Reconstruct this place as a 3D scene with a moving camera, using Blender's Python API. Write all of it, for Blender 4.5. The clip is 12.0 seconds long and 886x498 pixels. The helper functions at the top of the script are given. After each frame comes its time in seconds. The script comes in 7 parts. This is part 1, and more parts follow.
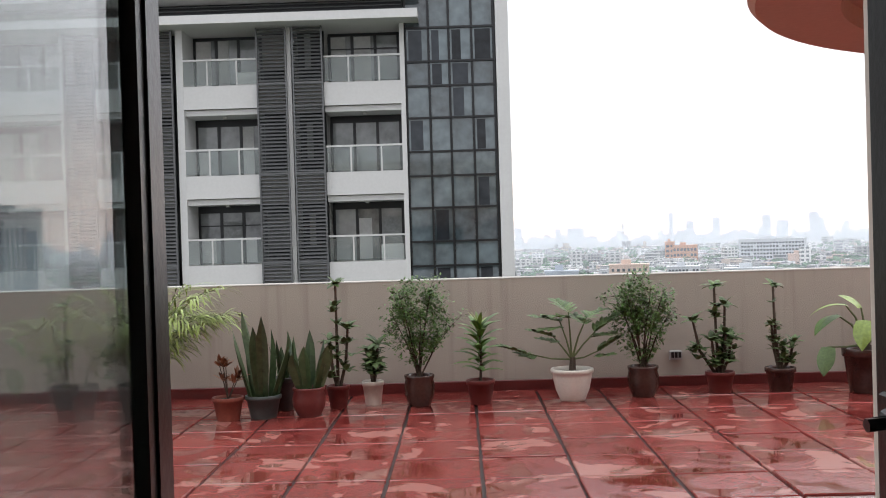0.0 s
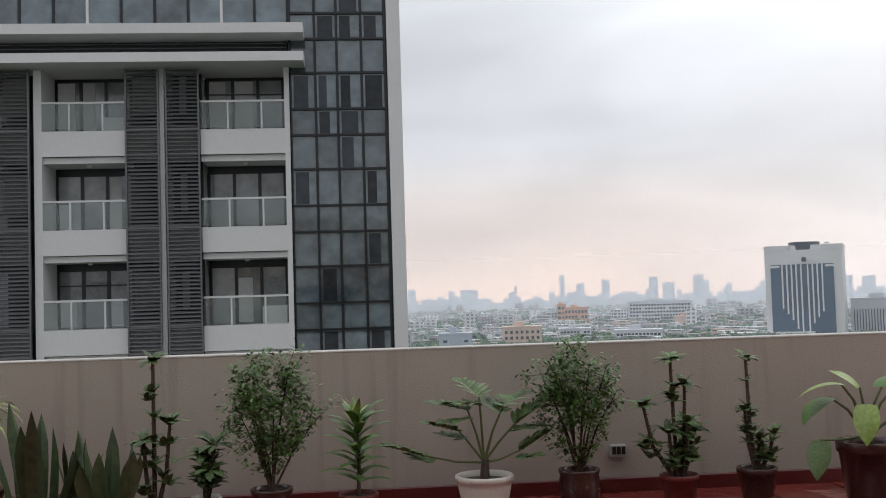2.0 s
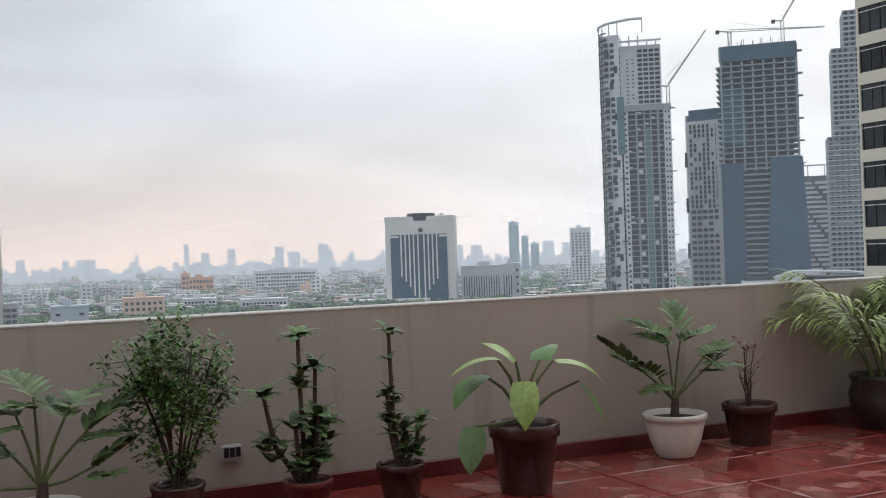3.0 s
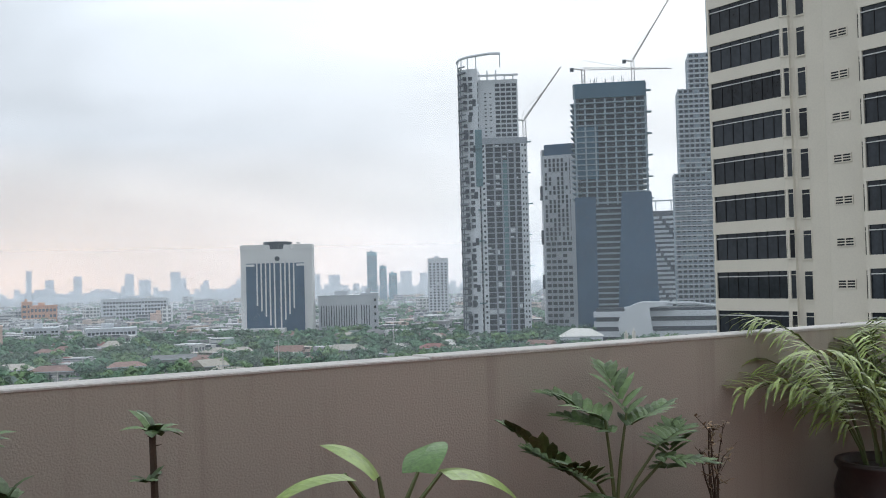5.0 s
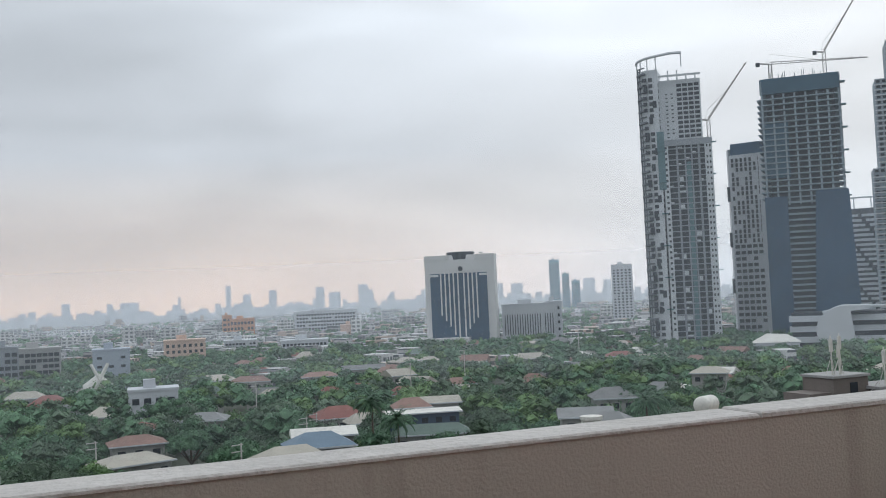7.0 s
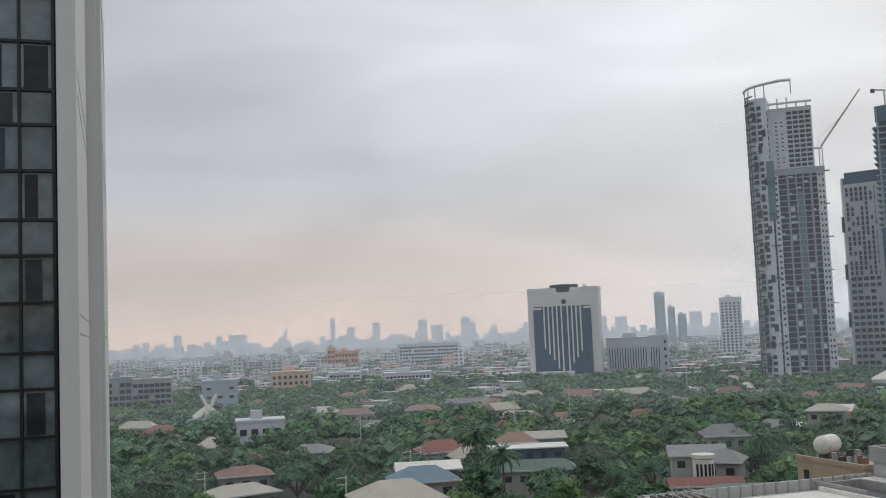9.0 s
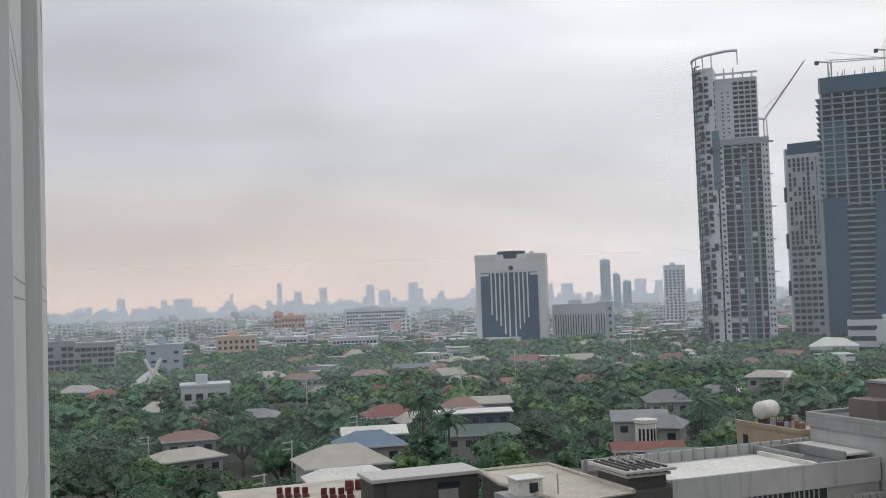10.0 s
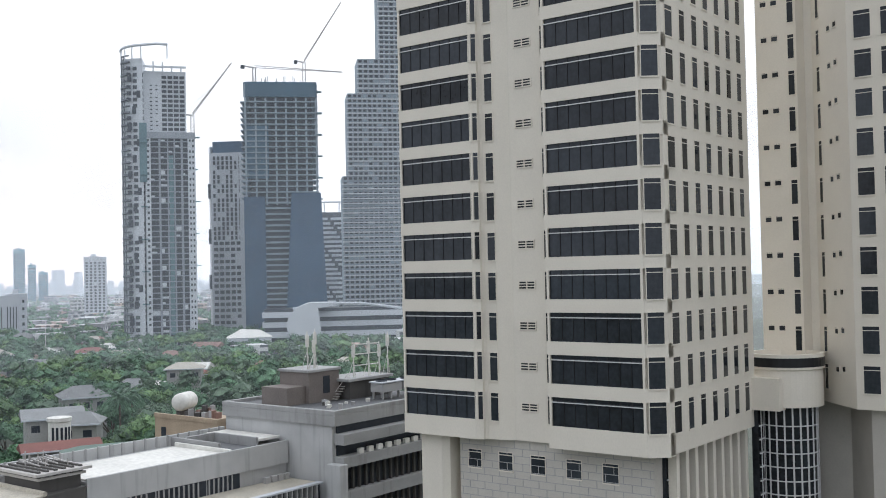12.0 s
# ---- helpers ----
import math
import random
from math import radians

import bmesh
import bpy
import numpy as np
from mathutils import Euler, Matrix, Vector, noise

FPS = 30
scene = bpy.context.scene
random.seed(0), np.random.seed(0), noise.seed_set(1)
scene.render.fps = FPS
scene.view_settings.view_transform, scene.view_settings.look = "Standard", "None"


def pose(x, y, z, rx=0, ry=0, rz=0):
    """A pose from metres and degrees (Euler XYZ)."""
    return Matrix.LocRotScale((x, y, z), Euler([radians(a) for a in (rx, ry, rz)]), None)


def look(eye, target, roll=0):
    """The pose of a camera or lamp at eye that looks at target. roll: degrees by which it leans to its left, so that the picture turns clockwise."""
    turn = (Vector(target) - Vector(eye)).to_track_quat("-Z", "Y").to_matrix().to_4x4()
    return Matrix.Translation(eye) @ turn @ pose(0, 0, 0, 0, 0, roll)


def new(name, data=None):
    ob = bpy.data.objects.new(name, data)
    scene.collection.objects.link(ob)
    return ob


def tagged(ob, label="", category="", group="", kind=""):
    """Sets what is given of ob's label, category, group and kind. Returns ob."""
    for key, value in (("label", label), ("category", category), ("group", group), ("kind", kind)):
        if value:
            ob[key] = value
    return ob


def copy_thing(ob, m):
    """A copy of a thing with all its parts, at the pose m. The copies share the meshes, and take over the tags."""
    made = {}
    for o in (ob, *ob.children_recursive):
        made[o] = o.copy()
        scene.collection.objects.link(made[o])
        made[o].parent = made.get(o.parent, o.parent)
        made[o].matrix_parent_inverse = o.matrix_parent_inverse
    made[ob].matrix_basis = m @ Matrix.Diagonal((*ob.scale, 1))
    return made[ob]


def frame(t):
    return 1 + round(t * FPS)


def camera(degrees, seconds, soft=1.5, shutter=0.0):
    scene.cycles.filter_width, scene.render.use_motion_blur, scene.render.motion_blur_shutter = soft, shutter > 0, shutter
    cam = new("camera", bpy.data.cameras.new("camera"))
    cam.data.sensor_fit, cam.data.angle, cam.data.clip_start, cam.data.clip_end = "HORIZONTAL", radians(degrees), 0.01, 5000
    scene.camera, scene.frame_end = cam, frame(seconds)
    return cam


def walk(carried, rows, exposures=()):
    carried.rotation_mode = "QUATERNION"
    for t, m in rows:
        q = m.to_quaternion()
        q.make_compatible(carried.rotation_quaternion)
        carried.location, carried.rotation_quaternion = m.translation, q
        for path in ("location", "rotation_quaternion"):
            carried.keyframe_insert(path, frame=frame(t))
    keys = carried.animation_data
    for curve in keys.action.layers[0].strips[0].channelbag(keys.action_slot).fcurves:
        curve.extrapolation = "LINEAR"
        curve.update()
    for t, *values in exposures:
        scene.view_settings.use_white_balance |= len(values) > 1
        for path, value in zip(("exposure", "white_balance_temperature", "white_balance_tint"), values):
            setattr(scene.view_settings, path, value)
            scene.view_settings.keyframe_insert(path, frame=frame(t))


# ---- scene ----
cam = camera(47.0, 12.0, soft=1.0)
PATH = [
    (0, (0.686, -0.54, 1.508), (0.649, 1.46, 1.485), -1.7),
    (0.5, (0.7, 0.051, 1.494), (0.71, 2.051, 1.453), -1.3),
    (1, (0.711, 0.637, 1.488), (0.739, 2.636, 1.464), -1.1),
    (1.5, (0.75, 1.181, 1.508), (0.747, 3.181, 1.515), -2.0),
    (2, (0.832, 1.947, 1.47), (1.006, 3.938, 1.563), -1.7),
    (2.5, (0.999, 2.651, 1.464), (1.477, 4.592, 1.542), -1.8),
    (3, (1.304, 3.5, 1.407), (2.172, 5.302, 1.417), -1.9),
    (3.5, (1.593, 4.023, 1.413), (2.688, 5.696, 1.398), -1.4),
    (5.5, (2.68, 6.015, 1.445), (3.778, 7.684, 1.539), -1.5),
    (6, (2.742, 6.264, 1.45), (3.662, 8.037, 1.536), -2.9),
    (6.5, (2.844, 6.713, 1.455), (3.735, 8.502, 1.526), -2.7),
    (7, (3.056, 7.187, 1.46), (3.855, 9.019, 1.549), -2.6),
    (8.8, (3.12, 8.55, 1.47), (3.742, 10.444, 1.638), -1.9),
    (9, (3.2, 8.72, 1.47), (3.813, 10.617, 1.632), -2.4),
    (9.5, (3.3, 8.92, 1.47), (3.906, 10.822, 1.596), -2.6),
    (10, (3.32, 9.04, 1.47), (4.028, 10.908, 1.561), -2.0),
    (10.5, (3.33, 9.14, 1.47), (4.228, 10.926, 1.543), -1.9),
    (11, (3.34, 9.2, 1.47), (4.461, 10.856, 1.517), -1.35),
    (11.5, (3.35, 9.27, 1.48), (4.681, 10.762, 1.514), -1.4),
    (12, (3.36, 9.33, 1.48), (4.943, 10.551, 1.526), -1.2),
]
walk(cam, [(t, look(eye, target, roll)) for t, eye, target, roll in PATH],
     exposures=[(0.0, 1.1, 6550, 10.0), (0.8, 0.8, 6530, 10.0), (1.5, 0.62, 6500, 10.0), (2.1, 0.32, 6470, 8.9), (2.6, 0.22, 6440, 8.0), (3.2, 0.47, 6280, 6.8), (3.6, 0.54, 6180, 6.2), (5.3, 0.34, 6120, 5.4), (6.2, 0.24, 6150, 5.6), (7.0, 0.12, 6180, 5.8), (9.0, -0.04, 6480, 8.0), (10.0, 0.06, 6430, 8.4), (10.8, 0.3, 6300, 8.6), (12.0, 0.64, 6150, 9.0)])

# ---- world: bright overcast sky ----
world = bpy.data.worlds.new("overcast_sky")
scene.world = world
world.use_nodes = True
wn, wl = world.node_tree.nodes, world.node_tree.links
wn.clear()
w_out = wn.new("ShaderNodeOutputWorld")
w_bg = wn.new("ShaderNodeBackground")
w_sky = wn.new("ShaderNodeTexSky")
w_sky.sky_type, w_sky.sun_disc = "NISHITA", False
w_sky.sun_elevation, w_sky.sun_rotation, w_sky.dust_density = radians(28), radians(52), 4.0
w_tc = wn.new("ShaderNodeTexCoord")
w_sep = wn.new("ShaderNodeSeparateXYZ")
wl.new(w_tc.outputs["Generated"], w_sep.inputs[0])
# cloud deck brightness grows from the horizon to the zenith
def sky_ramp(stops):
    r = wn.new("ShaderNodeValToRGB")
    r.color_ramp.elements[0].position, r.color_ramp.elements[0].color = stops[0][0], (*stops[0][1], 1)
    r.color_ramp.elements[1].position, r.color_ramp.elements[1].color = stops[-1][0], (*stops[-1][1], 1)
    for at_, c_ in stops[1:-1]:
        r.color_ramp.elements.new(at_).color = (*c_, 1)
    wl.new(w_sep.outputs["Z"], r.inputs["Fac"])
    return r


high_deck = ((0.14, (0.555, 0.558, 0.592)), (0.26, (0.62, 0.635, 0.675)), (1.0, (1.06, 1.08, 1.13)))
w_cool = sky_ramp(((0.0, (0.52, 0.535, 0.57)), (0.06, (0.545, 0.553, 0.583)), *high_deck))
w_warm = sky_ramp(((0.0, (0.74, 0.48, 0.33)), (0.06, (0.61, 0.485, 0.415)), *high_deck))
# the evening side glows warm near the horizon
w_dot = wn.new("ShaderNodeVectorMath")
w_dot.operation = "DOT_PRODUCT"
w_dot.inputs[1].default_value = (0.06, 0.998, 0.0)
wl.new(w_tc.outputs["Generated"], w_dot.inputs[0])
w_side = wn.new("ShaderNodeMapRange")
w_side.inputs["From Min"].default_value, w_side.inputs["From Max"].default_value = 0.80, 0.985
wl.new(w_dot.outputs["Value"], w_side.inputs["Value"])
w_ramp = wn.new("ShaderNodeMix")
w_ramp.data_type = "RGBA"
wl.new(w_side.outputs["Result"], w_ramp.inputs["Factor"])
wl.new(w_cool.outputs["Color"], w_ramp.inputs["A"])
wl.new(w_warm.outputs["Color"], w_ramp.inputs["B"])
# the hidden sun brightens the cloud deck round it
w_dot2 = wn.new("ShaderNodeVectorMath")
w_dot2.operation = "DOT_PRODUCT"
w_dot2.inputs[1].default_value = (0.70, 0.54, 0.47)
wl.new(w_tc.outputs["Generated"], w_dot2.inputs[0])
w_lobe = wn.new("ShaderNodeMapRange")
w_lobe.interpolation_type = "SMOOTHSTEP"
w_lobe.inputs["From Min"].default_value, w_lobe.inputs["From Max"].default_value = 0.62, 1.0
w_lobe.inputs["To Min"].default_value, w_lobe.inputs["To Max"].default_value = 1.0, 1.3
wl.new(w_dot2.outputs["Value"], w_lobe.inputs["Value"])
w_map = wn.new("ShaderNodeMapping")
w_map.inputs["Scale"].default_value = (1.6, 1.6, 7.0)
wl.new(w_tc.outputs["Generated"], w_map.inputs[0])
w_n1 = wn.new("ShaderNodeTexNoise")
w_n1.inputs["Scale"].default_value, w_n1.inputs["Detail"].default_value, w_n1.inputs["Roughness"].default_value = 1.7, 6.0, 0.5
w_n1.inputs["Distortion"].default_value = 0.3
wl.new(w_map.outputs[0], w_n1.inputs["Vector"])
w_cl = wn.new("ShaderNodeMapRange")
w_cl.inputs["From Min"].default_value, w_cl.inputs["From Max"].default_value = 0.3, 0.7
w_cl.inputs["To Min"].default_value, w_cl.inputs["To Max"].default_value = 0.80, 1.15
wl.new(w_n1.outputs["Fac"], w_cl.inputs["Value"])
w_mul = wn.new("ShaderNodeMix")
w_mul.data_type, w_mul.blend_type = "RGBA", "MULTIPLY"
w_mul.inputs["Factor"].default_value = 1.0
wl.new(w_ramp.outputs["Result"], w_mul.inputs["A"])
w_both = wn.new("ShaderNodeMath")
w_both.operation = "MULTIPLY"
wl.new(w_cl.outputs["Result"], w_both.inputs[0])
wl.new(w_lobe.outputs["Result"], w_both.inputs[1])
wl.new(w_both.outputs[0], w_mul.inputs["B"])
# a little of the clear sky shines through
w_dim = wn.new("ShaderNodeMix")
w_dim.data_type, w_dim.blend_type = "RGBA", "MULTIPLY"
w_dim.inputs["Factor"].default_value, w_dim.inputs["B"].default_value = 1.0, (0.06, 0.06, 0.06, 1)
wl.new(w_sky.outputs[0], w_dim.inputs["A"])
w_mix = wn.new("ShaderNodeMix")
w_mix.data_type = "RGBA"
w_mix.inputs["Factor"].default_value = 0.93
wl.new(w_dim.outputs["Result"], w_mix.inputs["A"])
wl.new(w_mul.outputs["Result"], w_mix.inputs["B"])
wl.new(w_mix.outputs["Result"], w_bg.inputs["Color"])
w_bg.inputs["Strength"].default_value = 1.0
wl.new(w_bg.outputs[0], w_out.inputs["Surface"])

sun = new("sun", bpy.data.lights.new("sun", "SUN"))
sun.data.energy, sun.data.angle, sun.data.color = 0.35, radians(40), (1.0, 0.97, 0.92)
sun.matrix_world = look((70, 54, 47), (0, 0, 0))


# ---- materials ----
def mat(name, c, rough=0.6, metal=0.0, var=0.15, big=1.5, fine=40.0, bump=0.15, rand=0.0, island=0.0, spec=0.5, depth=0.02, tint=None, span=0.45):
    m = bpy.data.materials.new(name)
    m.use_nodes = True
    n, l = m.node_tree.nodes, m.node_tree.links
    b = n["Principled BSDF"]
    b.inputs["Roughness"].default_value, b.inputs["Metallic"].default_value = rough, metal
    b.inputs["Specular IOR Level"].default_value = spec
    tc = n.new("ShaderNodeTexCoord")
    n1, n2 = n.new("ShaderNodeTexNoise"), n.new("ShaderNodeTexNoise")
    n1.inputs["Scale"].default_value, n1.inputs["Detail"].default_value = big, 5.0
    n2.inputs["Scale"].default_value, n2.inputs["Detail"].default_value = fine, 4.0
    l.new(tc.outputs["Object"], n1.inputs["Vector"])
    l.new(tc.outputs["Object"], n2.inputs["Vector"])
    add = n.new("ShaderNodeMath")
    add.operation = "ADD"
    l.new(n1.outputs["Fac"], add.inputs[0])
    l.new(n2.outputs["Fac"], add.inputs[1])
    val = add.outputs[0]
    for amount, node, out in ((rand, "ShaderNodeObjectInfo", "Random"), (island, "ShaderNodeNewGeometry", "Random Per Island")):
        if amount:
            info, mad = n.new(node), n.new("ShaderNodeMath")
            mad.operation = "MULTIPLY_ADD"
            mad.inputs[1].default_value = amount
            l.new(info.outputs[out], mad.inputs[0])
            l.new(val, mad.inputs[2])
            val = mad.outputs[0]
    mr = n.new("ShaderNodeMapRange")
    mid = 1.0 + (rand + island) / 2
    mr.inputs["From Min"].default_value, mr.inputs["From Max"].default_value = mid - span - (rand + island) / 2, mid + span + (rand + island) / 2
    l.new(val, mr.inputs["Value"])
    mix = n.new("ShaderNodeMix")
    mix.data_type = "RGBA"
    spread = var * (1 + 1.5 * (rand + island))
    lo = tuple(max(0.0, v * (1 - spread)) for v in c)
    hi = tuple(min(0.95, v * (1 + spread)) for v in (tint or c))
    mix.inputs["A"].default_value, mix.inputs["B"].default_value = (*lo, 1), (*hi, 1)
    l.new(mr.outputs["Result"], mix.inputs["Factor"])
    l.new(mix.outputs["Result"], b.inputs["Base Color"])
    if bump:
        bp = n.new("ShaderNodeBump")
        bp.inputs["Strength"].default_value, bp.inputs["Distance"].default_value = bump, depth
        l.new(n2.outputs["Fac"], bp.inputs["Height"])
        l.new(bp.outputs[0], b.inputs["Normal"])
    return m


def glass_mat(name, c=(0.9, 0.95, 0.95), clear=0.75, rough=0.02):
    """Thin pane: clear part and a mirror part by Fresnel."""
    m = bpy.data.materials.new(name)
    m.use_nodes = True
    n, l = m.node_tree.nodes, m.node_tree.links
    n.remove(n["Principled BSDF"])
    tr, gl, df = n.new("ShaderNodeBsdfTransparent"), n.new("ShaderNodeBsdfGlossy"), n.new("ShaderNodeBsdfDiffuse")
    tr.inputs[0].default_value = (*c, 1)
    df.inputs[0].default_value = (0.6, 0.65, 0.65, 1)
    gl.inputs["Roughness"].default_value = rough
    lw, pw, fr = n.new("ShaderNodeLayerWeight"), n.new("ShaderNodeMath"), n.new("ShaderNodeMath")
    lw.inputs["Blend"].default_value = 0.5
    pw.operation, fr.operation = "POWER", "MULTIPLY_ADD"
    pw.inputs[1].default_value, fr.inputs[1].default_value, fr.inputs[2].default_value = 3.5, 0.9, 0.035
    l.new(lw.outputs["Facing"], pw.inputs[0])
    l.new(pw.outputs[0], fr.inputs[0])
    m1, m2 = n.new("ShaderNodeMixShader"), n.new("ShaderNodeMixShader")
    m1.inputs[0].default_value = 1 - clear
    l.new(tr.outputs[0], m1.inputs[1])
    l.new(df.outputs[0], m1.inputs[2])
    l.new(fr.outputs[0], m2.inputs[0])
    l.new(m1.outputs[0], m2.inputs[1])
    l.new(gl.outputs[0], m2.inputs[2])
    l.new(m2.outputs[0], n["Material Output"].inputs["Surface"])
    return m


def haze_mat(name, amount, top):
    """Added stand-in for hazy air: a thin scattering sheet that thins out with height."""
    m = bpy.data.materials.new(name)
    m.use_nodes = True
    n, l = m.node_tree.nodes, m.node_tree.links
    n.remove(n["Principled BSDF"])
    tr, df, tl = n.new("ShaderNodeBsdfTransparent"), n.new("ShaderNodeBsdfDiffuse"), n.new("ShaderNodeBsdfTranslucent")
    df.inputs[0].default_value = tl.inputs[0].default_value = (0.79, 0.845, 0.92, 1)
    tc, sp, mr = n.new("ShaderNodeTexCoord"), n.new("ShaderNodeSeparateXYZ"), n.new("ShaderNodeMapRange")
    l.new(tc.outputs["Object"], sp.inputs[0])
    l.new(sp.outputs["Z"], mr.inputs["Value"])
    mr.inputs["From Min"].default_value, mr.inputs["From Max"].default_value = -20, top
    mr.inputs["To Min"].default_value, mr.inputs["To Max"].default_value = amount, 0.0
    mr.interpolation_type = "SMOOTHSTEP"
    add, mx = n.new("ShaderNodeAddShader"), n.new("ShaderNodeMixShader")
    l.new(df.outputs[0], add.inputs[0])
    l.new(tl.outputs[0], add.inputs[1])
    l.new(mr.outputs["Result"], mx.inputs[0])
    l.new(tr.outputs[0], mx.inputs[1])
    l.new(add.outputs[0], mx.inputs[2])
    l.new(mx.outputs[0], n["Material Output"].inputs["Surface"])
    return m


def wet_paint(name):
    """Red floor paint, worn, with shallow rain puddles."""
    m = bpy.data.materials.new(name)
    m.use_nodes = True
    n, l = m.node_tree.nodes, m.node_tree.links
    b = n["Principled BSDF"]
    tc = n.new("ShaderNodeTexCoord")
    geo = n.new("ShaderNodeNewGeometry")
    info = n.new("ShaderNodeObjectInfo")

    def tex(scale, detail=4.0, dist=0.0):
        t = n.new("ShaderNodeTexNoise")
        t.inputs["Scale"].default_value, t.inputs["Detail"].default_value, t.inputs["Distortion"].default_value = scale, detail, dist
        l.new(geo.outputs["Position"], t.inputs["Vector"])
        return t.outputs["Fac"]

    def rng(src, a, z, lo, hi):
        r = n.new("ShaderNodeMapRange")
        r.inputs["From Min"].default_value, r.inputs["From Max"].default_value = a, z
        r.inputs["To Min"].default_value, r.inputs["To Max"].default_value = lo, hi
        l.new(src, r.inputs["Value"])
        return r.outputs["Result"]

    def mixc(f, a, z):
        x = n.new("ShaderNodeMix")
        x.data_type = "RGBA"
        l.new(f, x.inputs["Factor"])
        for key, v in (("A", a), ("B", z)):
            if isinstance(v, tuple):
                x.inputs[key].default_value = (*v, 1)
            else:
                l.new(v, x.inputs[key])
        return x.outputs["Result"]

    base = mixc(rng(tex(1.1, 5), 0.3, 0.7, 0, 1), (0.185, 0.024, 0.021), (0.30, 0.06, 0.05))
    base = mixc(rng(info.outputs["Random"], 0, 1, 0, 0.45), base, (0.20, 0.04, 0.033))
    base = mixc(rng(tex(14, 6), 0.56, 0.72, 0, 0.55), base, (0.13, 0.045, 0.037))
    base = mixc(rng(tex(2.1, 7, 0.9), 0.575, 0.60, 0, 0.75), base, (0.42, 0.19, 0.16))
    pud = tex(2.6, 6, 1.1)
    l.new(base, b.inputs["Base Color"])
    l.new(rng(pud, 0.50, 0.60, 0.24, 0.03), b.inputs["Roughness"])
    l.new(rng(pud, 0.50, 0.60, 0.5, 0.9), b.inputs["Specular IOR Level"])
    l.new(rng(pud, 0.50, 0.60, 0.0, 1.0), b.inputs["Coat Weight"])
    b.inputs["Coat Roughness"].default_value = 0.03
    bp = n.new("ShaderNodeBump")
    bp.inputs["Distance"].default_value = 0.004
    l.new(rng(pud, 0.48, 0.56, 0.35, 0.03), bp.inputs["Strength"])
    l.new(tex(45, 5), bp.inputs["Height"])
    l.new(bp.outputs[0], b.inputs["Normal"])
    return m


def stucco(name, c, dirt, streak=(7, 7, 0.35), var=0.10, big=0.9):
    """Rough painted render with rain streaks running down."""
    m = mat(name, c, 0.85, 0, var, big, 110, 0.4, depth=0.01)
    n, l = m.node_tree.nodes, m.node_tree.links
    b = n["Principled BSDF"]
    src = b.inputs["Base Color"].links[0].from_socket
    tc, mp, t = n.new("ShaderNodeTexCoord"), n.new("ShaderNodeMapping"), n.new("ShaderNodeTexNoise")
    mp.inputs["Scale"].default_value = streak
    l.new(tc.outputs["Object"], mp.inputs[0])
    l.new(mp.outputs[0], t.inputs["Vector"])
    t.inputs["Scale"].default_value, t.inputs["Detail"].default_value = 1.3, 5.0
    r, x = n.new("ShaderNodeMapRange"), n.new("ShaderNodeMix")
    r.inputs["From Min"].default_value, r.inputs["From Max"].default_value, r.inputs["To Max"].default_value = 0.55, 0.78, 0.5
    l.new(t.outputs["Fac"], r.inputs["Value"])
    x.data_type = "RGBA"
    x.inputs["B"].default_value = (*dirt, 1)
    l.new(r.outputs["Result"], x.inputs["Factor"])
    l.new(src, x.inputs["A"])
    l.new(x.outputs["Result"], b.inputs["Base Color"])
    return m


def banded(name, wall, glass, storey, bay, share=0.55, wide=0.6, island=1.0, rough=0.5):
    """Far facade: rows of window openings by storey and bay."""
    m = mat(name, wall, rough, 0, 0.12, 0.02, 0.6, 0, island=island)
    n, l = m.node_tree.nodes, m.node_tree.links
    b = n["Principled BSDF"]
    src = b.inputs["Base Color"].links[0].from_socket
    tc, sp = n.new("ShaderNodeTexCoord"), n.new("ShaderNodeSeparateXYZ")
    l.new(tc.outputs["Object"], sp.inputs[0])

    def op(kind, a, v=None, w=None):
        x = n.new("ShaderNodeMath")
        x.operation = kind
        l.new(a, x.inputs[0])
        if v is not None:
            if isinstance(v, float):
                x.inputs[1].default_value = v
            else:
                l.new(v, x.inputs[1])
        return x.outputs[0]

    z = op("LESS_THAN", op("FRACT", op("DIVIDE", sp.outputs["Z"], float(storey))), float(share))
    h = op("ADD", sp.outputs["X"], op("MULTIPLY", sp.outputs["Y"], 0.83))
    h = op("LESS_THAN", op("FRACT", op("DIVIDE", h, float(bay))), float(wide))
    geo, s2 = n.new("ShaderNodeNewGeometry"), n.new("ShaderNodeSeparateXYZ")
    l.new(geo.outputs["Normal"], s2.inputs[0])
    side = op("LESS_THAN", s2.outputs["Z"], 0.5)
    f = op("MULTIPLY", op("MULTIPLY", z, h), side)
    x = n.new("ShaderNodeMix")
    x.data_type = "RGBA"
    x.inputs["B"].default_value = (*glass, 1)
    l.new(f, x.inputs["Factor"])
    l.new(src, x.inputs["A"])
    l.new(x.outputs["Result"], b.inputs["Base Color"])
    return m


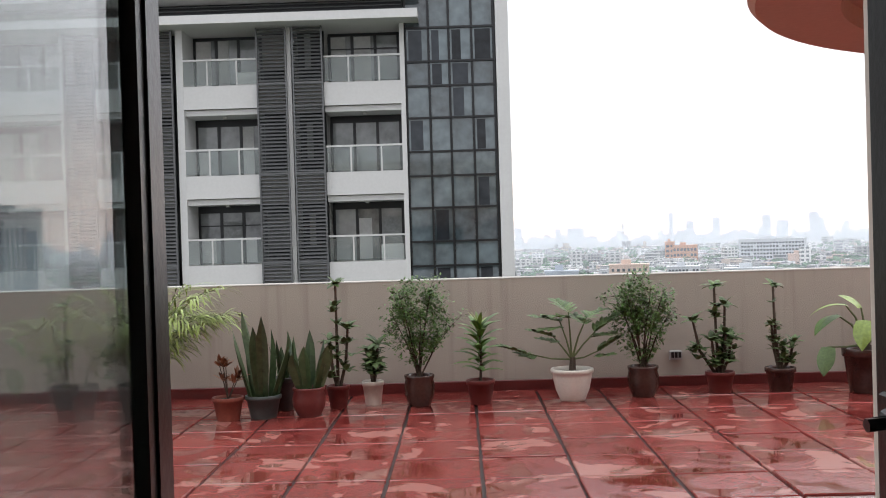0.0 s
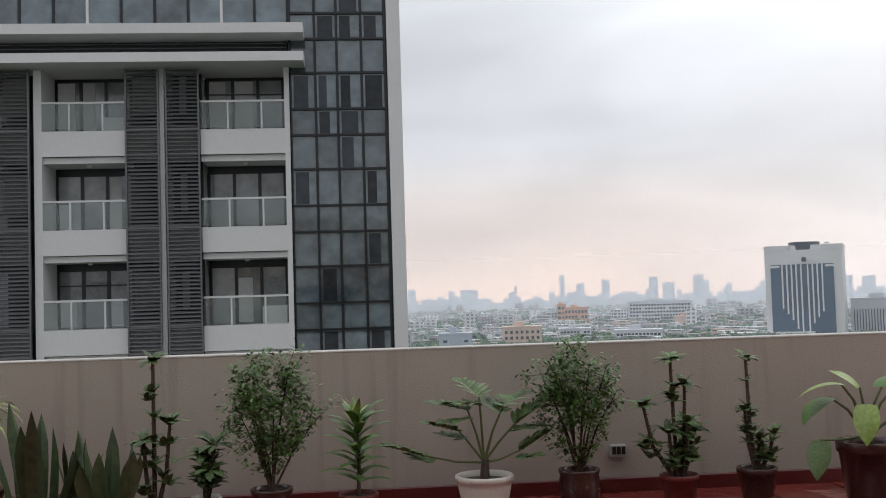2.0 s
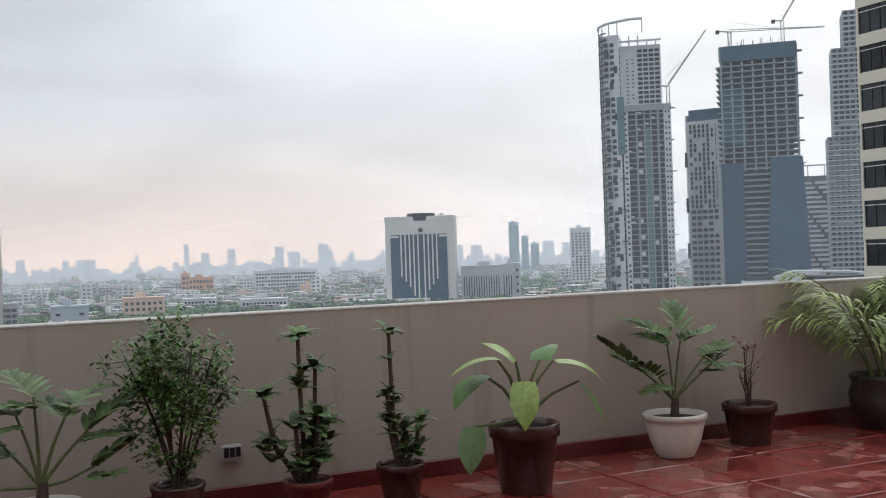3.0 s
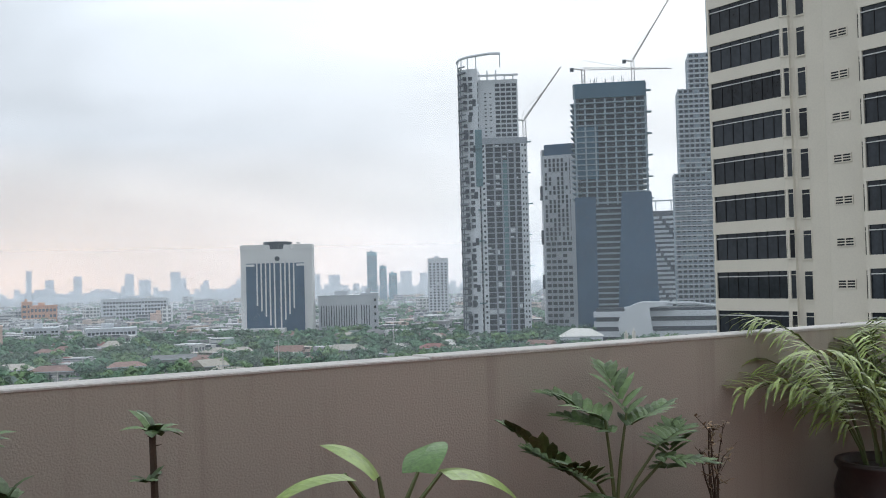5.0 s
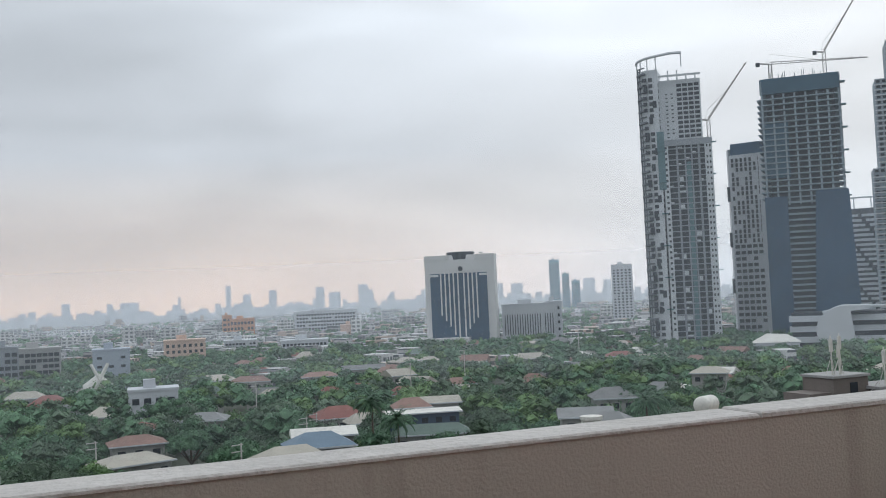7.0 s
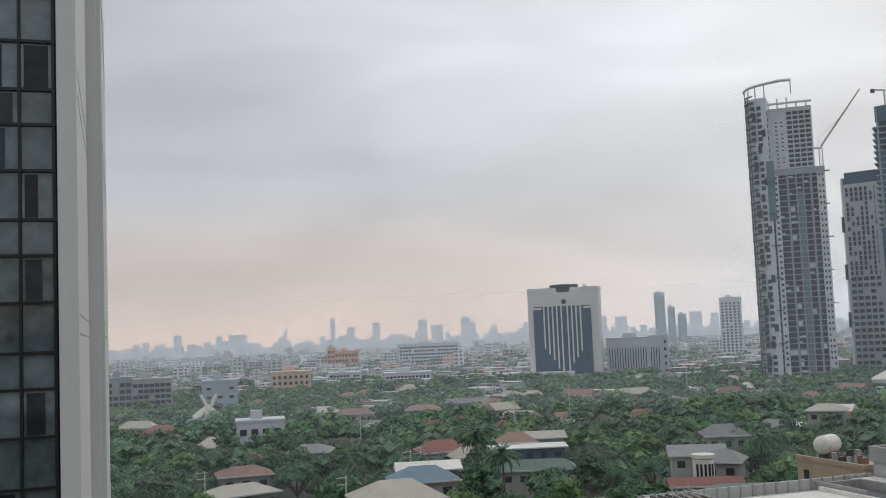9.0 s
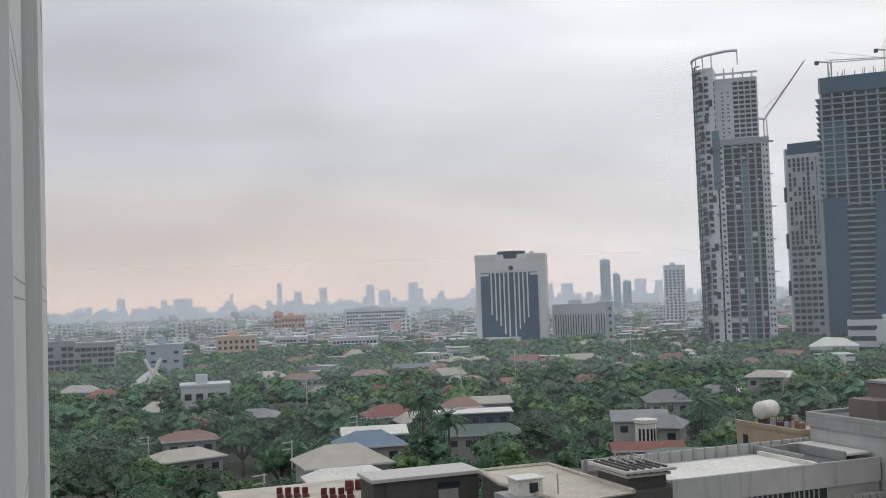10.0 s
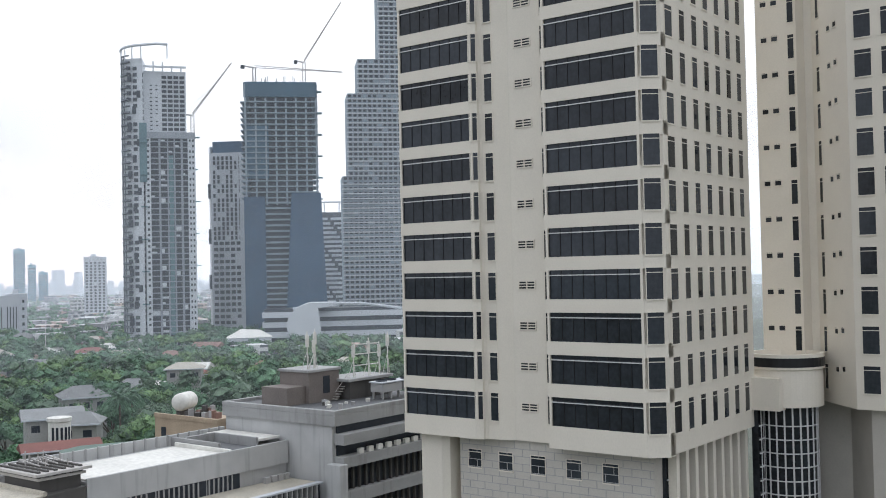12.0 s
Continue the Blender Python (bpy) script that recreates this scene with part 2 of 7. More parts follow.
WHITE = mat("white_paint", (0.60, 0.595, 0.59), 0.7, 0, 0.06, 0.4, 12, 0.05)
CREAM = mat("cream_paint", (0.69, 0.638, 0.55), 0.75, 0, 0.07, 0.25, 8, 0.05)
CREAM_DK = mat("cream_stone", (0.50, 0.47, 0.42), 0.8, 0, 0.10, 0.5, 9, 0.1, rand=0.3)
GREYPAINT = mat("grey_paint", (0.36, 0.355, 0.35), 0.7, 0, 0.08, 0.5, 12, 0.05)
LOUVRE = mat("louvre_metal", (0.13, 0.133, 0.138), 0.45, 0.3, 0.12, 2, 30, 0, rand=0.3)
LOUVRE_LT = mat("louvre_backing", (0.27, 0.26, 0.25), 0.6, 0, 0.1, 2, 30, 0)
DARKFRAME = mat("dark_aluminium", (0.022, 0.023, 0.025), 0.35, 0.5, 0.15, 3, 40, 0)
BLACKFRAME = mat("black_door_frame", (0.012, 0.011, 0.011), 0.3, 0.2, 0.2, 6, 60, 0.05)
PANE = mat("dark_window_pane", (0.012, 0.015, 0.019), 0.05, 0, 0.5, 0.6, 3, 0.03, rand=1.0, spec=0.32, tint=(0.026, 0.03, 0.036))
PANE_BLUE = mat("curtain_wall_pane", (0.035, 0.05, 0.06), 0.04, 0, 0.5, 0.9, 2.5, 0.03, rand=0.5, spec=1.0, tint=(0.10, 0.13, 0.145))
CURTAIN = mat("pale_curtain", (0.30, 0.31, 0.315), 0.8, 0, 0.25, 2.0, 14, 0.2, rand=0.6)
BALC_PANE = mat("balcony_door_glass", (0.05, 0.056, 0.06), 0.06, 0, 0.5, 0.8, 3, 0.03, rand=1.0, spec=0.8, tint=(0.20, 0.21, 0.215))
CURT_LT = mat("white_curtain", (0.48, 0.48, 0.475), 0.8, 0, 0.15, 2.0, 14, 0.2, rand=0.4)
RAILGLASS = glass_mat("rail_glass", (0.90, 0.93, 0.92), 0.94)
DOORGLASS = glass_mat("door_glass", (0.92, 0.955, 0.955), 0.86)
STUCCO = stucco("parapet_render", (0.40, 0.36, 0.31), (0.23, 0.19, 0.16))
COPING = mat("coping_cement", (0.50, 0.475, 0.45), 0.85, 0, 0.22, 3, 45, 0.5)
REDTRIM = mat("red_skirting_paint", (0.11, 0.014, 0.013), 0.35, 0, 0.25, 4, 40, 0.2)
WETRED = wet_paint("wet_red_floor_paint")
JOINT = mat("wet_dark_joint", (0.035, 0.022, 0.019), 0.65, 0, 0.4, 4, 60, 0.2)
TERRACOTTA = mat("terracotta_paint", (0.50, 0.27, 0.19), 0.75, 0, 0.08, 1, 30, 0.1)
INWALL = mat("interior_wall", (0.6, 0.58, 0.54), 0.8, 0, 0.05, 1, 30, 0.05)
CONCRETE = stucco("weathered_concrete", (0.32, 0.318, 0.312), (0.10, 0.085, 0.083), (0.9, 0.9, 0.10), 0.25, 0.25)
CONC_PALE = stucco("pale_streaked_concrete", (0.44, 0.44, 0.435), (0.15, 0.15, 0.147), (1.1, 1.1, 0.08), 0.2, 0.3)
CONC_DK = stucco("black_stained_concrete", (0.085, 0.08, 0.075), (0.02, 0.019, 0.018), (0.9, 0.9, 0.08), 0.3, 0.3)
ROOFWHITE = mat("white_roof_coating", (0.64, 0.625, 0.58), 0.7, 0, 0.14, 0.2, 2, 0, span=0.25)
ROOFGREY = mat("grey_roof_felt", (0.10, 0.103, 0.107), 0.8, 0, 0.4, 0.3, 4, 0)
BEIGEROOF = mat("beige_roof", (0.44, 0.405, 0.335), 0.8, 0, 0.25, 0.3, 5, 0, span=0.25)


# ---- mesh helpers ----
class Geo:
    def __init__(self):
        self.v, self.f = [], []

    def add(self, vs, fs):
        k = len(self.v)
        self.v.extend(tuple(p) for p in vs)
        self.f.extend(tuple(i + k for i in f) for f in fs)
        return self

    def box(self, x0, y0, z0, x1, y1, z1):
        return self.add([(x0, y0, z0), (x1, y0, z0), (x1, y1, z0), (x0, y1, z0), (x0, y0, z1), (x1, y0, z1), (x1, y1, z1), (x0, y1, z1)],
                        [(0, 3, 2, 1), (4, 5, 6, 7), (0, 1, 5, 4), (1, 2, 6, 5), (2, 3, 7, 6), (3, 0, 4, 7)])

    def bev(self, x0, y0, z0, x1, y1, z1, b):
        """A box whose upper rim is chamfered by b."""
        vs = [(x0, y0, z0), (x1, y0, z0), (x1, y1, z0), (x0, y1, z0), (x0, y0, z1 - b), (x1, y0, z1 - b), (x1, y1, z1 - b), (x0, y1, z1 - b),
              (x0 + b, y0 + b, z1), (x1 - b, y0 + b, z1), (x1 - b, y1 - b, z1), (x0 + b, y1 - b, z1)]
        fs = [(0, 3, 2, 1), (8, 9, 10, 11)]
        for a in range(4):
            c = (a + 1) % 4
            fs += [(a, c, c + 4, a + 4), (a + 4, c + 4, c + 8, a + 8)]
        return self.add(vs, fs)

    def obox(self, m, sx, sy, sz):
        """A box of that size, standing on the origin of m."""
        g = Geo().box(-sx / 2, -sy / 2, 0, sx / 2, sy / 2, sz)
        return self.add([m @ Vector(p) for p in g.v], g.f)

    def prism(self, poly, z0, z1):
        k = len(poly)
        return self.add([(x, y, z0) for x, y in poly] + [(x, y, z1) for x, y in poly],
                        [tuple(reversed(range(k))), tuple(range(k, 2 * k))] + [(i, (i + 1) % k, (i + 1) % k + k, i + k) for i in range(k)])

    def lathe(self, prof, n=20, cx=0, cy=0, cz=0, sx=1.0, sy=1.0):
        vs, fs = [], []
        for r, z in prof:
            vs += [(cx + sx * r * math.cos(2 * math.pi * i / n), cy + sy * r * math.sin(2 * math.pi * i / n), cz + z) for i in range(n)]
        for j in range(len(prof) - 1):
            fs += [(j * n + i, j * n + (i + 1) % n, (j + 1) * n + (i + 1) % n, (j + 1) * n + i) for i in range(n)]
        return self.add(vs, fs)

    def tube(self, pts, radii, n=6):
        vs, fs = [], []
        pts = [Vector(p) for p in pts]
        for i, p in enumerate(pts):
            d = (pts[min(i + 1, len(pts) - 1)] - pts[max(i - 1, 0)]).normalized()
            u = d.cross(Vector((0.31, 0.87, 0.4))).normalized()
            w = d.cross(u)
            r = radii[i] if isinstance(radii, (list, tuple)) else radii
            vs += [p + r * (math.cos(2 * math.pi * k / n) * u + math.sin(2 * math.pi * k / n) * w) for k in range(n)]
        for j in range(len(pts) - 1):
            fs += [(j * n + i, j * n + (i + 1) % n, (j + 1) * n + (i + 1) % n, (j + 1) * n + i) for i in range(n)]
        fs += [tuple(reversed(range(n))), tuple((len(pts) - 1) * n + i for i in range(n))]
        return self.add(vs, fs)

    def mesh(self, name, material, smooth=False):
        me = bpy.data.meshes.new(name)
        me.from_pydata(self.v, [], self.f)
        me.materials.append(material)
        if smooth:
            me.polygons.foreach_set("use_smooth", [True] * len(me.polygons))
        me.update()
        return me


def part(name, g, material, parent, label="", smooth=False, kind=""):
    ob = new(name, g if isinstance(g, bpy.types.Mesh) else g.mesh(name, material, smooth))
    ob.parent = parent
    return tagged(ob, label, kind=kind)


def thing(name, x, y, z, label, category, group="", kind="", rz=0.0):
    ob = new(name)
    ob.empty_display_size = 0.1
    ob.matrix_basis = pose(x, y, z, 0, 0, rz)
    return tagged(ob, label, category, group, kind)


def solid(name, g, material, label, category="", kind="structure", smooth=False):
    return tagged(new(name, g.mesh(name, material, smooth)), label, category, kind=kind)


def place_mesh(name, me, parent, x, y, z, rz=0.0, scale=1.0):
    ob = new(name, me)
    ob.parent = parent
    ob.matrix_basis = pose(x, y, z, 0, 0, rz) @ Matrix.Diagonal((scale, scale, scale, 1))
    return ob

# ---- terrace ----
WALL_Y, TOP = 9.4, 1.1
GROUND = -36.0
solid("floor", Geo().box(-9, 0.6, -0.30, 16.0, 9.6, -0.022), JOINT, "dark wet mortar bed under red roof pavers", "floor")
parapet = solid("wall_parapet", Geo().box(-9, WALL_Y, -0.3, 16.2, WALL_Y + 0.16, TOP - 0.012), STUCCO, "beige rough rendered terrace parapet with rain streaks", "wall")
for a, b in ((-9.03, -3.22), (-3.21, 0.35), (0.36, 4.93), (4.938, 8.4), (8.408, 16.25)):
    part("coping", Geo().bev(a, WALL_Y - 0.004, TOP - 0.012, b, WALL_Y + 0.165, TOP + 0.004 * (a > 4), 0.005), COPING, parapet, "worn pale cement coping")
solid("baseboard", Geo().bev(-9, WALL_Y - 0.025, -0.02, 16.0, WALL_Y + 0.002, 0.10, 0.008), REDTRIM, "dark red painted skirting along the parapet", "baseboard")
solid("wall_east", Geo().box(16.0, 0.6, -0.3, 16.2, 9.4, TOP), STUCCO, "beige rendered parapet at the terrace end", "wall")
solid("wall_west", Geo().box(-9.2, 0.6, -0.3, -9.0, 9.57, TOP), STUCCO, "beige rendered parapet at the terrace end", "wall")

# wall-mounted outlet box
box = thing("outlet_box", 2.73, WALL_Y, 0.30, "small grey weatherproof outlet box on the parapet", "outlet box")
part("body", Geo().bev(-0.06, -0.045, -0.045, 0.06, 0, 0.045, 0.01), GREYPAINT, box)
for ox in (-0.035, 0.0, 0.035):
    part("flap", Geo().box(ox - 0.013, -0.052, -0.025, ox + 0.013, -0.044, 0.03), DARKFRAME, box)

# own building: facade with the doorway, room behind it
DX0, DX1, DY = 0.228, 1.297, 0.80
fac = Geo()
fac.box(-9.2, DY, -0.3, -1.7, DY + 0.2, 6.5)
fac.box(-1.7, DY, 2.25, DX0, DY + 0.2, 6.5)
fac.box(DX1, DY, -0.3, 16.2, DY + 0.2, 6.5)
fac.box(DX0, DY, 2.25, DX1, DY + 0.2, 6.5)
solid("wall_south", fac, CREAM, "cream painted wall of the house behind the terrace", "wall")
room = Geo()
room.box(-2.0, -3.2, -0.3, -1.85, DY, 2.6)
room.box(3.6, -3.2, -0.3, 3.75, DY, 2.6)
room.box(-2.0, -3.35, -0.3, 3.75, -3.2, 2.6)
solid("wall_room", room, INWALL, "plain pale interior walls", "wall")
solid("ceiling", Geo().box(-2.0, -3.35, 2.6, 3.75, DY, 2.75), INWALL, "plain white ceiling", "ceiling")
solid("floor_room", Geo().box(-2.0, -3.35, -0.3, 3.75, DY + 0.02, -0.01), GREYPAINT, "grey interior floor", "floor")

door = thing("door_1", DX0, DY, 0, "open black framed glass door leaf folded inward", "door", kind="structure")
part("jamb", Geo().bev(0.022, 0.0, 0, 0.05, 0.06, 2.2, 0.004), BLACKFRAME, door)
part("jamb", Geo().bev(DX1 - DX0 - 0.05, 0.0, 0, DX1 - DX0 - 0.001, 0.06, 2.2, 0.004), BLACKFRAME, door)
part("head", Geo().box(0.05, 0.0, 2.2, DX1 - DX0 - 0.05, 0.12, 2.249), BLACKFRAME, door)
part("stile", Geo().bev(0.024, -0.03, 0.02, 0.046, 0.0, 2.18, 0.004), BLACKFRAME, door)
part("stile", Geo().bev(0.004, -0.98, 0.02, 0.044, -0.92, 2.18, 0.004), BLACKFRAME, door)
part("rail", Geo().box(0.006, -0.92, 2.12, 0.042, -0.03, 2.18), BLACKFRAME, door)
part("rail", Geo().box(0.006, -0.92, 0.02, 0.042, -0.03, 0.10), BLACKFRAME, door)
pane_ob = part("pane", Geo().box(0.021, -0.92, 0.10, 0.027, -0.03, 2.12), DOORGLASS, door, "clear reflective glass pane")
pane_ob.visible_shadow = False
latch = part("latch", Geo().bev(0.997, -0.03, 1.23, 1.024, 0.0, 1.29, 0.004), BLACKFRAME, door, "black door latch")
part("lever", Geo().tube([(0.998, -0.02, 1.262), (0.998, -0.06, 1.262), (0.955, -0.065, 1.258)], 0.009, 8), BLACKFRAME, latch)

win = thing("window_1", -0.72, DY, 0, "fixed full-height glass panel beside the door", "window", kind="structure")
part("window_frame", Geo().box(-0.98, 0.02, 2.18, 0.97, 0.1, 2.249), BLACKFRAME, win)
part("window_sill", Geo().box(-0.98, 0.02, -0.01, 0.97, 0.1, 0.05), BLACKFRAME, win)
fixed = part("pane", Geo().box(-0.978, 0.055, 0.05, 0.97, 0.061, 2.18), DOORGLASS, win)
fixed.visible_shadow = False

# round bay over the terrace, seen from below
bay = thing("round_bay", 3.89, 3.05, 2.4, "terracotta painted round overhanging bay with stepped soffit", "bay", kind="structure")
part("rim", Geo().lathe([(1.74, 0.0), (2.07, 0.0), (2.1, 0.03), (2.1, 0.35), (2.02, 0.4), (1.74, 0.4), (1.74, 0.0)], 96), TERRACOTTA, bay)
part("soffit", Geo().lathe([(0.0, 0.09), (1.739, 0.09), (1.739, 0.25), (0.0, 0.25)], 96), TERRACOTTA, bay)
part("drum", Geo().lathe([(1.85, 0.4), (1.85, 3.4), (0.0, 3.5)], 96), CREAM, bay)
part("link", Geo().box(-1.7, -2.04, 0.11, 1.7, -1.2, 3.4), CREAM, bay)

# ---- apartment building across the street ----
AY = 33.0
STOREY = 2.96
apt = thing("apartment_building", -6, AY, GROUND, "white and grey apartment building with louvred screens and glass corner", "building")
ORG = (-6, AY, GROUND)


def at_apt(g):
    g.v = [(x - ORG[0], y - ORG[1], z - ORG[2]) for x, y, z in g.v]
    return g


part("wall", at_apt(Geo().box(-26, AY + 1.5, GROUND, 2.0, AY + 24, 15)), WHITE, apt)
part("upper_wall", at_apt(Geo().box(-26, AY + 0.3, 9.72, -1.0, AY + 1.49, 15)), WHITE, apt)
for x0, x1 in ((-1.17, -0.98), (-8.57, -8.34), (-4.98, -4.76), (-16.5, -16.2), (-12.45, -12.29)):
    part("column", at_apt(Geo().box(x0, AY - 0.03, GROUND, x1, AY + 1.49, 8.58)), WHITE, apt)
for x1, y0, y1 in ((2.41, -0.02, 9.0), (2.72, 9.0, 9.5), (2.86, 9.5, 24)):
    part("corner_wall", at_apt(Geo().box(1.99, AY + y0, GROUND, x1, AY + y1, 16)), WHITE, apt, "plain white corner wall")
seam = Geo()
for z in (7.9, 7.3, 2.2, 1.75, -3.5, -4.0, 13.0, 13.5, -9, -9.5):
    seam.box(2.405, AY + 0.6, z, 2.418, AY + 8.9, z + 0.045)
    seam.box(2.855, AY + 9.7, z, 2.868, AY + 23.5, z + 0.045)
part("seam", at_apt(seam), GREYPAINT, apt)
for z0, z1, x1 in ((8.58, 8.86, -0.52), (9.42, 9.72, -0.52)):
    part("ledge", at_apt(Geo().box(-26, AY - 0.95, z0, x1, AY + 1.5, z1)), WHITE, apt)
band = part("louvre_band", at_apt(Geo().box(-26, AY + 0.15, 8.86, -1.05, AY + 0.5, 9.42)), DARKFRAME, apt, "dark horizontal louvre band under the ledge")
sl = Geo().box(-10, -0.05, 0, 10, 0.03, 0.03).mesh("slat", LOUVRE)
for k in range(4):
    place_mesh("slat", sl, band, -5.1, 0.13, 8.95 + 0.13 * k - GROUND)

for i in range(15):
    x = -16.0 + i * 1.0
    up = part("upper_window", at_apt(Geo().box(x, AY + 0.24, 9.95, x + 0.94, AY + 0.29, 12.6)), PANE_BLUE, apt)
    part("mullion", at_apt(Geo().box(x + 0.93, AY + 0.2, 9.9, x + 1.01, AY + 0.31, 12.7)), DARKFRAME if i % 4 else WHITE, up)
    part("transom", at_apt(Geo().box(x, AY + 0.21, 11.1, x + 0.93, AY + 0.3, 11.16)), DARKFRAME, up)
BAYS = ((-16.2, -12.45), (-11.29, -9.65), (-8.34, -5.9), (-3.69, -1.17))
rng = random.Random(4)
for x0, x1 in BAYS:
    w = x1 - x0
    post_me = Geo().box(-0.025, -0.025, 0, 0.025, 0.025, 0.84).mesh("post", WHITE)
    for k in range(-1, 3):
        zt = 0.80 + STOREY * k
        b = thing("balcony", (x0 + x1) / 2 - ORG[0], 0, zt - GROUND, "", "")
        b.parent = apt
        del_keys = [key for key in b.keys()]
        for key in del_keys:
            del b[key]
        h = w / 2
        part("slab", Geo().box(-h, -0.02, -0.76, h, 1.52, 0.0), WHITE, b)
        part("rail", Geo().box(-h, -0.03, 0.82, h, 0.03, 0.88), WHITE, b)
        for px in (-h * 0.35, h * 0.45) if w > 2 else (0.0,):
            place_mesh("post", post_me, b, px, 0, 0)
        rg = part("rail_pane", Geo().box(-h, 0.005, 0.04, h, 0.015, 0.82), RAILGLASS, b, "clear glass balustrade")
        rg.visible_shadow = False
        part("soffit", Geo().box(-h, 0.1, 2.0, h, 1.5, 2.18), WHITE, b)
        n = 4 if w > 3 else (3 if w > 2 else 2)
        dw = w * 0.94 / n
        for i in range(n + 1):
            part("mullion", Geo().box(-h + 0.03 + i * dw - 0.05, 1.38, 0, -h + 0.03 + i * dw + 0.05, 1.48, 1.76), DARKFRAME, b)
        part("head_rail", Geo().box(-h, 1.38, 1.76, h, 1.48, 2.0), DARKFRAME, b)
        if rng.random() < 0.3:
            part("transom", Geo().box(-h, 1.36, 1.30, h, 1.38, 1.34), DARKFRAME, b)
        for i in range(n):
            a = -h + 0.03 + i * dw
            part("pane", Geo().box(a + 0.05, 1.42, 0.02, a + dw - 0.05, 1.43, 1.76), BALC_PANE, b)
            if rng.random() < 0.62:
                t = rng.uniform(0.55, 1.0)
                part("curtain", Geo().box(a + 0.06, 1.40, 0.05, a + 0.05 + (dw - 0.1) * t, 1.415, rng.choice((0.9, 1.45, 1.74))), rng.choice((CURT_LT, CURT_LT, CURTAIN)), b)
        if rng.random() < 0.45:
            part("aircon", Geo().bev(h - 0.85, 0.75, 0.0, h - 0.1, 1.1, 0.55, 0.03), WHITE, b, "white air conditioner on the balcony floor")
        part("soffit_lamp", Geo().box(-0.06, 0.5, 1.93, 0.06, 0.62, 2.0), WHITE, b)

# louvred screens
slat_me = Geo().add([(-0.48, -0.05, 0), (0.48, -0.05, 0), (0.48, 0.02, 0.07), (-0.48, 0.02, 0.07), (-0.48, -0.04, -0.012), (0.48, -0.04, -0.012), (0.48, 0.03, 0.058), (-0.48, 0.03, 0.058)],
                    [(0, 1, 2, 3), (7, 6, 5, 4), (0, 4, 5, 1), (2, 6, 7, 3), (0, 3, 7, 4), (1, 5, 6, 2)]).mesh("slat", LOUVRE)
for cx in (-11.78, -9.16, -5.39, -4.2):
    s = new("louvre_screen")
    s.parent = apt
    s.matrix_basis = pose(cx - ORG[0], -0.12, 0)
    fr = Geo()
    for sx in (-0.5, 0.45):
        fr.box(sx, -0.06, -3 - GROUND, sx + 0.05, 0.06, 8.56 - GROUND)
    for k in range(-1, 4):
        for dz in (-0.76, 0.0):
            z = 0.80 + STOREY * k + dz - GROUND
            if z < 8.5 - GROUND:
                fr.box(-0.45, -0.04, z - 0.03, 0.45, 0.04, z + 0.03)
    part("frame", fr, LOUVRE, s)
    for k in range(-1, 3):
        z = 0.80 + STOREY * k - GROUND
        part("backing", Geo().box(-0.45, 0.06, z - 0.95, 0.45, 0.10, z + 0.12), LOUVRE_LT, s, "grey backing panel behind the slats")
        if rng.random() < 0.8:
            part("shutter", Geo().box(-0.1 if cx > -5 else -0.3, 0.09, z + 0.5, 0.42 if cx < -5 else 0.1, 0.12, z + 1.6), rng.choice((CURTAIN, LOUVRE_LT, LOUVRE_LT)), s)
        # dark sheet stands in for the shade behind the slats
        part("recess", Geo().box(-0.45, 0.9, z - 0.9, 0.45, 0.95, z + 2.1), DARKFRAME, s, "dark sheet painted as the shade behind the screen")
    for i in range(88):
        z = -1.9 + 0.119 * i
        if z < 8.5:
            place_mesh("slat", slat_me, s, 0, 0, z - GROUND)

# glass corner
cw = new("curtain_wall")
cw.parent = apt
cw.matrix_basis = pose(0.5 - ORG[0], 0, 0)
part("core", Geo().box(-1.45, 0.12, 0, 1.48, 1.5, 15 - GROUND), DARKFRAME, cw)
cols = (-1.48, -0.72, -0.05, 0.70, 1.42)
lines = sorted([7.30 - STOREY * k for k in range(-3, 14)] + [6.50 - STOREY * k for k in range(-3, 14)] + [5.45 - STOREY * k for k in range(-3, 14)])
for c in cols:
    part("mullion", Geo().box(c - 0.032, -0.03, 0, c + 0.032, 0.1, 15 - GROUND), DARKFRAME, cw)
tr_me = Geo().box(-1.48, -0.02, -0.034, 1.48, 0.1, 0.034).mesh("transom", DARKFRAME)
for z in lines:
    if z > -30:
        place_mesh("transom", tr_me, cw, 0, 0, z - GROUND)
for za, zb in zip(lines, lines[1:]):
    if za < -12:
        continue
    for ca, cb in zip(cols, cols[1:]):
        g = Geo()
        tilt = rng.uniform(-0.012, 0.012)
        g.add([(ca + 0.04, 0.06, za - GROUND), (cb - 0.04, 0.06 + tilt, za - GROUND), (cb - 0.04, 0.06 + tilt, zb - GROUND), (ca + 0.04, 0.06, zb - GROUND)], [(0, 1, 2, 3)])
        part("pane", g, PANE_BLUE, cw)
        if rng.random() < 0.3:
            part("curtain", Geo().box(ca + 0.1, 0.052, za + 0.05 - GROUND, ca + (cb - ca) * rng.uniform(0.5, 0.9), 0.056, zb - 0.08 - GROUND), PANE, cw)

# ---- cream tower ----
TX, TF = 73.0, 3.36
tower = thing("cream_tower", TX, 55.85, GROUND + 0.6, "cream high-rise with long dark window bands and stone podium", "building")


def at_tower(g):
    g.v = [(x - TX, y - 55, z - GROUND) for x, y, z in g.v]
    return g


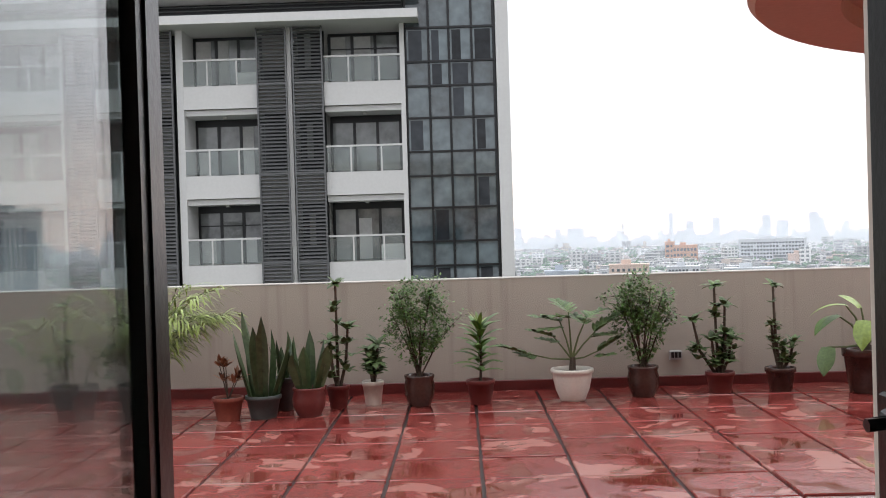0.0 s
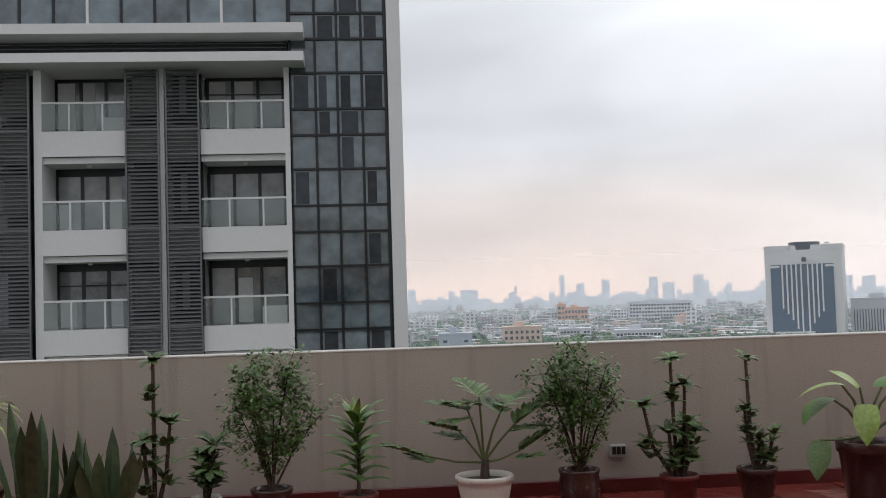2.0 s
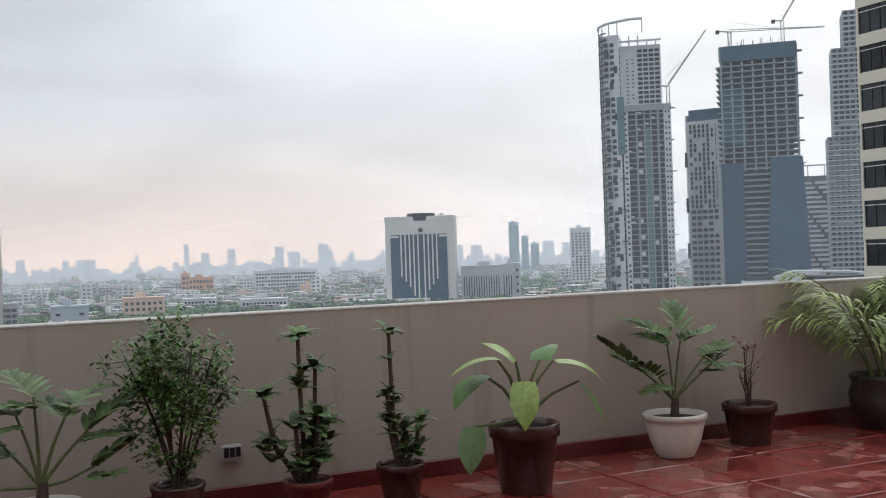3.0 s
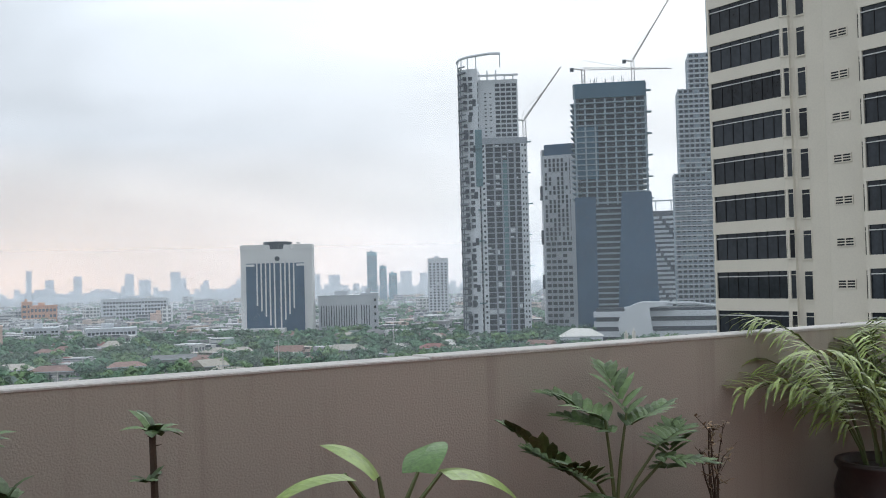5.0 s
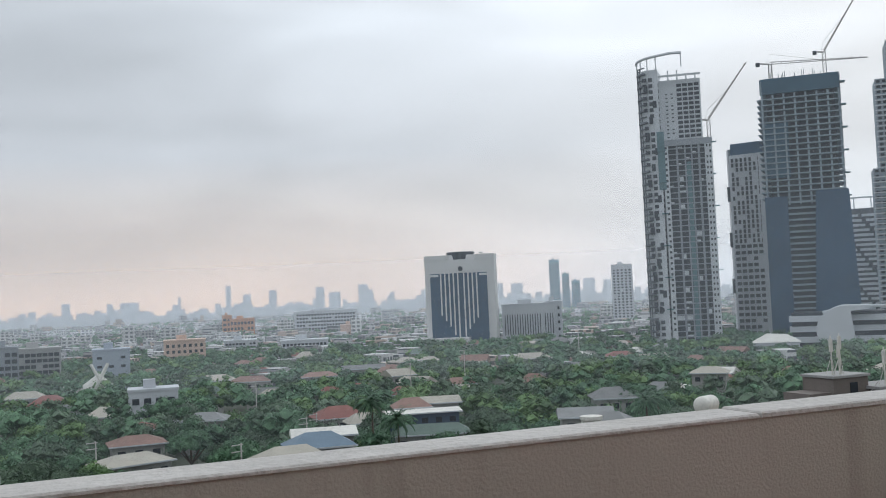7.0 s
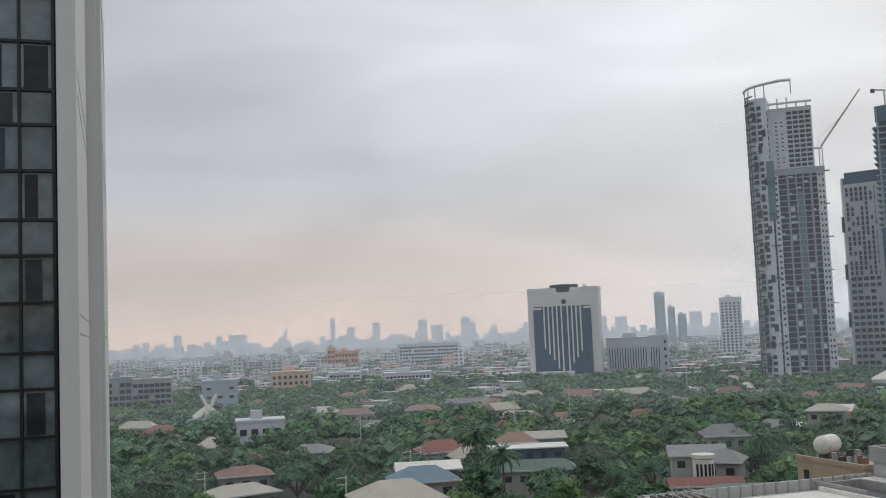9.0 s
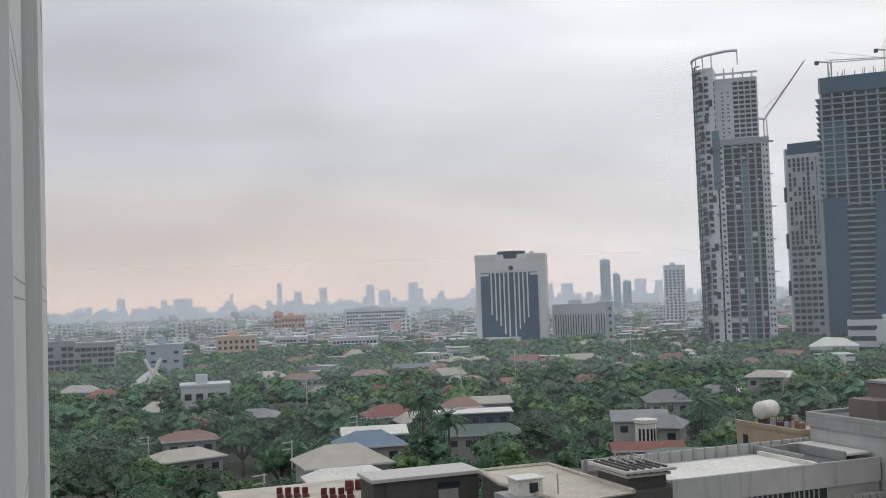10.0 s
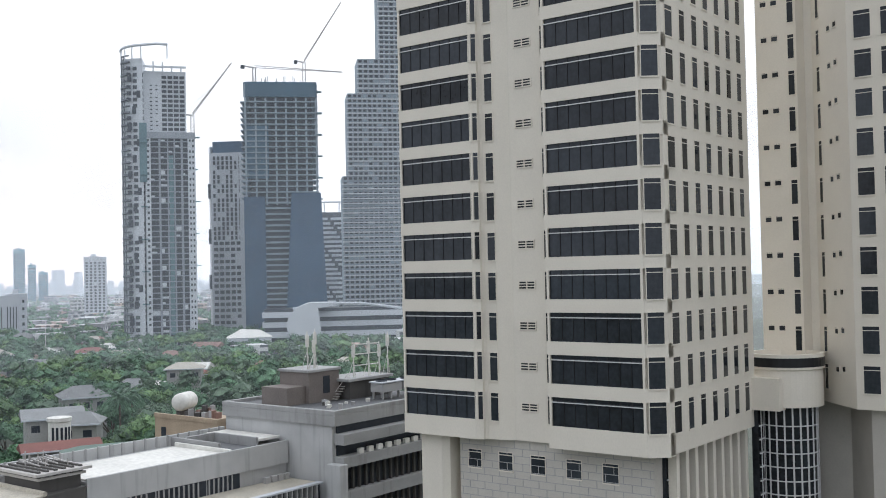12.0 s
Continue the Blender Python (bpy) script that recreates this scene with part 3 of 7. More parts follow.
Z0, ZT = -13.2, 35.5
body = Geo()
body.prism([(TX + 0.25, 66.9), (TX + 0.25, 59.0), (TX + 0.75, 58.3), (TX + 0.75, 57.2), (TX + 1.3, 55.9), (TX + 1.3, 52.0), (TX + 0.25, 51.6), (TX + 0.25, 43.4), (74.2, 41.95), (91.3, 41.95), (91.3, 66.9)], Z0, ZT)
part("core_wall", at_tower(body), CREAM, tower)
NF = 14
band1 = Geo().prism([(0, 66.9 - 55), (0, 59.1 - 55), (0.3, 58.5 - 55), (0.8, 58.5 - 55), (0.8, 66.9 - 55)], 0, 1.0)
band2 = Geo().prism([(0, 51.9 - 55), (0, 43.3 - 55), (1.05, 41.95 - 55), (2.0, 41.95 - 55), (2.0, 51.9 - 55)], 0, 1.0)
b1_me, b2_me = band1.mesh("spandrel", CREAM), band2.mesh("spandrel", CREAM)
pane_me = Geo().box(0.12, 58.95 - 55, 0, 0.16, 66.6 - 55, 2.3).mesh("pane", PANE)
pane2_me = Geo().box(0.12, 43.5 - 55, 0, 0.16, 51.5 - 55, 2.3).mesh("pane", PANE)
mul1, mul2 = Geo(), Geo()
for i in range(8):
    y = 59.0 + i * 1.08 - 55
    mul1.box(0.07, y - 0.035, 0, 0.13, y + 0.035, 2.3)
for i in range(9):
    y = 43.5 + i * 1.0 - 55
    mul2.box(0.07, y - 0.03, 0, 0.13, y + 0.03, 2.3)
mul1.box(0.05, 58.9 - 55, 1.92, 0.14, 66.6 - 55, 2.0)
mul2.box(0.05, 43.4 - 55, 1.92, 0.14, 51.5 - 55, 2.0)
mul1_me, mul2_me = mul1.mesh("mullions", DARKFRAME), mul2.mesh("mullions", DARKFRAME)
hd1 = Geo().box(0.02, 58.85 - 55, 1.86, 0.10, 66.75 - 55, 1.94).mesh("blind_rail", WHITE)
hd2 = Geo().box(0.02, 43.4 - 55, 1.86, 0.10, 51.6 - 55, 1.94).mesh("blind_rail", WHITE)


def slot(w, h, deep=0.12, frame=0.06):
    """Narrow window on a wall that faces -x: dark pane in a cream reveal."""
    f = Geo()
    f.box(-0.05, -w / 2 - frame, -frame, 0.06, -w / 2, h + frame)
    f.box(-0.05, w / 2, -frame, 0.06, w / 2 + frame, h + frame)
    f.box(-0.05, -w / 2, h, 0.06, w / 2, h + frame)
    f.box(-0.07, -w / 2 - frame, -frame - 0.05, 0.06, w / 2 + frame, 0)
    f.box(-0.03, -w / 2, h * 0.84, 0.03, w / 2, h * 0.84 + 0.06)
    return f.mesh("window_frame", CREAM), Geo().box(-0.02, -w / 2, 0, 0.02, w / 2, h).mesh("pane", PANE)


def put_window(pair, parent, x, y, z, rz=0.0):
    fr = place_mesh("window", pair[0], parent, x, y, z, rz)
    place_mesh("pane", pair[1], fr, 0, 0, 0)
    return fr


slotA, slotB, slotC, slotD = slot(0.75, 2.3), slot(0.62, 2.3), slot(1.25, 2.35), slot(0.95, 2.4)
vent_f = Geo()
for i in range(4):
    vent_f.box(-0.06, -0.85, 0.0 + 0.22 * i, 0.0, 0.85, 0.09 + 0.22 * i)
for yy in (-0.85, -0.05, 0.75):
    vent_f.box(-0.055, yy, 0, 0.0, yy + 0.1, 0.75)
vent_me, vent_bk = vent_f.mesh("vent", CREAM), Geo().box(-0.015, -0.85, 0, 0.02, 0.85, 0.75).mesh("vent_back", DARKFRAME)
mull_frame = Geo().box(-0.03, -0.03, 0, 0.03, 0.03, 2.35).mesh("mullion", WHITE)
pier_me = Geo().box(-0.03, -0.10, 0, 0.13, 0.10, 2.3).mesh("pier", CREAM)
for k in range(NF):
    zs = Z0 + 1.68 + TF * k - GROUND
    fl = new("storey")
    fl.parent = tower
    fl.matrix_basis = pose(0, 0, zs)
    lo = place_mesh("spandrel", b1_me, fl, 0, 0, -1.68 if k == 0 else -1.06)
    lo.scale = (1, 1, 1.68 if k == 0 else 1.06)
    lo = place_mesh("spandrel", b2_me, fl, 0, 0, -1.78 if k == 0 else -1.06)
    lo.scale = (1, 1, 1.78 if k == 0 else 1.06)
    place_mesh("pane", pane_me, fl, 0, 0, 0)
    place_mesh("pane", pane2_me, fl, 0, 0, 0)
    place_mesh("mullions", mul1_me, fl, 0, 0, 0)
    place_mesh("mullions", mul2_me, fl, 0, 0, 0)
    place_mesh("blind_rail", hd1, fl, 0, 0, 0)
    place_mesh("blind_rail", hd2, fl, 0, 0, 0)
    for yy in (66.75, 51.7, 43.45, 58.95):
        place_mesh("pier", pier_me, fl, 0.02, yy - 55, 0)
    put_window(slotB, fl, 0.15, 58.8 - 55, 0, 26.6)
    put_window(slotA, fl, 0.73, 57.6 - 55, -0.1)
    put_window(slotB, fl, 1.28, 52.4 - 55, -0.1)
    v = place_mesh("vent", vent_me, fl, 1.3, 54.5 - 55, 0.75)
    place_mesh("vent_back", vent_bk, v, 0, 0, 0)
    put_window(slotC, fl, 0.52, 42.62 - 55, 0, 38)
    put_window(slotC, fl, 75.5 - TX, 41.95 - 55, -0.1, 90)
    for j in range(6):
        put_window(slotD, fl, 77.9 + j * 2.32 - TX, 41.95 - 55, -0.1, 90)
# podium under the tower
pod = part("podium", at_tower(Geo().prism([(74.6, 62.0), (74.6, 43.6), (90, 43.6), (90, 62.0)], GROUND - 1, Z0)), CREAM_DK, tower, "pale stone podium with square windows")
for zz, row in ((-15.9, 0), (-20.6, 1), (-24.5, 2)):
    for yy in (60.4, 57.2, 54.0, 50.6, 47.3):
        put_window(slot(1.35, 1.5), pod, 74.6 - TX, yy - 55, zz - GROUND)
course = Geo()
for i in range(26):
    z = -14.0 - 0.62 * i
    course.box(74.575, 43.6, z, 74.61, 62.0, z + 0.05)
    for j in range(12):
        yy = 43.9 + 1.55 * j + (0.75 if i % 2 else 0)
        if yy < 61.9:
            course.box(74.575, yy, z, 74.61, yy + 0.05, z + 0.62)
part("stone_joints", at_tower(course), GREYPAINT, pod, kind="stuff")
part("pier_block", at_tower(Geo().prism([(74.0, 65.8), (73.8, 65.2), (73.8, 63.4), (74.2, 62.8), (77, 62.8), (77, 65.8)], GROUND - 1, Z0)), CREAM, tower, "round cornered cream pier")
part("glass_base", at_tower(Geo().prism([(76.0, 43.3), (90.8, 43.3), (90.8, 43.59), (76.0, 43.59)], GROUND - 1, Z0)), PANE, tower, "dark glass podium front between cream columns")
for j in range(9):
    part("column", at_tower(Geo().box(76.2 + 1.75 * j, 42.5, GROUND - 1, 76.75 + 1.75 * j, 43.2, Z0)), CREAM, tower)
for j in range(8):
    part("transom", at_tower(Geo().box(76.0, 43.15, -15.5 - 1.7 * j, 90.8, 43.25, -15.4 - 1.7 * j)), WHITE, tower)

# second wing of the same complex
wing = thing("cream_tower", 93.5, 34.85, GROUND + 0.6, "cream high-rise wing with narrow windows beside a rounded link", "building")


def at_wing(g):
    g.v = [(x - 93.5, y - 34, z - GROUND) for x, y, z in g.v]
    return g


WB = -11.5
part("core_wall", at_wing(Geo().prism([(93.5, 33.9), (93.5, 8), (118, 8), (118, 43.2), (97.2, 43.2), (97.2, 39.4), (98.2, 39.0), (98.2, 38.3)], WB, ZT)), CREAM, wing)
part("base", at_wing(Geo().prism([(94.5, 33.0), (94.5, 8), (118, 8), (118, 43.2), (99, 43.2), (99, 36)], GROUND - 1, WB)), CREAM_DK, wing)
slotE, slotF, slotG = slot(1.35, 2.3), slot(0.55, 2.2), slot(0.55, 0.5)
ang = math.degrees(math.atan2(98.2 - 93.5, 38.3 - 33.9))
for k in range(NF):
    zs = WB + 1.4 + TF * k
    fl = new("storey")
    fl.parent = wing
    fl.matrix_basis = pose(0, 0, zs - GROUND)
    for yy in (32.6, 30.4, 28.0, 25.5):
        put_window(slotE, fl, 0, yy - 34, 0)
    for tt, which, dz in ((0.82, slotF, -0.2), (0.32, slotG, 1.6), (0.5, slotG, 1.5)):
        put_window(which, fl, 4.7 * tt, 4.4 * tt - 0.1, dz, -ang)
    for yy, which, dz in ((39.9, slotF, -0.2), (41.4, slotG, 1.6), (42.4, slotG, 1.6)):
        put_window(which, fl, 3.7, yy - 34, dz)
link = part("link", at_wing(Geo().lathe([(0, WB), (3.2, WB), (3.2, WB + 3.2), (3.35, WB + 3.3), (3.35, WB + 4.6), (3.0, WB + 4.6), (3.0, WB + 4.0), (0, WB + 4.0)], 40, 94.5, 40.3, 0)), CREAM, wing, "rounded cream link with parapet")
part("link_slots", at_wing(Geo().lathe([(3.36, WB + 3.5), (3.38, WB + 3.5), (3.38, WB + 4.3), (3.36, WB + 4.3)], 40, 94.5, 40.3, 0)), DARKFRAME, link)
part("link_wall", at_wing(Geo().box(90.5, 39.5, WB - 0.2, 98, 42.5, WB + 2.6)), CREAM, wing)
lg = part("link_glass", at_wing(Geo().lathe([(2.6, GROUND - 1), (2.6, WB)], 40, 94.5, 40.3, 0)), PANE, wing, "dark round glazed stair front with white grid")
for i in range(24):
    a = 2 * math.pi * i / 24
    gx, gy = 94.5 + 2.62 * math.cos(a), 40.3 + 2.62 * math.sin(a)
    part("bar", at_wing(Geo().box(gx - 0.06, gy - 0.06, -28, gx + 0.06, gy + 0.06, WB)), WHITE, lg)
for i in range(12):
    part("ring", at_wing(Geo().lathe([(2.66, -13.2 - 1.2 * i), (2.70, -13.2 - 1.2 * i), (2.70, -13.1 - 1.2 * i), (2.66, -13.1 - 1.2 * i)], 40, 94.5, 40.3, 0)), WHITE, lg)
gl2 = part("glass_wall", at_wing(Geo().box(91.0, 41.6, GROUND - 1, 99.0, 42.2, WB)), PANE, wing)
for i in range(12):
    part("transom", at_wing(Geo().box(91.0, 41.45, -13.2 - 1.2 * i, 99, 41.55, -13.08 - 1.2 * i)), WHITE, gl2)
for i in range(9):
    part("bar", at_wing(Geo().box(91.2 + 0.9 * i, 41.4, -28, 91.3 + 0.9 * i, 41.45, WB)), WHITE, gl2)

# ---- potted plants along the parapet ----
LEAF = mat("leaf_green", (0.04, 0.09, 0.018), 0.45, 0, 0.35, 8, 60, 0.1, island=0.8, tint=(0.085, 0.165, 0.035))
LEAF_DK = mat("leaf_dark_green", (0.035, 0.07, 0.022), 0.58, 0, 0.35, 8, 60, 0.1, island=0.8, tint=(0.085, 0.135, 0.045))
LEAF_LT = mat("leaf_yellow_green", (0.09, 0.16, 0.028), 0.4, 0, 0.35, 6, 40, 0.1, island=0.6, tint=(0.21, 0.29, 0.06))
LEAF_PALM = mat("palm_green", (0.085, 0.13, 0.022), 0.45, 0, 0.35, 6, 40, 0.05, island=1.0, tint=(0.26, 0.33, 0.085))
LEAF_SNAKE = mat("snake_leaf", (0.022, 0.045, 0.018), 0.4, 0, 0.35, 9, 26, 0.1, rand=0.5, tint=(0.06, 0.095, 0.04))
LEAF_RED = mat("croton_leaf", (0.16, 0.05, 0.03), 0.45, 0, 0.4, 9, 40, 0.1, island=1.0, tint=(0.24, 0.10, 0.05))
LEAF_DRY = mat("dry_leaf", (0.24, 0.17, 0.10), 0.8, 0, 0.3, 9, 40, 0.1, island=1.0)
STEM = mat("brown_stem", (0.065, 0.045, 0.032), 0.8, 0, 0.3, 8, 60, 0.4)
STEM_G = mat("green_stem", (0.09, 0.115, 0.04), 0.6, 0, 0.25, 8, 60, 0.2)
SOIL = mat("wet_soil", (0.03, 0.022, 0.016), 0.7, 0, 0.4, 20, 90, 0.8)
P_RED = mat("red_pot_plastic", (0.13, 0.022, 0.019), 0.4, 0, 0.2, 5, 40, 0.1)
P_CLAY = mat("clay_pot", (0.23, 0.06, 0.04), 0.6, 0, 0.2, 5, 40, 0.2)
P_BROWN = mat("brown_glazed_pot", (0.05, 0.02, 0.015), 0.25, 0, 0.3, 5, 40, 0.1)
P_WHITE = mat("white_glazed_pot", (0.62, 0.59, 0.53), 0.3, 0, 0.1, 5, 40, 0.05)
P_GREY = mat("grey_plastic_pot", (0.06, 0.072, 0.072), 0.5, 0, 0.2, 5, 40, 0.1)
P_BLACK = mat("dark_plastic_pot", (0.028, 0.018, 0.016), 0.4, 0, 0.3, 5, 40, 0.1)
rng = random.Random(11)
U = rng.uniform


def blade(g, base, az, length, width, rise, droop, segs=6, fold=0.15, shape="lance", curl=0.0):
    """A leaf from base: az and rise in degrees, bending down by droop degrees along its length."""
    p = Vector(base)
    rows_, el = [], rise
    a = radians(az)
    side0 = Vector((-math.sin(a), math.cos(a), 0))
    for i in range(segs + 1):
        t = i / segs
        if shape == "lance":
            w = width * (0.25 + 0.75 * math.sin(math.pi * min(1, t * 0.9 + 0.12)) ** 0.8) * (1 if t < 1 else 0.05)
        elif shape == "sword":
            w = width * (0.65 + 0.35 * math.sin(math.pi * t)) * (1 if t < 0.75 else max(0.04, ((1 - t) / 0.25) ** 0.6))
        elif shape == "heart":
            w = width * (0.55 + 0.5 * math.sin(math.pi * (0.15 + 0.72 * t))) * (1 - t ** 3.5) + 0.002
        else:
            w = width * (1 - t) + 0.001
        d = Vector((math.cos(a) * math.cos(radians(el)), math.sin(a) * math.cos(radians(el)), math.sin(radians(el))))
        up = side0.cross(d)
        tw = radians(curl * t)
        sd = side0 * math.cos(tw) + up * math.sin(tw)
        rows_ += [p + sd * w / 2 - up * fold * w * -0.5, p.copy(), p - sd * w / 2 - up * fold * w * -0.5]
        p = p + d * (length / segs)
        el -= droop / segs
    fs = []
    for i in range(segs):
        k = 3 * i
        fs += [(k, k + 1, k + 4, k + 3), (k + 1, k + 2, k + 5, k + 4)]
    g.add(rows_, fs)
    return p


def pot(x, y, r, h, material, label, plant, style="cone"):
    t = thing("potted_plant", x, y, 0.0, label, "potted plant", "potted plants along the parapet")
    if style == "cone":
        prof = [(0, 0), (r * 0.70, 0), (r * 0.72, 0.008), (r * 0.93, h * 0.82), (r, h * 0.82), (r * 1.01, h * 0.98), (r * 0.98, h), (r * 0.9, h), (r * 0.88, h * 0.86)]
    elif style == "bowl":
        prof = [(0, 0), (r * 0.55, 0), (r * 0.60, 0.012), (r * 0.80, h * 0.35), (r * 0.93, h * 0.75), (r * 0.94, h * 0.86), (r * 1.02, h * 0.88), (r * 1.03, h * 0.97), (r, h), (r * 0.9, h), (r * 0.86, h * 0.86)]
    else:
        prof = [(0, 0), (r * 0.66, 0), (r * 0.70, 0.01), (r * 0.95, h * 0.35), (r, h * 0.62), (r * 0.90, h * 0.86), (r * 0.98, h * 0.95), (r * 0.96, h), (r * 0.84, h), (r * 0.8, h * 0.88)]
    part("pot", Geo().lathe(prof, 28), material, t, smooth=True)
    part("soil", Geo().lathe([(0.0, h * 0.89), (r * 0.45, h * 0.895), (r * 0.885, h * 0.87)], 20), SOIL, t, smooth=True)
    plant(t, r, h)
    return t


def shrub(top, spread, low=0.12):
    def build(t, r, h):
        g, lf = Geo(), Geo()
        tips = []
        for i in range(11):
            az, rad = U(0, 360), spread * U(0.25, 0.95)
            end = Vector((rad * math.cos(radians(az)), rad * math.sin(radians(az)) * 0.75, h + (top - h) * U(0.35, 0.97)))
            mid = end * 0.45 + Vector((0, 0, h * 0.4 + U(0, 0.05)))
            mid.z = h + (end.z - h) * 0.5
            g.tube([(U(-.02, .02), U(-.02, .02), h * 0.85), mid * 1.0, end], [0.009, 0.006, 0.002], 5)
            tips.append((mid, end))
            for j in range(5):
                s = mid.lerp(end, U(0.1, 0.9))
                e2 = s + Vector((U(-.16, .16), U(-.13, .13), U(-0.02, .14)))
                g.tube([s, e2], [0.003, 0.0012], 4)
                tips.append((s, e2))
        part("branch", g, STEM, t)
        zc = h + low + (top - h - low) * 0.48
        half = (top - h - low) * 0.54
        for i in range(5200):
            if i % 3:
                u, w, q = U(-1, 1), U(0, 2 * math.pi), U(0.25, 1.0) ** 0.45
                s = math.sqrt(1 - u * u) * (0.82 + 0.22 * math.sin(3 * w + 4 * u)) * (0.93 + 0.10 * u)
                p = Vector((spread * 1.02 * q * s * math.cos(w), spread * 0.7 * q * s * math.sin(w), zc + half * 1.02 * q * u))
                if noise.noise(p * 7.0 + Vector((spread * 9, 0, 0))) < -0.17:
                    continue
            else:
                a, b = rng.choice(tips)
                p = a.lerp(b, U(0.3, 1.1)) + Vector((rng.gauss(0, .03), rng.gauss(0, .03), rng.gauss(0, .03)))
            if p.z < h + low * 0.5:
                continue
            blade(lf, p, U(0, 360), U(0.026, 0.05), U(0.014, 0.024), U(-40, 50), 30, 2, 0.2)
        part("crown", lf, LEAF, t, kind="stuff")
    return build


def snake(n, top, width=0.05, spread=0.1):
    def build(t, r, h):
        for i in range(n):
            g = Geo()
            az = 360 * i / n + U(-25, 25)
            rr = spread * U(0.2, 0.9)
            blade(g, (rr * math.cos(radians(az)), rr * math.sin(radians(az)), h * 0.85), az, (top - h) * U(0.6, 1.0), width * U(0.8, 1.25), U(68, 88), U(-6, 14), 8, 0.5, "sword", U(-50, 50))
            part("leaf", g, LEAF_SNAKE, t)
    return build


def rosette(g, c, n, length, width, rise=35, droop=60):
    for i in range(n):
        blade(g, c, 137.5 * i + U(-10, 10), length * U(0.75, 1.1), width, rise + U(-20, 40), droop, 4, 0.25)


def stalks(ends, leaf_n=13, leaf_len=0.10, thorn=True, material=None):
    """Thick thorny stalks that carry leaf rosettes at their tips."""
    def build(t, r, h):
        lf = Geo()
        for (x, z, y) in ends:
            g = Geo()
            pts = [(x * 0.15, 0, h * 0.85), (x * 0.75, y * 0.6, h + (z - h) * 0.4), (x, y, z)]
            g.tube(pts, [0.016, 0.014, 0.011], 7)
            for j in range(26):
                k = U(0.1, 0.98)
                p = Vector(pts[1]).lerp(Vector(pts[2]), (k - .5) * 2) if k > 0.5 else Vector(pts[0]).lerp(Vector(pts[1]), k * 2)
                d = Vector((U(-1, 1), U(-1, 1), U(-.2, .5))).normalized()
                if thorn:
                    g.tube([p, p + d * 0.028], [0.004, 0.0008], 3)
            part("stalk", g, STEM, t)
            rosette(lf, (x, y, z - 0.01), leaf_n, leaf_len * 1.4, leaf_len * 0.56, 32, 75)
            for j in range(6):
                rosette(lf, (x * U(.5, 1) + U(-.03, .03), y + U(-.03, .03), h + (z - h) * U(0.15, 0.8)), 5, leaf_len * 1.0, leaf_len * 0.46, 30, 55)
        part("leaves", lf, material or LEAF_DK, t, kind="stuff")
    return build


def dracaena(top):
    def build(t, r, h):
        g, lf = Geo(), Geo()
        g.tube([(0, 0, h * 0.85), (0.01, 0, h + (top - h) * 0.35), (0.0, 0, top - 0.16)], [0.014, 0.012, 0.009], 7)
        part("stem", g, STEM, t)
        for i in range(30):
            z = h + (top - h) * (0.12 + 0.68 * i / 30)
            blade(lf, (0, 0, z), 137.5 * i, 0.27 * U(0.8, 1.1), 0.066, 55 - 1.0 * (30 - i), 60, 6, 0.3)
        part("leaves", lf, LEAF, t, kind="stuff")
        l2 = Geo()
        rosette(l2, (0, 0, top - 0.16), 12, 0.19, 0.04, 58, 45)
        part("crown", l2, LEAF_LT, t, "fresh yellow-green top leaves")
    return build


def lobed(g, base, az, length, tilt):
    """A deeply cut leaf: narrow fingers on both sides of a midrib."""
    a = radians(az)
    d = Vector((math.cos(a) * math.cos(radians(tilt)), math.sin(a) * math.cos(radians(tilt)), math.sin(radians(tilt))))
    for k in range(7):
        s = Vector(base) + d * (length * (0.0 + 0.14 * k))
        f = length * (0.52 - 0.028 * abs(k - 2) ** 1.3)
        for sgn in (-1, 1):
            blade(g, s, az + sgn * (74 - 6 * k), f, 0.05, tilt + U(5, 25), 45, 3, 0.3)
    blade(g, Vector(base) + d * length * 0.85, az, length * 0.35, 0.045, tilt, 20, 3, 0.2)


def philodendron(ends, trunk=0.1):
    def build(t, r, h):
        g = Geo()
        g.tube([(0, 0, h * 0.82), (0.01, 0, h + trunk)], [0.035, 0.025], 8)
        part("trunk", g, STEM, t)
        for (x, y, z, az, size) in ends:
            s, lf = Geo(), Geo()
            s.tube([(0, 0, h + trunk * 0.8), (x * 0.45, y * 0.5, h + (z - h) * 0.62), (x, y, z)], [0.010, 0.008, 0.006], 6)
            stalk = part("leaf_stalk", s, STEM_G, t)
            lobed(lf, (x, y, z), az, size, U(8, 38))
            lobed(lf, (x * 0.86, y - 0.03, z - 0.05), az + U(-70, 70), size * 0.8, U(-10, 25))
            part("leaf", lf, LEAF_DK, stalk)
    return build


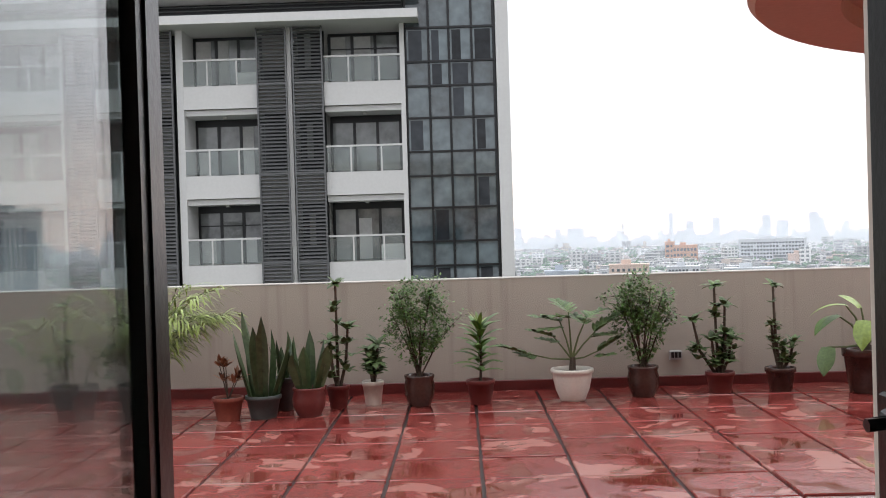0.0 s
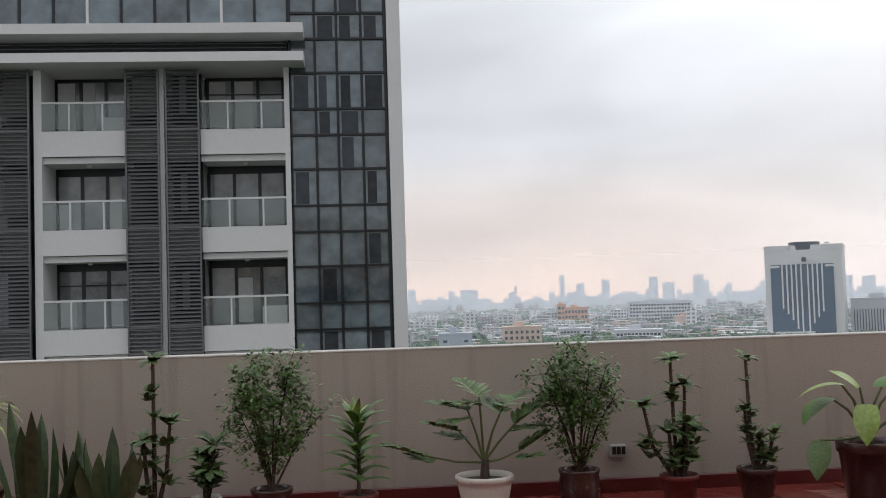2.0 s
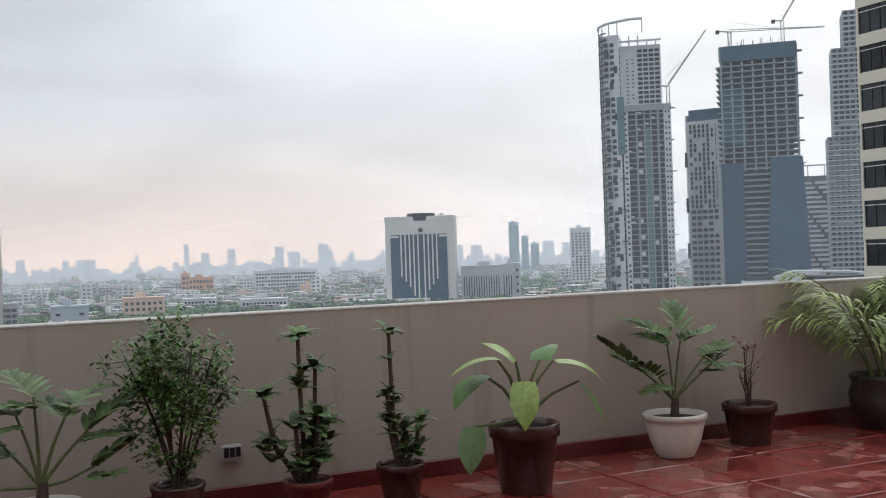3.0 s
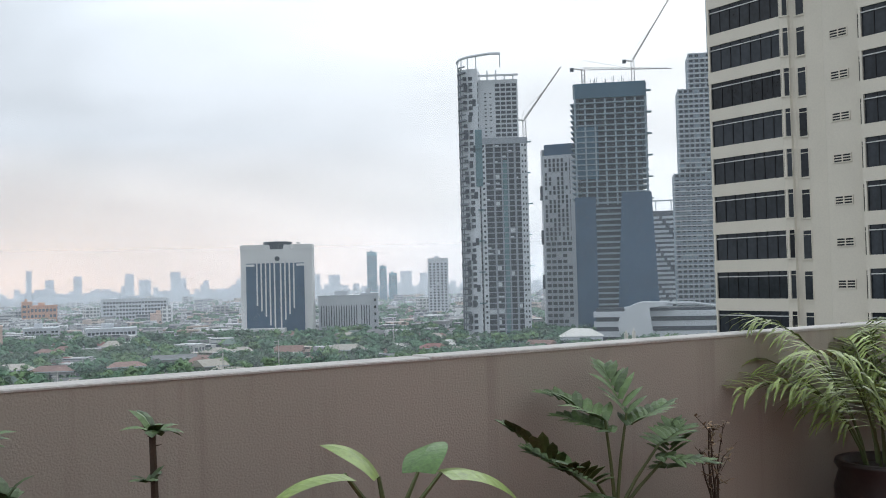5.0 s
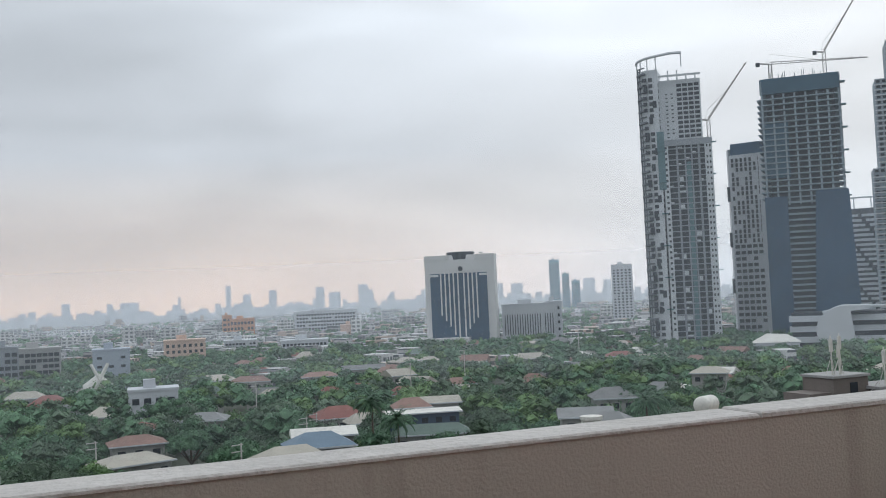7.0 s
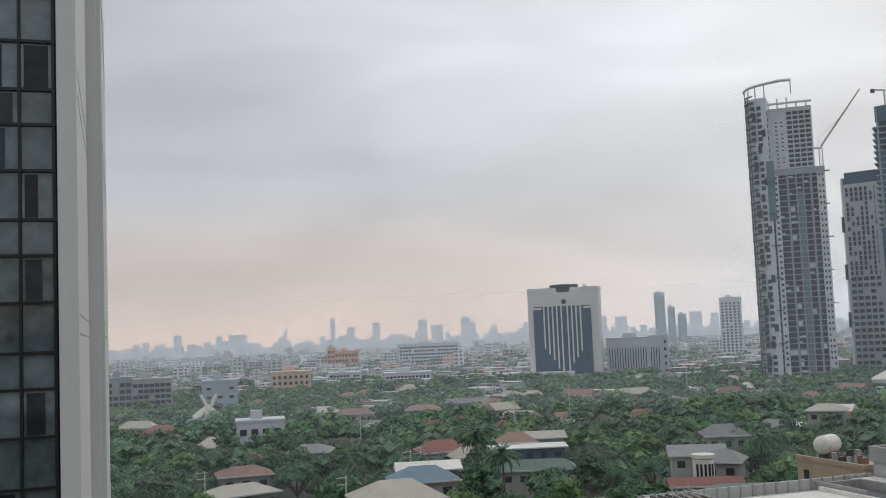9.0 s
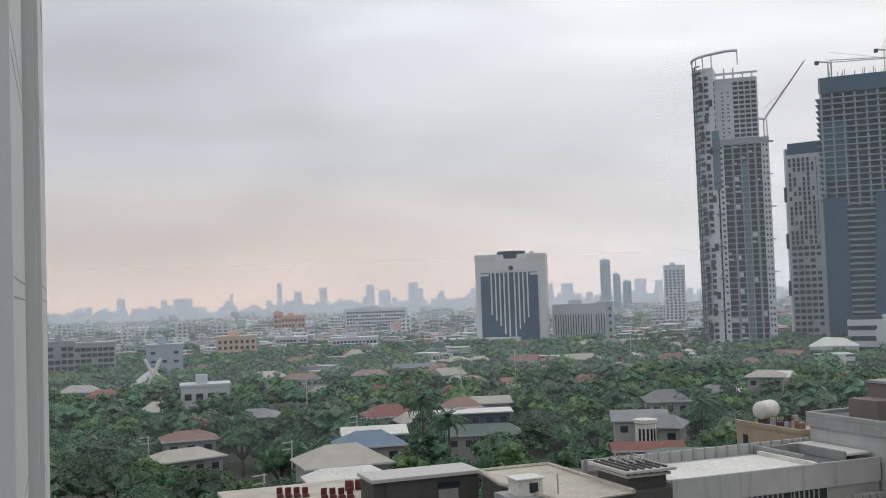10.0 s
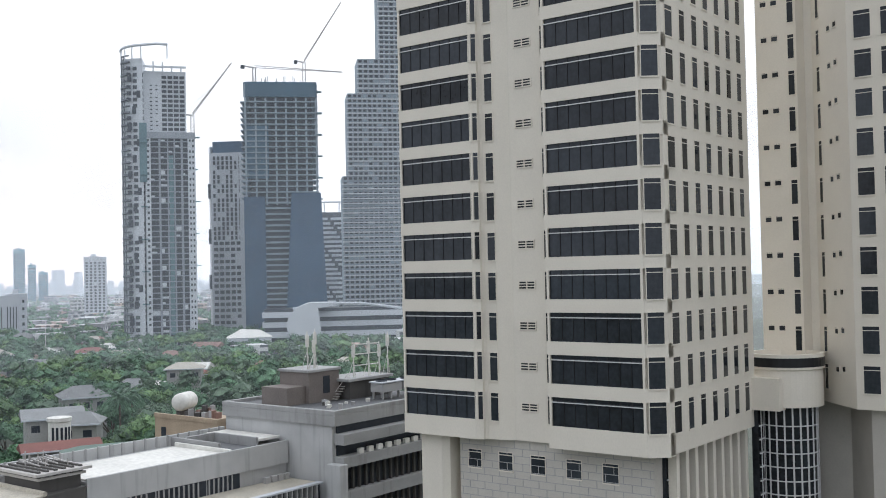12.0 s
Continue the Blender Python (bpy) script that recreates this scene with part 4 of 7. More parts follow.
def alocasia(t, r, h):
    g = Geo()
    g.tube([(0, 0, h * 0.82), (0, 0, h + 0.06)], [0.04, 0.035], 8)
    part("corm", g, STEM, t)
    for (x, y, z, az, size, rise, droop, m) in ((-0.20, -0.05, 0.80, 185, 0.36, 10, 60, LEAF_LT), (-0.24, 0.05, 0.70, 200, 0.32, -5, 70, LEAF), (-0.03, 0.02, 0.76, 140, 0.24, 55, 60, LEAF_LT), (0.12, 0.0, 0.76, 40, 0.28, 40, 60, LEAF),
                                              (0.18, -0.06, 0.76, -8, 0.38, 5, 70, LEAF_LT), (0.36, -0.05, 0.62, -30, 0.30, -40, 45, LEAF), (-0.06, -0.12, 0.66, 240, 0.30, -45, 35, LEAF_LT), (-0.36, -0.05, 0.42, 230, 0.28, -50, 30, LEAF_DK)):
        s, lf = Geo(), Geo()
        s.tube([(0, 0, h + 0.03), (x * 0.5, y * 0.5, h + (z - h) * 0.7), (x, y, z)], [0.014, 0.010, 0.007], 6)
        st = part("leaf_stalk", s, STEM_G, t)
        blade(lf, (x, y, z), az, size * 1.02, size * 0.56, rise, droop, 10, 0.16, "heart", U(-25, 25))
        part("leaf", lf, m, st, "large heart-shaped leaf")


def areca(n, top, spread):
    def build(t, r, h):
        for i in range(n):
            g, lf = Geo(), Geo()
            az = 137.5 * i + U(-15, 15)
            a = radians(az)
            reach, zt = spread * U(0.55, 1.05), top * U(0.72, 1.0)
            b = Vector((r * 0.4 * math.cos(a), r * 0.4 * math.sin(a), h * 0.85))
            pts = []
            for k in range(9):
                s = k / 8
                q = b + Vector((math.cos(a) * reach * s ** 1.5, math.sin(a) * reach * s ** 1.5 * 0.8, (zt - h) * (1.45 * s - 0.5 * s ** 3.0 * (1.5 if i % 3 == 0 else 0.9))))
                pts.append(q)
            g.tube(pts, [0.009 - 0.0009 * k for k in range(9)], 5)
            for k in range(26):
                s = 0.28 + 0.72 * k / 25
                j = min(int(s * 8), 7)
                q = pts[j].lerp(pts[j + 1], s * 8 - j)
                dirn = (pts[j + 1] - pts[j])
                haz = math.degrees(math.atan2(dirn.y, dirn.x))
                L = 0.37 * (1 - 0.55 * abs(s - 0.55))
                for sg in (-1, 1):
                    blade(lf, q, haz + sg * U(38, 58), L, 0.017, U(5, 30), U(50, 95), 4, 0.2, "lance")
            fr = part("frond", g, STEM_G, t)
            part("foliage", lf, LEAF_PALM, fr, kind="stuff")
    return build


def croton(t, r, h):
    lf = Geo()
    g = Geo()
    for i in range(6):
        x, y, z = U(-.10, .10), U(-.06, .06), h + U(0.12, 0.26)
        g.tube([(0, 0, h * .85), (x, y, z)], [0.006, 0.004], 5)
        rosette(lf, (x, y, z), 9, 0.11, 0.035, 50, 40)
    part("stem", g, STEM, t)
    part("leaves", lf, LEAF_RED, t, kind="stuff")


def twig(t, r, h):
    g, lf = Geo(), Geo()
    for i in range(7):
        p = Vector((U(-.02, .02), U(-.02, .02), h * .85))
        q = p + Vector((U(-.10, .10), U(-.06, .06), U(0.25, 0.5)))
        g.tube([p, (p + q) / 2 + Vector((U(-.03, .03), 0, 0.04)), q], [0.005, 0.004, 0.002], 5)
        for j in range(5):
            s = p.lerp(q, U(0.4, 1))
            e = s + Vector((U(-.08, .08), U(-.06, .06), U(0.02, .09)))
            g.tube([s, e], [0.002, 0.001], 4)
            for k in range(4):
                blade(lf, s.lerp(e, U(.3, 1)), U(0, 360), 0.03, 0.016, U(-30, 50), 20, 2)
    part("twig", g, STEM, t)
    part("dry_leaves", lf, LEAF_DRY, t, kind="stuff")


pot(-2.75, 8.35, 0.2, 0.3, P_BLACK, "bushy areca palm in a dark pot on wet floor", areca(10, 0.95, 0.5))
pot(-2.12, 8.22, 0.20, 0.32, P_BLACK, "leafy areca palm in a dark plastic pot", areca(22, 1.2, 0.7))
pot(-1.35, 8.12, 0.135, 0.20, P_CLAY, "small red-leaved croton in a clay pot", croton)
pot(-1.06, 8.19, 0.155, 0.20, P_GREY, "tall snake plant in a grey plastic pot", snake(10, 0.98, 0.105, 0.13))
pot(-0.95, 8.56, 0.12, 0.30, P_BLACK, "small snake plant in a black pot", snake(6, 0.7, 0.05, 0.07))
pot(-0.67, 8.22, 0.145, 0.25, P_RED, "spreading snake plant in a dark red pot", snake(8, 0.82, 0.1, 0.12), "round")
pot(-0.46, 8.58, 0.105, 0.21, P_RED, "tall thorny succulent in a small red pot", stalks(((0.0, 1.12, 0.0), (0.10, 0.72, 0.0), (-0.06, 0.62, -0.03)), 12, 0.10))
pot(-0.16, 8.72, 0.10, 0.22, P_WHITE, "stubby leafy plant in a small white pot", stalks(((-0.02, 0.50, 0.0), (0.05, 0.56, 0.0), (0.02, 0.40, -0.05)), 10, 0.12, False))
pot(0.27, 8.60, 0.14, 0.28, P_BROWN, "airy small-leaved shrub in a brown glazed pot", shrub(1.16, 0.36), "round")
pot(0.82, 8.62, 0.13, 0.22, P_RED, "bright green dracaena in a red pot", dracaena(0.82))
pot(1.65, 8.68, 0.19, 0.29, P_WHITE, "lobed philodendron in a large white pot", philodendron(((-0.10, 0, 0.72, 150, 0.28), (-0.02, 0, 0.80, 110, 0.30), (0.14, 0, 0.74, 50, 0.30), (0.22, 0, 0.62, 20, 0.28), (-0.42, -0.02, 0.44, 178, 0.25), (-0.16, 0.02, 0.58, 200, 0.25), (0.24, -0.05, 0.45, -10, 0.22))), "bowl")
pot(2.31, 8.80, 0.145, 0.28, P_BROWN, "dense small-leaved shrub in a brown glazed pot", shrub(1.16, 0.34, 0.06), "round")
pot(3.03, 8.88, 0.135, 0.20, P_RED, "branched thorny euphorbia in a red pot", stalks(((-0.24, 0.68, 0.0), (-0.03, 0.99, 0.02), (0.06, 0.82, 0.0), (0.05, 0.56, -0.05), (-0.08, 0.5, -0.05), (0.12, 0.5, 0.04)), 12, 0.105))
pot(3.59, 8.90, 0.14, 0.22, P_BROWN, "single-stick thorny euphorbia in a brown pot", stalks(((-0.05, 0.98, 0.0), (-0.07, 0.62, 0.0), (0.12, 0.46, -0.03), (0.03, 0.42, 0.0)), 9, 0.085))
pot(4.31, 8.72, 0.21, 0.40, P_BROWN, "large-leaved alocasia in a dark brown pot", alocasia)
pot(5.65, 9.02, 0.21, 0.29, P_WHITE, "lobed philodendron in a white pot", philodendron(((-0.32, 0, 0.64, 165, 0.30), (-0.05, 0, 0.80, 110, 0.33), (0.08, 0, 0.82, 70, 0.33), (0.28, 0, 0.66, 20, 0.30), (-0.18, -0.08, 0.55, 200, 0.28), (0.36, 0.02, 0.60, 40, 0.28))), "bowl")
pot(6.33, 9.05, 0.19, 0.29, P_BROWN, "nearly bare dry shrub in a brown pot", twig)
pot(7.60, 8.95, 0.29, 0.40, P_BLACK, "large areca palm in a dark tub", areca(17, 1.36, 0.72), "round")
pot(8.30, 9.02, 0.23, 0.31, P_BLACK, "areca palm in a dark pot", areca(12, 1.2, 0.6))
pot(9.05, 9.12, 0.20, 0.25, P_BLACK, "thorny euphorbia in a dark pot", stalks(((-0.12, 0.7, 0.0), (0.03, 0.85, 0.0), (0.16, 0.66, 0.0)), 12, 0.11))
pot(9.50, 9.12, 0.22, 0.30, P_BLACK, "upright snake plant in a dark pot", snake(9, 0.95, 0.06, 0.12))
pot(10.3, 9.02, 0.25, 0.34, P_BLACK, "areca palm in a dark pot", areca(14, 1.3, 0.7))

# ---- red pavers, wet ----
tile_me = [Geo().bev(-0.286, -0.286, -0.03, 0.286, 0.286, 0.0, 0.006).mesh("paver", WETRED) for _ in range(2)]
floor_ob = bpy.data.objects["floor"]
rest = Geo()
for ix in range(-15, 27):
    for iy in range(14):
        x, y = 0.475 + 0.594 * ix, 9.06 - 0.594 * iy
        dz, tl = U(-0.004, 0.004), U(-0.35, 0.35)
        if -5 <= ix <= 14 and y > 0.9:
            ob = place_mesh("paver", tile_me[0], floor_ob, x, y, dz)
            ob.matrix_basis = pose(x + U(-.004, .004), y + U(-.004, .004), dz, tl * 0.5, U(-.2, .2), U(-.4, .4))
        elif -8.6 < x < 15.6:
            rest.bev(x - 0.286, y - 0.286, -0.03, x + 0.286, y + 0.286, dz, 0.006)
part("paver_rest", rest, WETRED, floor_ob, kind="stuff")

# ---- ground and added sheets that imitate haze ----
solid("ground", Geo().box(-4500, -600, GROUND - 2, 4500, 4800, GROUND), mat("city_ground", (0.075, 0.085, 0.06), 0.9, 0, 0.4, 0.02, 0.3, 0), "hazy green and grey city ground to the horizon", "ground")
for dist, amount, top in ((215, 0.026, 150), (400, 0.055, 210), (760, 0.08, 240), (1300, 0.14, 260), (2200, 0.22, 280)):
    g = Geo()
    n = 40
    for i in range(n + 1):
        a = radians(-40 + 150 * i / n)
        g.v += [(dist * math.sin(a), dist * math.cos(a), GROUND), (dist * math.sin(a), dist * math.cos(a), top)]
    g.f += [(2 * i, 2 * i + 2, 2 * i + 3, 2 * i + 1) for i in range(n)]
    hz = solid("backdrop", g, haze_mat("added_haze_sheet", amount, top), "pale see-through sheet added to imitate haze over the distant city", "haze")
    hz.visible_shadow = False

# ---- high-rises in the middle distance ----
BLUEGLASS = mat("blue_dark_glass", (0.035, 0.078, 0.135), 0.3, 0, 0.3, 0.05, 0.6, 0, spec=0.35, rand=0.4)
NET = mat("blue_safety_net", (0.035, 0.085, 0.125), 0.7, 0, 0.25, 0.06, 0.5, 0)
NET_T = mat("teal_safety_net", (0.10, 0.17, 0.19), 0.8, 0, 0.25, 0.06, 0.5, 0)
BARE = mat("bare_concrete", (0.27, 0.29, 0.315), 0.85, 0, 0.2, 0.1, 1.0, 0)
BARE_LT = mat("pale_concrete", (0.52, 0.54, 0.565), 0.85, 0, 0.15, 0.1, 1.0, 0)
# near-black holds the shade of open floors; also dark glass and small parts
VOID = mat("opening_shade_and_dark_glass", (0.022, 0.028, 0.038), 0.5, 0, 0.4, 0.3, 2, 0, spec=0.4)
FACADE = mat("grey_white_cladding", (0.50, 0.52, 0.55), 0.6, 0, 0.10, 0.1, 1, 0)
SLAB = mat("netted_slab_concrete", (0.24, 0.29, 0.325), 0.85, 0, 0.2, 0.1, 1.0, 0)
SCAFF = mat("scaffold_steel", (0.10, 0.115, 0.13), 0.6, 0.2, 0.2, 0.5, 4, 0)
STEEL = mat("crane_steel", (0.40, 0.38, 0.36), 0.6, 0.2, 0.2, 0.5, 4, 0)


def facing(x, y):
    """Heading by which a building at (x, y) turns its front to the terrace."""
    return -math.degrees(math.atan2(x - 3.4, y - 9.0))


def windows(g, w, z0, z1, nx, nz, wf, hf, y, skip=0.0, rnd=None, x0=None):
    """Solid boxes standing for openings, in rows on a front at depth y, w wide about x = 0 (or from x0)."""
    a = -w / 2 if x0 is None else x0
    cx, cz = w / nx, (z1 - z0) / nz
    for i in range(nx):
        for k in range(nz):
            if rnd and rnd.random() < skip:
                continue
            xx, zz = a + cx * (i + 0.5), z0 + cz * (k + 0.5)
            g.box(xx - cx * wf / 2, y - 0.25, zz - cz * hf / 2, xx + cx * wf / 2, y + 0.3, zz + cz * hf / 2)
    return g


rc = random.Random(21)


def crane(parent, x, y, z, mast, jib, back, lift, turn=0.0, width=0.9):
    m = pose(x, y, z, 0, 0, turn)
    g = Geo()
    for sx in (-1, 1):
        for sy in (-1, 1):
            g.tube([m @ Vector((sx * width, sy * width, 0)), m @ Vector((sx * width, sy * width, mast))], 0.22, 4)
    for k in range(int(mast / 2)):
        g.tube([m @ Vector((-width, -width, 2 * k)), m @ Vector((width, -width, 2 * k + 2))], 0.14, 4)
    part("crane_mast", g, STEEL, parent, "steel tower crane mast")
    e = radians(lift)
    tip = Vector((jib * math.cos(e), 0, mast + jib * math.sin(e)))
    g = Geo()
    for dz in (0.0, 1.3):
        g.tube([m @ Vector((0, 0, mast + dz)), m @ (tip + Vector((0, 0, dz * 0.2)))], 0.26, 4)
    for k in range(10):
        p, q = k / 10, (k + 0.5) / 10
        g.tube([m @ (tip * p + Vector((0, 0, mast * (1 - p)))), m @ (tip * q + Vector((0, 0, mast * (1 - q) + 1.3)))], 0.13, 4)
    g.tube([m @ Vector((0, 0, mast)), m @ Vector((-back, 0, mast + 0.8))], 0.5, 4)
    g.tube([m @ Vector((-back * 0.3, 0, mast)), m @ Vector((0, 0, mast + 6)), m @ (tip * 0.6 + Vector((0, 0, mast * 0.4)))], 0.1, 4)
    jb = part("crane_jib", g, STEEL, parent)
    part("counterweight", Geo().obox(m @ pose(-back, 0, mast - 1.0), 2.2, 1.4, 2.2), VOID, jb)


def tower_t1():
    x, y = 360, 480
    t = thing("unfinished_tower", x, y, GROUND, "tall concrete tower under construction with rounded scaffolded side", "building", rz=facing(x, y))
    H = 119 - GROUND
    part("shaft", Geo().box(-11.5, 2, 0, 12, 22, H - 1), BARE_LT, t)
    # solid box, its black colour imitates shaded open floors
    part("front_core", Geo().box(-9.5, -1.9, 0, 15.5, 3, 81 - GROUND), VOID, t, "near-black core painted as the shade of unglazed floors")
    for xa, xb, yf in ((-10.5, -7.6, -3.2), (-3.4, -2.3, -3.0), (1.2, 2.0, -2.8), (4.8, 5.6, -2.8), (8.6, 9.8, -3.0), (12.4, 16.5, -3.3)):
        part("pier", Geo().box(xa, yf, 0, xb, 2.9, 82 - GROUND), BARE_LT if xb - xa > 2 else BARE, t)
    part("side_wall", Geo().box(15.4, -3.0, 0, 16.4, 12, 82 - GROUND), BARE, t)
    part("front_head", Geo().box(-10.7, -3.4, 79.5 - GROUND, 16.7, 3, 83 - GROUND), BARE, t)
    curve = Geo()
    poly = [(-22.5 + 11 * (1 - math.cos(radians(a))), 6 - 9 * math.sin(radians(a))) for a in range(0, 91, 10)] + [(-10, 14), (-20, 14)]
    curve.prism(poly, 0, 124 - GROUND)
    part("round_side", curve, FACADE, t, "pale rounded tower side")
    g = Geo()
    windows(g, 10, 4, 120 - GROUND, 3, 44, 0.66, 0.6, -2.4, 0.22, rc, -20.5)
    for k in range(16):
        g.box(-19.5 + 2.4 * (k % 3), -3.0, 12 + 9 * k, -17.4 + 2.4 * (k % 3), -1.0, 16 + 9 * k)
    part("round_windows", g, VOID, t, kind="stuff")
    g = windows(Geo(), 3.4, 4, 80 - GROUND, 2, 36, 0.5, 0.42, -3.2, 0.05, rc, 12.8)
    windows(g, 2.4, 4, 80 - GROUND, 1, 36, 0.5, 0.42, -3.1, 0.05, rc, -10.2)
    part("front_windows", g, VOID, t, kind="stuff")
    fill = Geo()
    for k in range(36):
        for xa, xb in ((-7.5, -3.5), (-2.2, 1.1), (2.1, 4.7), (5.7, 8.5), (9.9, 12.3)):
            if rc.random() < 0.2:
                fill.box(xa, -2.2, 4.3 + 3.13 * k, xa + (xb - xa) * rc.choice((0.45, 0.7, 1.0)), -1.95, 4.3 + 3.13 * k + rc.choice((1.1, 1.1, 2.6)))
    part("infill_walls", fill, BARE_LT, t, "pale block walls in some openings", kind="stuff")
    part("net_strip", Geo().box(2.2, -3.0, 6, 4.6, -2.9, 70 - GROUND), NET_T, t, "teal netted vertical strip")
    g = Geo()
    for k in range(37):
        z = 4 + 3.13 * k
        g.box(-10.0, -3.05, z, 16.6, -1.8, z + 0.55)
    part("floor_edges", g, BARE, t, kind="stuff")
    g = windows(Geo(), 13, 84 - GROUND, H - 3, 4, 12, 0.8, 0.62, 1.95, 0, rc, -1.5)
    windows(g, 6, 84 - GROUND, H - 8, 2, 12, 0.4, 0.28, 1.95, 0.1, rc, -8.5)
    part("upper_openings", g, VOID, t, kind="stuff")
    g = Geo()
    for k in range(46):
        z = 4 + 3.5 * k
        ring = [(-22.9 + 11.6 * (1 - math.cos(radians(a))), 5.6 - 9.6 * math.sin(radians(a)), z) for a in range(-20, 62, 12)]
        g.tube(ring, 0.4 if k % 2 else 0.75, 4)
    for a in (0, 15, 30):
        px, py = -22.9 + 11.6 * (1 - math.cos(radians(a))), 5.6 - 9.6 * math.sin(radians(a))
        g.tube([(px, py, 0), (px, py, 126 - GROUND)], 0.32, 4)
    part("scaffold", g, SCAFF, t, "steel scaffold rings", kind="stuff")
    crown = Geo()
    ring = [(-23.2 + 12 * (1 - math.cos(radians(a))), 6 - 10 * math.sin(radians(a)), 129.5 - GROUND + 0.02 * a) for a in range(-10, 95, 12)] + [(-4, -5, 132 - GROUND), (2, 0, 133 - GROUND)]
    crown.tube(ring, 0.8, 5)
    for p in ring[::2]:
        crown.tube([p, (p[0], p[1], p[2] - 8)], 0.35, 4)
    for xx in (-6, -1, 4, 9):
        crown.box(xx, -1, H - 2, xx + 0.8, 0, H + 4 if xx < 0 else H + 1)
    crown.box(-11, -1.2, H + 0.6, 12.3, 0, H + 1.6)
    part("crown_frame", crown, BARE_LT, t, "open concrete crown frame")
    g = Geo()
    for k in range(6):
        z = 80 - GROUND - 18 * k
        g.box(16.3, -4, z, 19.0 - (k % 2), -1, z + 0.5)
        g.box(-13.0, -4.5, z - 3, -9, -3.2, z - 2.4)
    part("catch_decks", g, NET_T, t)
    part("net", Geo().box(-13.5, -3.6, 55 - GROUND, -9.5, -3.1, 88 - GROUND), NET_T, t)
    crane(t, 15.5, 6, 84 - GROUND, 10, 38, 6, 54, 0)


def tower_t2():
    x, y = 419, 496
    t = thing("office_tower", x, y, GROUND, "slim white office tower with scattered vertical windows", "building", rz=facing(x, y) - 12)
    H = 86 - GROUND
    part("body", Geo().prism([(-10.5, 0), (12.5, -2), (13, 20), (-8, 22)], 0, H - 8), FACADE, t)
    part("side", Geo().prism([(-13.5, 8), (-10.6, -0.2), (-8, 22)], 0, H - 4), FACADE, t)
    part("top_frame", Geo().prism([(-9.5, 1), (12.3, -1), (12.5, 18), (-8, 20)], H - 8, H - 1), BLUEGLASS, t)
    g = windows(Geo(), 21, 60, H - 10, 8, 18, 0.5, 0.8, -1.3, 0.25, rc, -9.5)
    windows(g, 21, 4, 60, 6, 15, 0.74, 0.55, -1.3, 0.08, rc, -9.5)
    part("windows", g, VOID, t, kind="stuff")
    g = Geo()
    for zz in (30, 58, 86):
        g.box(-12.5, 0.5, zz, -9.5, 4, zz + 9)
    part("side_openings", g, VOID, t, kind="stuff")


def tower_t3():
    x, y = 428, 460
    t = thing("unfinished_tower", x, y, GROUND, "blue netted high-rise under construction topped by two cranes", "building", rz=facing(x, y))
    H = 118 - GROUND
    # black cores put the shade of the open storeys into the colour
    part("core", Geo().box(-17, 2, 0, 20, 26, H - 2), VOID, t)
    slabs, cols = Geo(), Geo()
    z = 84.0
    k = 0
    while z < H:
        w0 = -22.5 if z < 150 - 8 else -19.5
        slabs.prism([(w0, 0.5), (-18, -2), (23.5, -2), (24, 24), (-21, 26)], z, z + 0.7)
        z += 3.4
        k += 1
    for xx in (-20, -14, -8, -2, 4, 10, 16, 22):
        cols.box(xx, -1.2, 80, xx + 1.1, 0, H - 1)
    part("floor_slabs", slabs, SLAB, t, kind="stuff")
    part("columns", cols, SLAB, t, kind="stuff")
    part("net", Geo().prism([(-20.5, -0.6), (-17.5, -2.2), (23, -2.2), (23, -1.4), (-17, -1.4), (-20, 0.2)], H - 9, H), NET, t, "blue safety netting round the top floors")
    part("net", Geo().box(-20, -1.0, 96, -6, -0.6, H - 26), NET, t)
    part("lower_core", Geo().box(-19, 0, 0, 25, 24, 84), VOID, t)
    part("panel", Geo().prism([(-21, -2.5), (-8.5, -3.5), (-8.5, 1), (-21, 1)], 5, 85), BLUEGLASS, t, "dark blue glass flank")
    g = Geo().add([(2.5, -5.5, 5), (28, -4, 5), (24.5, -4, 87), (7, -5, 87), (2.5, 1, 5), (28, 1, 5), (24.5, 1, 87), (7, 1, 87)],
                  [(0, 1, 2, 3), (5, 4, 7, 6), (1, 5, 6, 2), (4, 0, 3, 7), (3, 2, 6, 7), (0, 4, 5, 1)])
    part("panel", g, BLUEGLASS, t, "slanting dark blue glass front")
    g = Geo()
    for k in range(23):
        g.box(-9, -2.6, 6 + 3.4 * k, 8, 0, 7.1 + 3.4 * k)
    part("bands", g, SLAB, t, kind="stuff")
    crane(t, -14, 6, H - 2, 12, 55, 7, 0, 12)
    crane(t, 16, 8, H - 2, 16, 44, 5, 58, 0)
    g = Geo()
    for i in range(14):
        xx = rc.uniform(-18, 22)
        g.box(xx, 0, H - 1, xx + 0.4, 0.5, H + rc.uniform(1, 4))
    part("rebar_posts", g, BARE, t, kind="stuff")
    g = Geo()
    for k in range(7):
        g.box(23, -3, 70 + 13 * k, 26.0, 2, 70.6 + 13 * k)
    part("catch_decks", g, NET_T, t)


